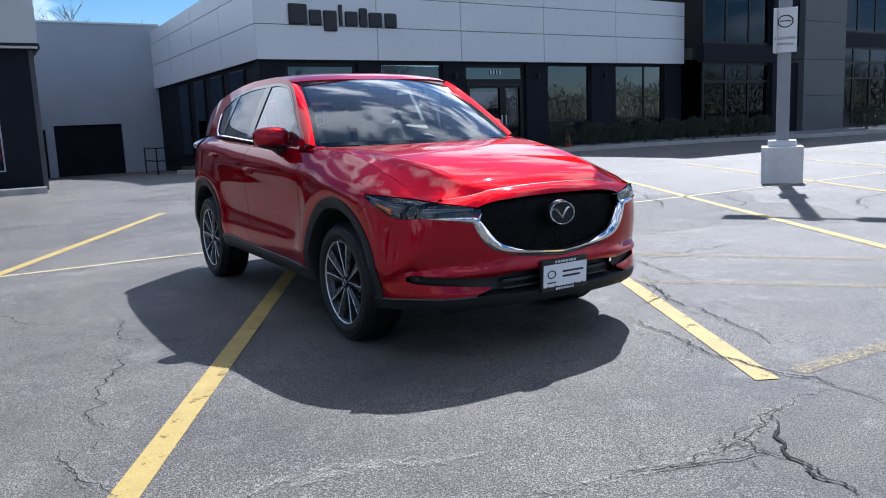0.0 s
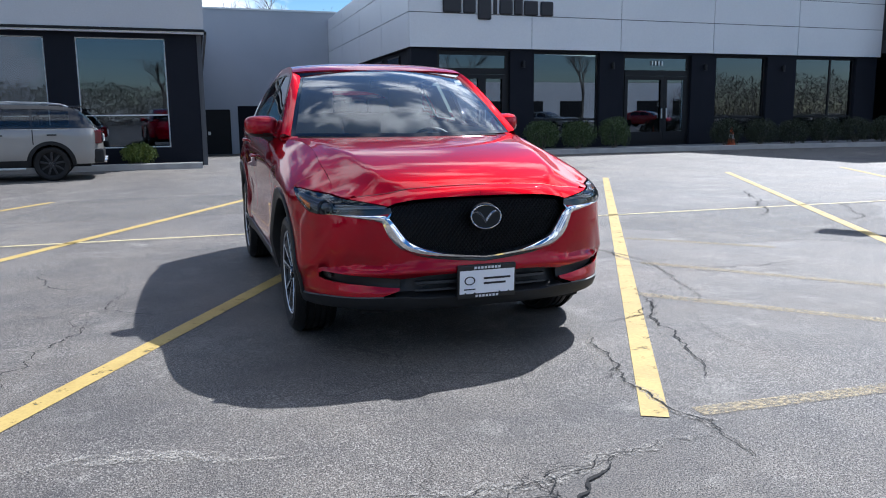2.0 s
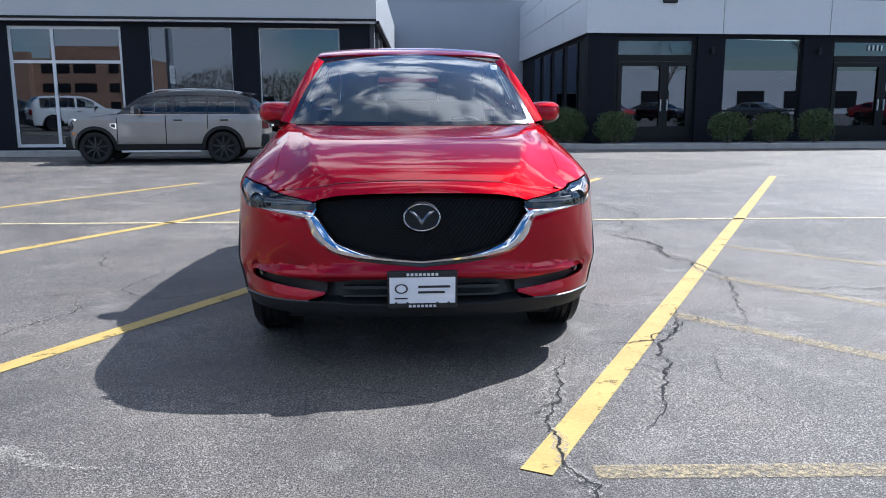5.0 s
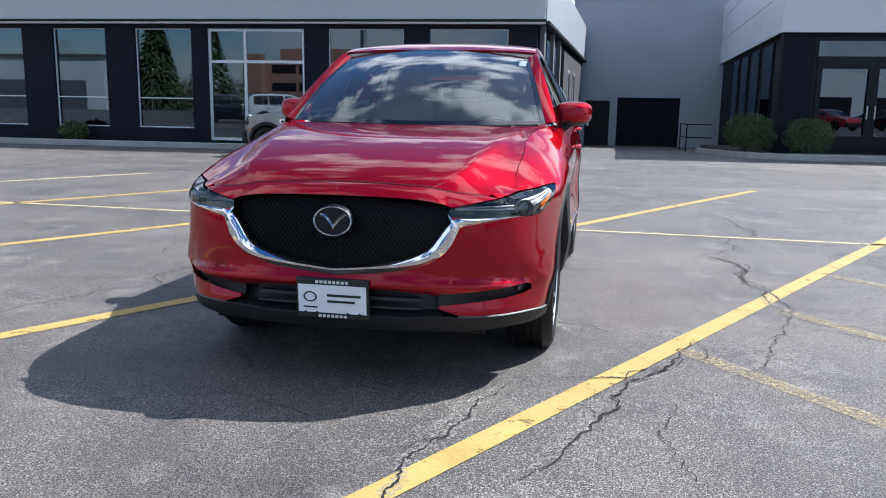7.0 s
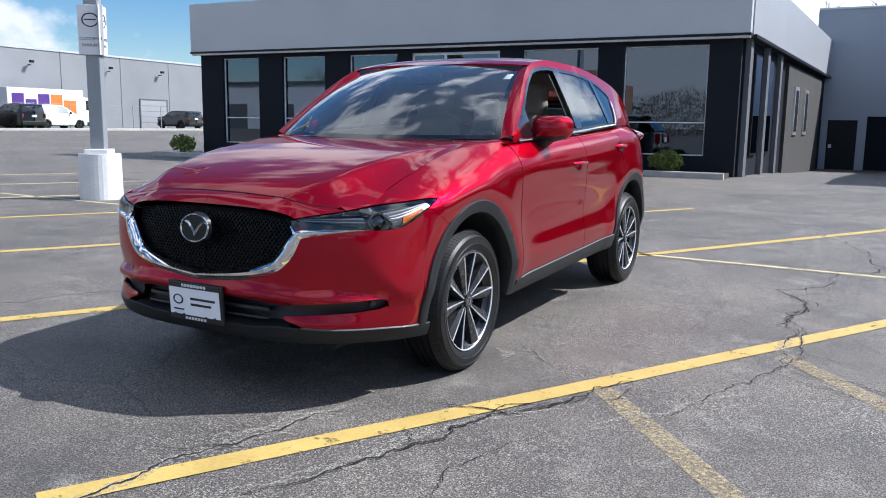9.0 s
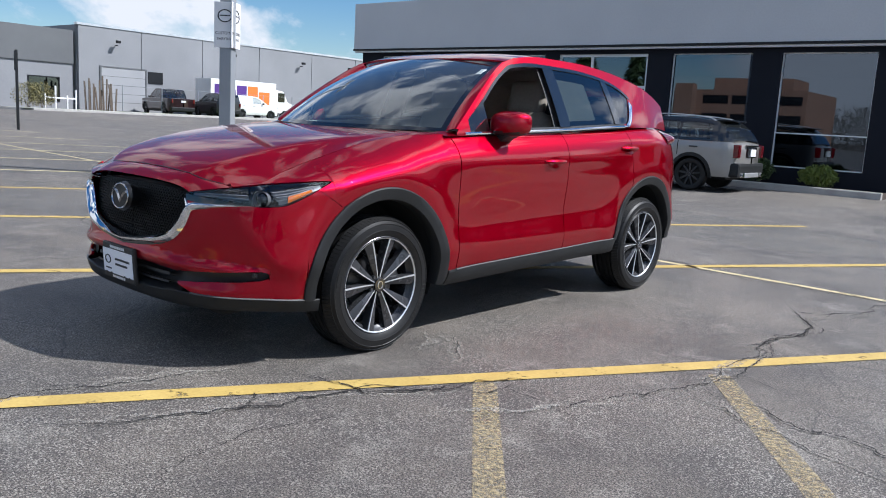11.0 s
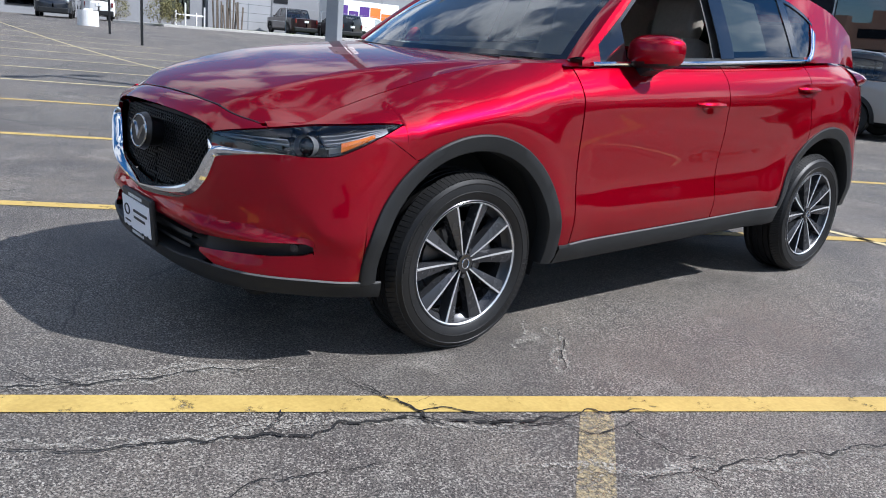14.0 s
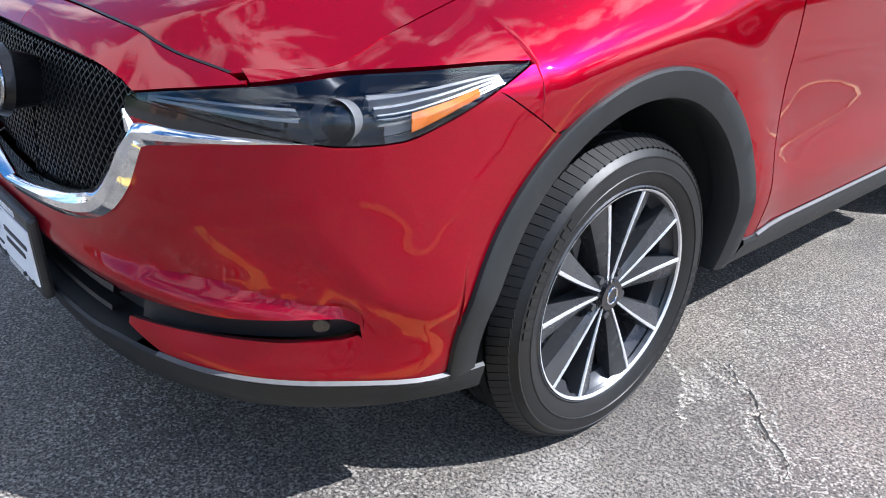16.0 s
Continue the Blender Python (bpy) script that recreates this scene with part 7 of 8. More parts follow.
def vehicle(name, m, label, L, W, H, paint_mat, roof_mat, top, roof, glass_span, wheel_y, wheel_r, belt_z, sill=0.30, clad=True, category="car", group="", details=None):
    """A parked vehicle: body sides with wheel arches, deck, cabin with panes, lamps, wheels. Front at y 0, facing -y."""
    t = thing(name, m, label, category, group)
    deck, rf = spl(top), spl(roof)
    hw = W / 2

    def half(y, z):
        e = min(y, L - y)
        k = max(1e-4, 1 - max(0.0, 1 - e / 0.55) ** 3.0) ** (1 / 3.0)
        return hw * k * (1 - 0.10 * max(0.0, (sill + 0.15 - z)) / 0.3 - 0.05 * max(0.0, (z - belt_z + 0.12) / 0.15) ** 2)

    def low(y):
        z = sill
        for yc in wheel_y:
            d = (wheel_r + 0.05) ** 2 - (y - yc) ** 2
            if d > 0:
                z = max(z, wheel_r + math.sqrt(d))
        return z

    ys_ = sorted({*span(0.0, 0.5, 8), *span(0.5, L - 0.5, 60), *span(L - 0.5, L, 8)})
    for s in (1, -1):
        rows = []
        for y in ys_:
            a, b = low(y), min(deck(y), belt_z)
            row = [Vector((half(y, a + (b - a) * k / 8), y, a + (b - a) * k / 8)) for k in range(9)]
            row.append(Vector((0.0, y, b + 0.035)))
            rows.append(row)
        panel("body_side", rows, paint_mat, t, s, 0, out=(0, L / 2, 0.6))
        if clad:
            for yc in wheel_y:
                rows = []
                for a in span(-0.1, math.pi + 0.1, 24):
                    rows.append([Vector((half(yc + r * math.cos(a), wheel_r + r * math.sin(a)) + o, yc + r * math.cos(a), wheel_r + r * math.sin(a))) for r, o in ((wheel_r + 0.035, -0.05), (wheel_r + 0.04, 0.012), (wheel_r + 0.11, 0.012), (wheel_r + 0.115, -0.01))])
                panel("arch_trim", rows, M_CLAD, t, s, 0, out=(0, yc, wheel_r))
            rows = [[Vector((half(y, sill) - 0.08, y, sill - 0.06)), Vector((half(y, sill) + 0.008, y, sill - 0.05)), Vector((half(y, sill + 0.09) + 0.010, y, sill + 0.09))] for y in span(wheel_y[0] + wheel_r + 0.08, wheel_y[1] - wheel_r - 0.08, 10)]
            panel("sill_strip", rows, M_CLAD, t, s, 0, out=(0, L / 2, 0.5))
    # cabin
    y0, y1 = roof[0][0], roof[-1][0]

    def cab(y, v):
        zb = min(deck(y), belt_z) + 0.01
        zt = max(rf(y), zb + 0.002)
        z = zb + (zt - zb) * v
        q = (z - belt_z) / max(0.01, H - belt_z)
        return Vector((half(y, belt_z) - 0.02 - 0.17 * max(0, q) ** 1.3, y, z))

    mid = (y0 + y1) / 2

    def slope(y):
        """True over the windscreen and the rear pane."""
        return rf(y) < H * 0.955

    def hi_v(y):
        p0, p1 = cab(y, 0.06), cab(y, 1.0)
        return min(0.86, max(0.10, (rf(y) - 0.075 - p0.z) / max(0.02, p1.z - p0.z)))

    edges = sorted({y0, y1, *[e for g in glass_span for e in g]})
    for s in (1, -1):
        for a, b in zip(edges, edges[1:]):
            if b - a < 1e-4:
                continue
            ys2 = span(a, b, max(3, int((b - a) / 0.06)))
            if (a, b) in [tuple(g) for g in glass_span]:
                panel("window_sill", [[cab(y, v) for v in (0.0, 0.06)] for y in ys2], roof_mat, t, s, 0, out=(0, L / 2, 0.9))
                panel("roof_edge", [[cab(y, hi_v(y) + (1 - hi_v(y)) * q) for q in span(0, 1, 3)] for y in ys2], roof_mat, t, s, 0, out=(0, L / 2, 0.9))
                p = panel("side_pane", [[cab(y, v) + Vector((-0.012, 0, 0)) for v in span(0.05, hi_v(y) + 0.01, 5)] for y in ys2], M_TINTED, t, s, 0, out=(0, L / 2, 0.9))
                p.visible_shadow = False
            else:
                panel("pillar", [[cab(y, v) for v in span(0, 1, 6)] for y in ys2], roof_mat, t, s, 0, out=(0, L / 2, 0.9))
    ys2 = span(y0, y1, 44)
    up = [y for y in ys2 if not slope(y)]

    def across(y, lift=0.0):
        return [Vector((q * cab(y, 1).x, y, max(rf(y), belt_z) + lift + 0.025 * (1 - q * q))) for q in span(-1, 1, 8)]

    panel("roof", [across(y) for y in up], roof_mat, t, 1, 0, out=(0, L / 2, 0.9))
    for nm, ys3 in (("windscreen", [y for y in ys2 if slope(y) and y < mid] + up[:1]), ("rear_pane", up[-1:] + [y for y in ys2 if slope(y) and y > mid])):
        if len(ys3) > 1:
            p = panel(nm, [across(y) for y in ys3], M_TINTED, t, 1, 0, out=(0, L / 2, 0.5))
            p.visible_shadow = False
    part("cabin_floor", boxed(-hw + 0.16, hw - 0.16, y0 + 0.4, y1 - 0.2, belt_z + 0.042, belt_z + 0.06), M_DARKWELL, t)
    for ys_seat in (mid - 0.55, mid + 0.35):
        for x in (-0.36, 0.36):
            part("headrest", boxed(x - 0.14, x + 0.14, ys_seat, ys_seat + 0.12, belt_z + 0.061, belt_z + 0.26, bevel=0.04), M_DASH, t)
    part("underside", boxed(-hw * 0.8, hw * 0.8, 0.25, L - 0.25, sill - 0.06, sill + 0.25), M_DARKWELL, t)
    for yc in wheel_y:
        for s in (1, -1):
            w = new("wheel")
            w.parent = t
            w.matrix_local = pose(s * (hw - 0.115), yc, wheel_r) @ flip(s)
            prof = [(-0.1, wheel_r * 0.6), (-0.105, wheel_r * 0.9), (-0.08, wheel_r), (0.075, wheel_r), (0.1, wheel_r * 0.93), (0.105, wheel_r * 0.78), (0.09, wheel_r * 0.68)]
            ty = panel("tyre", lathe(prof, 32), M_RUBBER, w, 1, 0, out=(0, 0, 0))
            bm = bmesh.new()
            cyl(bm, wheel_r * 0.66, wheel_r * 0.66, 0.02, pose(0.03, 0, 0, 0, 90, 0), 24)
            rm = part("rim", bm, M_DARKWELL, w)
            for k in range(9):
                part("spoke", boxed(0.055, 0.088, -0.020, 0.020, 0.05, wheel_r * 0.66, Matrix.Rotation(2 * math.pi * k / 9, 4, "X")), details.get("spoke", M_RIMDARK) if details else M_RIMDARK, rm)
            bm = bmesh.new()
            cyl(bm, 0.05, 0.045, 0.035, pose(0.06, 0, 0, 0, 90, 0), 16)
            part("hub_cap", bm, M_RIMDARK, rm)
    for s in (1, -1):
        bm = bmesh.new()
        y = L - 0.13
        box(bm, half(y, belt_z - 0.2) - 0.10, half(y, belt_z - 0.2) + 0.012, y - 0.02, L - 0.01, belt_z - 0.32, belt_z - 0.04, bevel=0.025)
        if s < 0:
            bmesh.ops.transform(bm, matrix=flip(-1), verts=bm.verts)
            bmesh.ops.reverse_faces(bm, faces=bm.faces)
        part("tail_lamp", bm, M_TAILRED, t, "red tail lamp")
        bm = bmesh.new()
        bmesh.ops.create_uvsphere(bm, u_segments=20, v_segments=10, radius=1.0, matrix=pose(s * (hw - 0.25), 0.16, belt_z - 0.20) @ Matrix.Diagonal((0.12, 0.10, 0.115, 1)))
        part("headlamp", bm, M_REFLECTOR, t, "round clear headlamp", smooth=True)
        bm = bmesh.new()
        box(bm, hw - 0.02, hw + 0.16, y0 + 0.42, y0 + 0.52, belt_z + 0.0, belt_z + 0.13, bevel=0.03)
        if s < 0:
            bmesh.ops.transform(bm, matrix=flip(-1), verts=bm.verts)
            bmesh.ops.reverse_faces(bm, faces=bm.faces)
        part("door_mirror", bm, M_BLACK, t)
        for yh in (y0 + 1.28, y0 + 2.25):
            bm = bmesh.new()
            box(bm, half(yh, belt_z - 0.14) - 0.004, half(yh, belt_z - 0.14) + 0.03, yh - 0.09, yh + 0.09, belt_z - 0.14, belt_z - 0.11, bevel=0.008)
            if s < 0:
                bmesh.ops.transform(bm, matrix=flip(-1), verts=bm.verts)
                bmesh.ops.reverse_faces(bm, faces=bm.faces)
            part("door_handle", bm, M_BLACK if clad else M_CHROME, t)
    part("rear_bumper", boxed(-hw * 0.86, hw * 0.86, L - 0.22, L + 0.02, sill, sill + 0.30, bevel=0.06), M_CLAD, t)
    part("front_bumper", boxed(-hw * 0.80, hw * 0.80, -0.02, 0.22, sill - 0.04, sill + 0.26, bevel=0.06), M_CLAD, t)
    part("rear_plate", boxed(-0.16, 0.16, L + 0.0, L + 0.025, belt_z - 0.28, belt_z - 0.13), M_WHITE, t)
    return t


M_SILVER = mat("silver_grey_paint", (0.27, 0.262, 0.248), (0.31, 0.30, 0.285), rough=0.34, metal=0.35, scale=3, fine=300, bump=0, coat=1.0)
M_ROOFBLACK = mat("black_roof_paint", (0.012, 0.012, 0.014), rough=0.25, metal=0.1, bump=0, coat=1.0)
M_MAROON = mat("dark_red_paint", (0.02, 0.004, 0.005), rough=0.35, metal=0.3, bump=0, coat=1.0)
M_CARWHITE = mat("white_car_paint", (0.70, 0.70, 0.69), rough=0.3, bump=0, coat=1.0, vary=0.03)
M_NAVY = mat("dark_blue_paint", (0.012, 0.015, 0.022), rough=0.3, metal=0.2, bump=0, coat=1.0)

mini = vehicle("hatchback_car", pose(-3.30, 21.22, 0.0, 0, 0, -90), "silver compact hatchback with black roof and cladding", 4.30, 1.82, 1.53, M_SILVER, M_ROOFBLACK,
               [(0, 0.62), (0.06, 0.78), (0.16, 0.88), (0.35, 0.945), (0.7, 0.99), (1.1, 1.04), (1.6, 1.06), (4.1, 1.06), (4.3, 0.9)], [(1.12, 1.05), (1.40, 1.27), (1.66, 1.44), (1.9, 1.50), (2.5, 1.53), (3.3, 1.515), (3.72, 1.475), (3.95, 1.32), (4.16, 1.07)],
               ((1.42, 2.24), (2.33, 2.98), (3.03, 3.70)), (0.66, 3.33), 0.345, 1.05, sill=0.33, details={"spoke": M_BLACK})
for s in (1, -1):
    for y, z0, z1 in ((1.13, 0.44, 0.98), (2.14, 0.40, 1.03), (3.02, 0.74, 1.03)):
        rows = [[Vector((s * (0.9125 - 0.05 * max(0.0, (z0 + (z1 - z0) * k / 8 - 0.93) / 0.15) ** 2), y + o, z0 + (z1 - z0) * k / 8)) for o in (-0.009, 0.009)] for k in range(9)]
        panel("shut_line", rows, M_DARKWELL, mini, 1, 0, out=(0, 2, 0.7))
    rows = [[Vector((s * 0.915, y, z)) + Vector((s * 0.012 * math.cos(a), 0, 0.022 * math.sin(a))) for a in span(0, 2 * math.pi, 8)] for y in span(1.2, 2.85, 6) for z in (0.262,)]
    panel("sill_bar", rows, M_ALU, mini, 1, 0, "silver side sill bar", out=(s * 0.9, 2.0, 0.26))
    bm = bmesh.new()
    bmesh.ops.create_uvsphere(bm, u_segments=24, v_segments=10, radius=1.0, matrix=pose(s * 0.70, 0.175, 0.80, 0, 0, s * 24) @ Matrix.Diagonal((0.15, 0.085, 0.135, 1)))
    part("headlamp_ring", bm, M_GLOSSBLACK, mini, "black headlamp surround", smooth=True)
    rows = [[Vector((s * 0.913, y, z)) for z in (z0, z1)] for y, z0, z1 in ((0.98, 0.80, 0.86), (1.03, 0.76, 0.865), (1.10, 0.74, 0.865), (1.12, 0.74, 0.86))]
    panel("side_vent_frame", rows, M_CHROME, mini, 1, 0, "chrome framed side vent", out=(0, 1, 0.8))
    rows = [[Vector((s * 0.917, y, z)) for z in (z0, z1)] for y, z0, z1 in ((1.01, 0.80, 0.84), (1.04, 0.785, 0.845), (1.09, 0.765, 0.845))]
    panel("side_vent", rows, M_GLOSSBLACK, mini, 1, 0, out=(0, 1, 0.8))
    part("side_marker", boxed(s * 0.90 - 0.02, s * 0.90 + 0.02, 0.20, 0.27, 0.62, 0.66, bevel=0.006), M_AMBER, mini, "orange side marker")
for s in (1, -1):
    rows = [[Vector((s * 0.60 + 0.012 * math.cos(a), y, z + 0.012 * math.sin(a))) for a in span(0, 2 * math.pi, 8)] for y, z in ((1.72, 1.48), (1.95, 1.56), (2.6, 1.59), (3.2, 1.575), (3.55, 1.54), (3.7, 1.48))]
    panel("roof_bar", rows, M_ALU, mini, 1, 0, "silver roof rail", out=(s * 0.6, 2.8, 1.5))
    rows = [[Vector((s * (0.905 - 0.05), y, 1.035 + o)) + Vector((s * 0.03, 0, 0)) for o in (-0.012, 0.0, 0.012)] for y in span(1.3, 3.75, 12)]
    panel("belt_chrome", rows, M_CHROME, mini, 1, 0, out=(0, 2.8, 1.0))
bm = bmesh.new()
box(bm, -0.58, 0.58, 3.62, 3.92, 1.475, 1.51, bevel=0.014)
part("roof_spoiler", bm, M_ROOFBLACK, mini)
part("skid_bar", boxed(-0.42, 0.42, 4.28, 4.345, 0.33, 0.43, bevel=0.02), M_ALU, mini, "silver skid bar under the rear bumper")
part("plate_recess", boxed(-0.30, 0.30, 4.235, 4.296, 0.74, 0.97, bevel=0.03), M_GLOSSBLACK, mini)
part("hatch_grip", boxed(-0.34, 0.34, 4.25, 4.318, 0.975, 1.005, bevel=0.01), M_GLOSSBLACK, mini)
for s in (1, -1):
    bm = bmesh.new()
    cyl(bm, 0.045, 0.045, 0.10, pose(s * 0.58, 4.26, 0.38, -90, 0, 0), 20)
    part("exhaust_tip", bm, M_CHROME, mini)

SUV_TOP = [(0, 0.75), (0.15, 0.95), (0.5, 1.05), (1.3, 1.12), (4.6, 1.14), (4.8, 1.0)]
SUV_ROOF = [(1.25, 1.13), (1.9, 1.55), (2.3, 1.70), (3.2, 1.74), (4.2, 1.70), (4.6, 1.45), (4.75, 1.15)]
vehicle("parked_suv", pose(-43.2, 19.4, 0.45, 0, 0, 70), "dark blue SUV parked at the edge of the lot", 4.8, 1.95, 1.76, M_NAVY, M_NAVY, SUV_TOP, SUV_ROOF, ((1.8, 2.6), (2.7, 3.5), (3.55, 4.3)), (0.9, 3.75), 0.36, 1.12, group="parked cars")
vehicle("parked_suv", pose(-50.3, 24.0, 0.45, 0, 0, -105), "white SUV with dark windows parked by the verge", 4.8, 1.95, 1.76, M_CARWHITE, M_CARWHITE, SUV_TOP, SUV_ROOF, ((1.8, 2.6), (2.7, 3.5), (3.55, 4.3)), (0.9, 3.75), 0.36, 1.12, group="parked cars")
PK_ROOF = [(1.6, 1.18), (2.2, 1.62), (2.6, 1.86), (3.4, 1.88), (3.75, 1.80), (3.95, 1.20)]
PK_TOP = [(0, 0.85), (0.15, 1.05), (0.5, 1.12), (1.7, 1.18), (5.5, 1.20), (5.7, 1.15)]
vehicle("pickup_truck", pose(-50.3, 37.9, 0.45, 0, 0, -100), "dark red pickup truck parked by the warehouse", 5.7, 2.05, 1.9, M_MAROON, M_MAROON, PK_TOP, PK_ROOF, ((2.1, 2.8), (2.9, 3.6)), (1.0, 4.6), 0.40, 1.2, group="parked cars")
vehicle("parked_suv", pose(-46.9, 40.1, 0.45, 0, 0, -100), "dark grey SUV parked beside a delivery truck", 4.6, 1.9, 1.7, M_NAVY, M_NAVY, SUV_TOP, SUV_ROOF, ((1.8, 2.6), (2.7, 3.5), (3.55, 4.3)), (0.9, 3.65), 0.35, 1.12, group="parked cars")
vehicle("parked_suv", pose(-45.4, 45.5, 0.45, 0, 0, 180), "white small van parked beside a delivery truck", 4.6, 1.9, 1.76, M_CARWHITE, M_CARWHITE, SUV_TOP, SUV_ROOF, ((1.8, 2.6),), (0.9, 3.65), 0.34, 1.12, group="parked cars", clad=False)
vehicle("parked_suv", pose(-50.2, 58.5, 0.45, 0, 0, -100), "dark car parked before a warehouse door", 4.7, 1.9, 1.6, M_NAVY, M_NAVY, SUV_TOP, [(1.25, 1.13), (1.9, 1.5), (2.3, 1.6), (3.2, 1.62), (4.2, 1.58), (4.6, 1.4), (4.75, 1.15)], ((1.8, 2.6), (2.7, 3.5)), (0.9, 3.75), 0.36, 1.12, group="parked cars")
vehicle("parked_suv", pose(-9.0, 1.6, 0, 0, 0, 60), "white SUV parked on the open side of the lot", 4.8, 1.95, 1.76, M_CARWHITE, M_CARWHITE, SUV_TOP, SUV_ROOF, ((1.8, 2.6), (2.7, 3.5), (3.55, 4.3)), (0.9, 3.75), 0.36, 1.12, group="parked cars")
vehicle("parked_suv", pose(-14.0, -3.0, 0, 0, 0, 60), "dark blue SUV parked on the open side of the lot", 4.8, 1.95, 1.76, M_NAVY, M_NAVY, SUV_TOP, SUV_ROOF, ((1.8, 2.6), (2.7, 3.5), (3.55, 4.3)), (0.9, 3.75), 0.36, 1.12, group="parked cars")
M_CARRED = mat("bright_red_paint", (0.42, 0.012, 0.016), rough=0.3, metal=0.1, bump=0, coat=1.0, vary=0.05)
SALOON_ROOF = [(1.2, 1.02), (1.9, 1.36), (2.4, 1.45), (3.0, 1.44), (3.8, 1.22), (4.3, 1.02)]
SALOON_TOP = [(0, 0.62), (0.15, 0.80), (0.5, 0.92), (1.3, 1.0), (4.4, 1.02), (4.7, 0.85)]
for x, m_, lb in ((24.0, M_CARRED, "red saloon car in the row opposite the showroom"), (28.2, M_NAVY, "dark blue saloon car in the row opposite the showroom"), (36.5, M_SILVER, "silver saloon car in the row opposite the showroom"), (47.0, M_CARRED, "red saloon car in the row opposite the showroom")):
    vehicle("saloon_car", pose(x, -9.0, 0, 0, 0, 150), lb, 4.7, 1.85, 1.47, m_, m_, SALOON_TOP, SALOON_ROOF, ((1.75, 2.55), (2.65, 3.45)), (0.85, 3.65), 0.33, 1.01, clad=False, group="parked cars")
vehicle("showroom_car", pose(24.5, 29.2, 0.10, 0, 0, -90), "dark car on show behind the glass", 4.6, 1.85, 1.45, M_NAVY, M_NAVY, SUV_TOP, [(1.25, 1.13), (2.0, 1.40), (2.5, 1.46), (3.2, 1.45), (4.2, 1.25), (4.6, 1.13)], ((1.8, 2.6), (2.7, 3.5)), (0.9, 3.7), 0.34, 1.10, group="parked cars")

# delivery truck: white box body, cab at its front end
t = thing("delivery_truck", pose(-48.4, 41.0, 0.45), "white box delivery truck with purple and orange blocks", "truck")
M_PURPLE, M_FXO = mat("purple_vinyl", (0.07, 0.02, 0.18), rough=0.5, bump=0), mat("orange_vinyl", (0.80, 0.16, 0.02), rough=0.5, bump=0)
part("cargo_box", boxed(-1.05, 1.05, 0, 6.4, 0.62, 2.95, bevel=0.06), M_CARWHITE, t)
bm = bmesh.new()
prof = [(6.42, 0.5), (8.35, 0.5), (8.5, 0.75), (8.45, 1.25), (7.75, 1.45), (7.25, 2.35), (6.42, 2.45)]
a = [bm.verts.new((-0.98, y, z)) for y, z in prof]
b = [bm.verts.new((0.98, y, z)) for y, z in prof]
bm.faces.new(a)
bm.faces.new(list(reversed(b)))
for i in range(len(prof)):
    j = (i + 1) % len(prof)
    bm.faces.new((a[j], a[i], b[i], b[j]))
bmesh.ops.recalc_face_normals(bm, faces=bm.faces)
bmesh.ops.bevel(bm, geom=bm.edges[:], offset=0.06, segments=2, affect="EDGES")
part("cab", bm, M_CARWHITE, t)
part("cab_window", boxed(0.981, 0.995, 6.65, 7.35, 1.45, 2.2), M_PRIVACY, t)
for y0_, w_, h_, m_ in ((0.35, 0.95, 1.45, M_PURPLE), (1.42, 0.9, 1.05, M_PURPLE), (2.44, 0.95, 1.45, M_PURPLE), (3.5, 1.0, 1.45, M_FXO), (4.6, 1.1, 1.05, M_FXO)):
    part("logo_block", boxed(1.051, 1.062, y0_, y0_ + w_, 1.1, 1.1 + h_), m_, t)
for y in (1.3, 7.4):
    for s in (1, -1):
        bm = bmesh.new()
        cyl(bm, 0.38, 0.38, 0.25, pose(s * 0.86 - 0.125, y, 0.38, 0, 90, 0), 24)
        part("wheel", bm, M_RUBBER, t)

# ---- far warehouse, verge, fence ----
wh = thing("warehouse", pose(0, 0, 0), "long white-painted warehouse with roll-up doors", "building")
XW = -51.0
cuts = [32.4, 37.3, 42.7, 48.4, 54.4, 60.0, 66.0]
for a, b in zip(cuts, cuts[1:]):
    part("wall_bay", boxed(XW - 0.3, XW, a + 0.03, b - 0.03, 0.2, 6.5), M_WAREHOUSE, wh)
    part("wall_joint", boxed(XW - 0.28, XW - 0.04, b - 0.029, b + 0.029, 0.2, 6.45), M_JOINT, wh)
part("coping", boxed(XW - 0.4, XW + 0.06, 32.3, 66.0, 6.5, 6.66), M_ALU, wh)
part("end_wall", boxed(XW - 20, XW - 0.31, 32.4, 32.7, 0.2, 6.5), M_WAREHOUSE, wh)
part("roof", boxed(XW - 20, XW - 0.31, 32.71, 66, 6.2, 6.4), M_DARKBAND, wh)
for y0_, y1_, z1_ in ((34.1, 37.6, 3.65), (56.5, 59.6, 3.0)):
    rd = part("roll_up_door", boxed(XW + 0.003, XW + 0.05, y0_, y1_, 0.5, z1_), mat("pale_door_paint", (0.27, 0.275, 0.285), (0.31, 0.315, 0.325), rough=0.6, scale=0.8, bump=0.05), wh, "pale grey sectional door")
    for k in range(1, 5):
        z = 0.5 + (z1_ - 0.5) * k / 5
        part("door_joint", boxed(XW + 0.051, XW + 0.056, y0_, y1_, z - 0.015, z + 0.015), M_JOINT, rd)
    part("door_surround", boxed(XW + 0.003, XW + 0.08, y0_ - 0.12, y0_ - 0.003, 0.5, z1_ + 0.1), M_DARKBAND, rd)
    part("door_surround", boxed(XW + 0.003, XW + 0.08, y1_ + 0.003, y1_ + 0.12, 0.5, z1_ + 0.1), M_DARKBAND, rd)
    part("door_head", boxed(XW + 0.003, XW + 0.08, y0_, y1_, z1_ + 0.003, z1_ + 0.1), M_DARKBAND, rd)
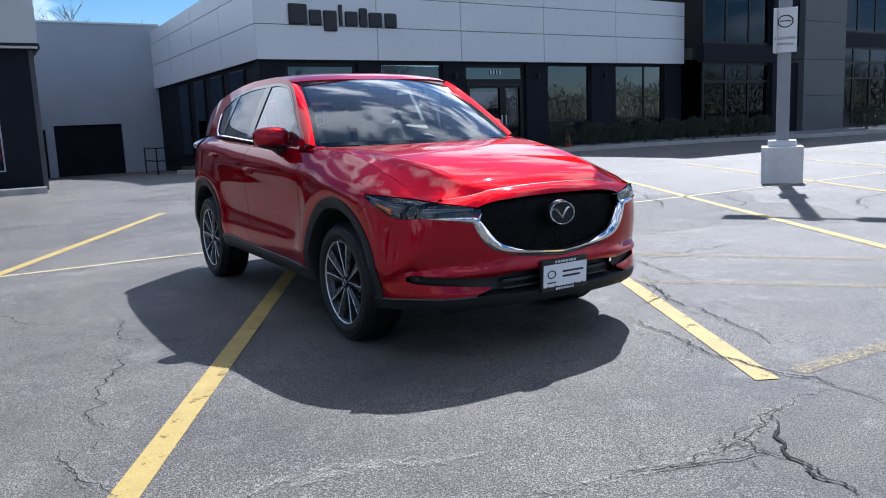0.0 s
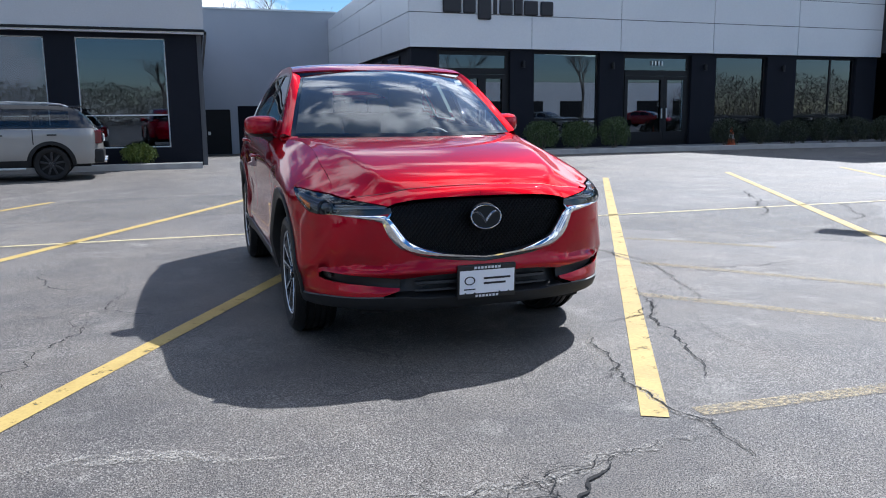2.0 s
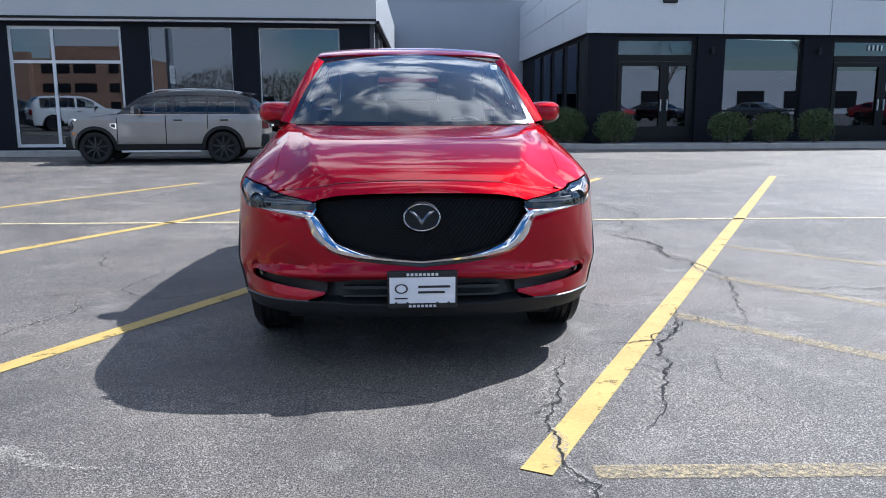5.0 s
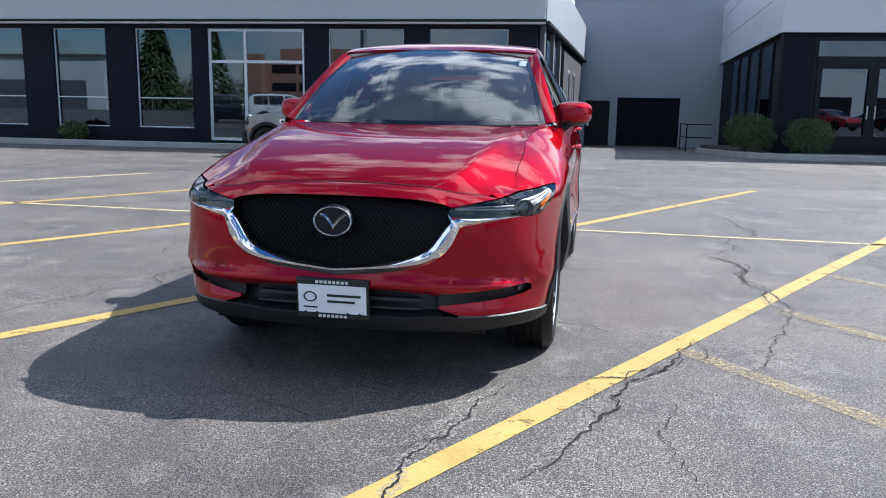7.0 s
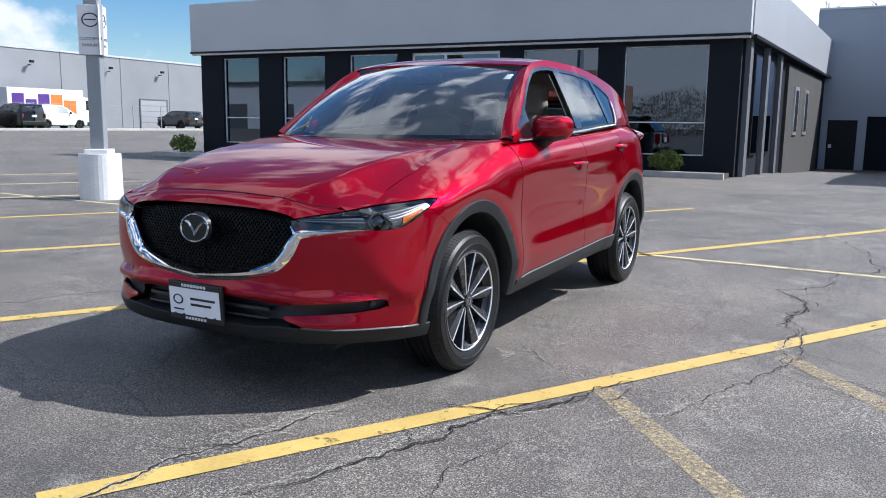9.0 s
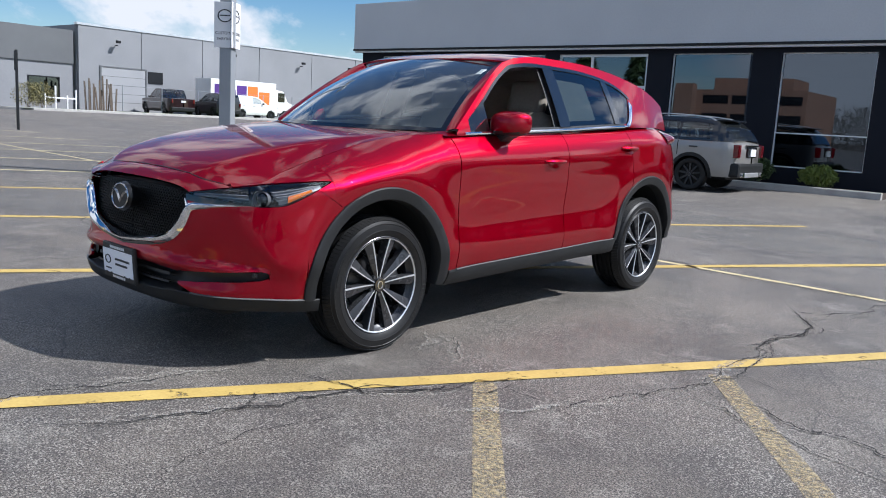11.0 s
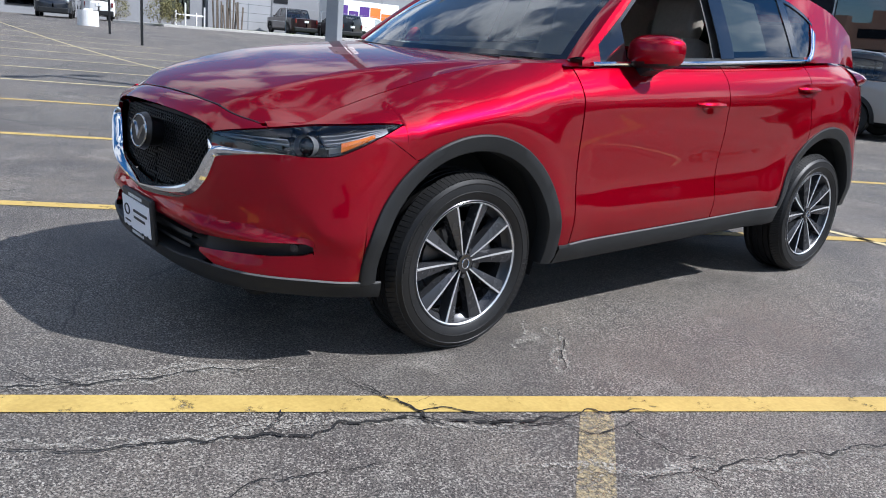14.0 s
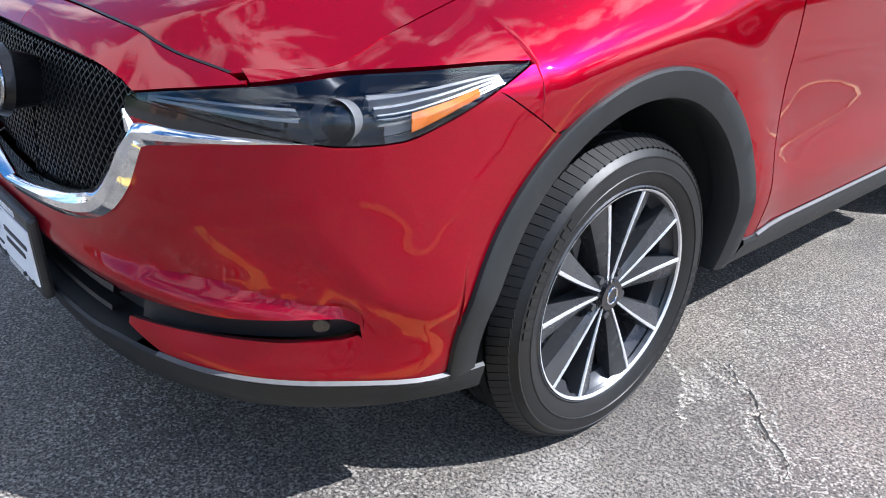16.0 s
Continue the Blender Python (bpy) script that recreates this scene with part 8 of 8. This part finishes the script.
part("small_window", boxed(XW + 0.003, XW + 0.04, 37.85, 39.1, 2.7, 3.6), M_DARKFRAME, wh)
for y in (35.2, 45.5, 53.0, 58.8):
    fl = part("flood_lamp", boxed(XW + 0.35, XW + 0.6, y - 0.15, y + 0.15, 5.45, 5.65, bevel=0.03), M_DARKFRAME, wh)
    part("lamp_bracket", boxed(XW + 0.003, XW + 0.36, y - 0.03, y + 0.03, 5.25, 5.32), M_DARKFRAME, fl)
off = thing("office_annex", pose(0, 0, 0), "low white annex under a grey metal band", "building")
part("wall", boxed(XW - 0.7, XW - 0.4, 4.0, 32.2, 0.2, 3.7), M_WAREHOUSE, off)
part("metal_band", boxed(XW - 0.75, XW - 0.3, 4.0, 32.2, 3.7, 6.05), M_DARKBAND, off)
for y0_ in (29.0, 19.0, 12.0):
    wn_ = part("window", boxed(XW - 0.397, XW - 0.35, y0_, y0_ + 2.2, 0.95, 2.7), M_DARKFRAME, off)
    part("pane", boxed(XW - 0.349, XW - 0.343, y0_ + 0.08, y0_ + 2.12, 1.03, 2.62), M_WINGLASS, wn_)
part("roof", boxed(XW - 14, XW - 0.76, 4.0, 32.2, 5.7, 5.9), M_DARKBAND, off)
kerb("kerb_far", [(-40.0, 66.0), (-40.0, 40.0), (-40.0, 33.0), (-40.3, 24.5), (-42.5, 22.5)])
bm = bmesh.new()
gx = [-45.0, -43.2, -41.6, -40.18]
gy = list(range(24, 67, 2))
gv = [[bm.verts.new((x, y, ground_z(x, y) + 0.10 + 0.04 * noise.noise(Vector((x, y, 0))))) for x in gx] for y in gy]
for j in range(len(gy) - 1):
    for i in range(3):
        bm.faces.new((gv[j][i], gv[j][i + 1], gv[j + 1][i + 1], gv[j + 1][i]))
tagged(link("grass_verge", bm, M_GRASS), "short spring grass verge along the lot", "grass", kind="stuff")
fence = thing("wooden_enclosure", pose(-48.3, 31.6, 0.42), "weathered leaning wooden stakes by the warehouse", "fence")
M_WOOD = mat("weathered_wood", (0.07, 0.055, 0.042), (0.14, 0.11, 0.085), rough=0.9, scale=6, fine=40, bump=0.4)
for k in range(14):
    part("stake", boxed(-0.025, 0.025, -0.05, 0.05, 0, rng.uniform(1.5, 2.5), pose(rng.uniform(-0.1, 0.1), 0.16 * k, 0, rng.uniform(-5, 5), rng.uniform(-4, 4), 0)), M_WOOD, fence)
M_BUD = mat("budding_twigs", (0.10, 0.085, 0.04), (0.20, 0.18, 0.06), rough=0.7, scale=6, fine=30, bump=0)
for k, (y, r_s) in enumerate(((24.5, 0.8), (27.3, 0.95), (28.2, 0.8))):
    shrub("verge_shrub", -47.5, y, 0.45, r_s, r_s, 1.75, M_BUD, 90 + k, 1100, 0.055, "thin budding shrub beside the annex")
pipes = thing("gas_pipes", pose(-48.6, 28.9, 0.42), "white gas pipes and meters by the wall", "pipes")
for y, h in ((0, 1.1), (0.7, 1.6), (1.5, 1.0), (2.1, 1.4)):
    bm = bmesh.new()
    cyl(bm, 0.06, 0.06, h, pose(0, y, 0), 10)
    part("pipe", bm, M_WHITE, pipes)
part("cross_pipe", boxed(-0.05, 0.05, 0, 2.1, 0.75, 0.85), M_WHITE, pipes)
cl = thing("chain_link_fence", pose(-46.0, 33.0, 0.45), "thin chain-link fence on steel posts", "fence")
for k in range(8):
    bm = bmesh.new()
    cyl(bm, 0.035, 0.035, 1.9, pose(0, 3.0 * k, 0), 8)
    part("post", bm, M_STEEL, cl)
for z in (0.9, 1.85):
    part("rail", boxed(-0.01, 0.01, 0.04, 20.96, z, z + 0.015), M_STEEL, cl)

# ---- bare trees, and what faces the showrooms across the road ----


def bare_tree(x, y, z, h, seed, twig=4, mat_=None, label="leafless spring tree with fine twigs"):
    r_ = random.Random(seed)
    t = thing("bare_tree", pose(x, y, z), label, "tree", "bare trees")
    tv, tf = [], []

    def tube(p, q, a, b, sink):
        vs_, fs_ = sink
        d = (q - p).normalized()
        u = d.orthogonal().normalized()
        w = d.cross(u)
        k0 = len(vs_)
        for c, rr in ((p, a), (q, b)):
            for i in range(4):
                an = math.pi / 2 * i
                vs_.append(c + (u * math.cos(an) + w * math.sin(an)) * rr)
        for i in range(4):
            j = (i + 1) % 4
            fs_.append((k0 + i, k0 + j, k0 + 4 + j, k0 + 4 + i))

    bv, bf = [], []

    def grow(p, d, length, rad, depth):
        q = p + d * length
        tube(p, q, rad, rad * 0.68, (tv, tf) if depth > twig - 1 else (bv, bf))
        if depth == 0:
            return
        for k in range(3 if depth > 1 else 4):
            e = (d + Vector((r_.gauss(0, 0.42), r_.gauss(0, 0.42), r_.gauss(0.12, 0.25)))).normalized()
            grow(p + d * length * r_.uniform(0.55, 1.0), e, length * r_.uniform(0.55, 0.8), rad * 0.55, depth - 1)

    grow(Vector((0, 0, 0)), Vector((r_.gauss(0, 0.05), r_.gauss(0, 0.05), 1)).normalized(), h * 0.34, h * 0.018, twig + 1)
    for nm, vs_, fs_ in (("trunk", tv, tf), ("branches", bv, bf)):
        me = bpy.data.meshes.new(nm)
        me.from_pydata(vs_, [], fs_)
        me.materials.append(mat_ or M_BARK)
        ob = new(nm, me)
        ob.parent = t
        if nm == "branches":
            ob["kind"] = "stuff"
    return t


for k, (x, y, h) in enumerate(((3.0, 60, 12.0), (6.5, 66, 13.5), (9.8, 62, 12.5), (13.0, 68, 14.0), (16.5, 64, 12.0))):
    bare_tree(x, y, -0.5, h, 200 + k)
for k, (x, y, h) in enumerate(((6, -48, 12), (18, -55, 14), (30, -50, 13), (-58, -46, 13), (44, -52, 12), (58, -42, 13))):
    bare_tree(x, y, 0, h, 300 + k)
office = thing("brick_office", pose(-26, -62, 0), "three-storey tan brick office across the road", "building")
part("wall", boxed(-14, 3.5, -14, 0, 0, 7.2), M_BRICK, office)
part("roof_box", boxed(-10, 0.5, -11, -4, 7.2, 9.0), M_BRICK, office)
part("stair_tower", boxed(-13.2, -10.8, 0.01, 1.6, 0, 7.9), M_BRICK, office)
for zf in (0.7, 3.0, 5.4):
    for x0_, x1_ in ((-9.8, -6.4), (-5.9, -3.2), (-1.6, -0.4), (0.2, 3.0)):
        part("window", boxed(x0_, x1_, 0.002, 0.06, zf, zf + 1.1), M_DARKFRAME, office)
store = thing("white_store", pose(62, -58, 0), "long white single-storey store across the road", "building")
part("wall", boxed(-28, 30, -14, 0, 0, 6.0), mat("bright_white_render", (0.55, 0.55, 0.56), (0.66, 0.66, 0.67), rough=0.8, scale=0.4, fine=10, bump=0.1), store)
for k in range(8):
    part("window", boxed(-26 + k * 7, -22 + k * 7, 0.002, 0.06, 0.8, 3.2), M_DARKFRAME, store)
garage = thing("white_garage", pose(-50, -24, 0), "white rendered garage with grey doors across the road", "building")
part("wall", boxed(-14, 12, -10, 0, 0, 5.2), mat("bright_white_render", (0.55, 0.55, 0.56)), garage)
part("roof_edge", boxed(-14.2, 12.2, -10.2, 0.2, 5.2, 5.45), M_DARKBAND, garage)
for k in range(4):
    part("garage_door", boxed(-12 + k * 6.2, -8.4 + k * 6.2, 0.002, 0.06, 0, 3.1), M_PILASTER, garage)
for k, (x, y) in enumerate(((-36, -30), (-33, -36), (-40, -38))):
    t = thing("spruce_tree", pose(x, y, 0), "dark green spruce with drooping branches", "tree", "spruces")
    bm = bmesh.new()
    cyl(bm, 0.22, 0.05, 10.0, None, 8)
    part("trunk", bm, M_BARK, t)
    vs_, fs_ = [], []
    r_ = random.Random(400 + k)
    for i in range(2600):
        z = r_.uniform(0.9, 11.0)
        rad = (11.4 - z) * 0.30 * (0.55 + 0.45 * r_.random())
        a = r_.uniform(0, 6.283)
        p = Vector((rad * math.cos(a), rad * math.sin(a), z - 0.15 * rad))
        e = Euler((r_.uniform(-0.5, 0.5), r_.uniform(0.2, 0.9), a)).to_matrix()
        b = len(vs_)
        vs_ += [p + e @ Vector(o) for o in ((-0.3, 0, 0), (0, -0.12, 0), (0.35, 0, 0), (0, 0.12, 0))]
        fs_.append((b, b + 1, b + 2, b + 3))
    me = bpy.data.meshes.new("crown")
    me.from_pydata(vs_, [], fs_)
    me.materials.append(M_LEAF)
    cr = new("crown", me)
    cr.parent = t

# dark leafless woods that close the lot to the south; the unseen east arm is added to darken the car's reflections
M_WOODS = mat("far_woods_screen", (0.10, 0.09, 0.075), (0.16, 0.145, 0.115), rough=0.9, scale=0.3, fine=4, bump=0)
vs_, fs_ = [], []
r_ = random.Random(500)
for i in range(110000):
    if i % 3:
        x, y = r_.uniform(-90, 110), -78 - r_.uniform(0, 8)
    else:
        x, y = 84 + r_.uniform(0, 8), r_.uniform(-80, 60)
    top = 5.6 + 2.4 * noise.noise(Vector((x * 0.09, y * 0.09, 0))) + 1.5 * noise.noise(Vector((x * 0.4, y * 0.4, 3)))
    z = top * (1 - r_.random() ** 0.9 * 0.95) if r_.random() < 0.6 else r_.uniform(0, top)
    a = r_.uniform(0, 6.283)
    w, h = r_.uniform(0.02, 0.09), r_.uniform(0.3, 1.2)
    d = Vector((math.cos(a), math.sin(a), 0)) * w
    u = Vector((r_.gauss(0, 0.6), r_.gauss(0, 0.6), h * 0.7))
    p = Vector((x, y, z))
    b = len(vs_)
    vs_ += [p - d, p - u * 0.5, p + d, p + u * 0.5]
    fs_.append((b, b + 1, b + 2, b + 3))
me = bpy.data.meshes.new("far_woods_screen")
me.from_pydata(vs_, [], fs_)
me.materials.append(M_WOODS)
tagged(new("far_woods_screen", me), "dark leafless woods beyond the road, with an unseen east arm added", "woods", kind="stuff")
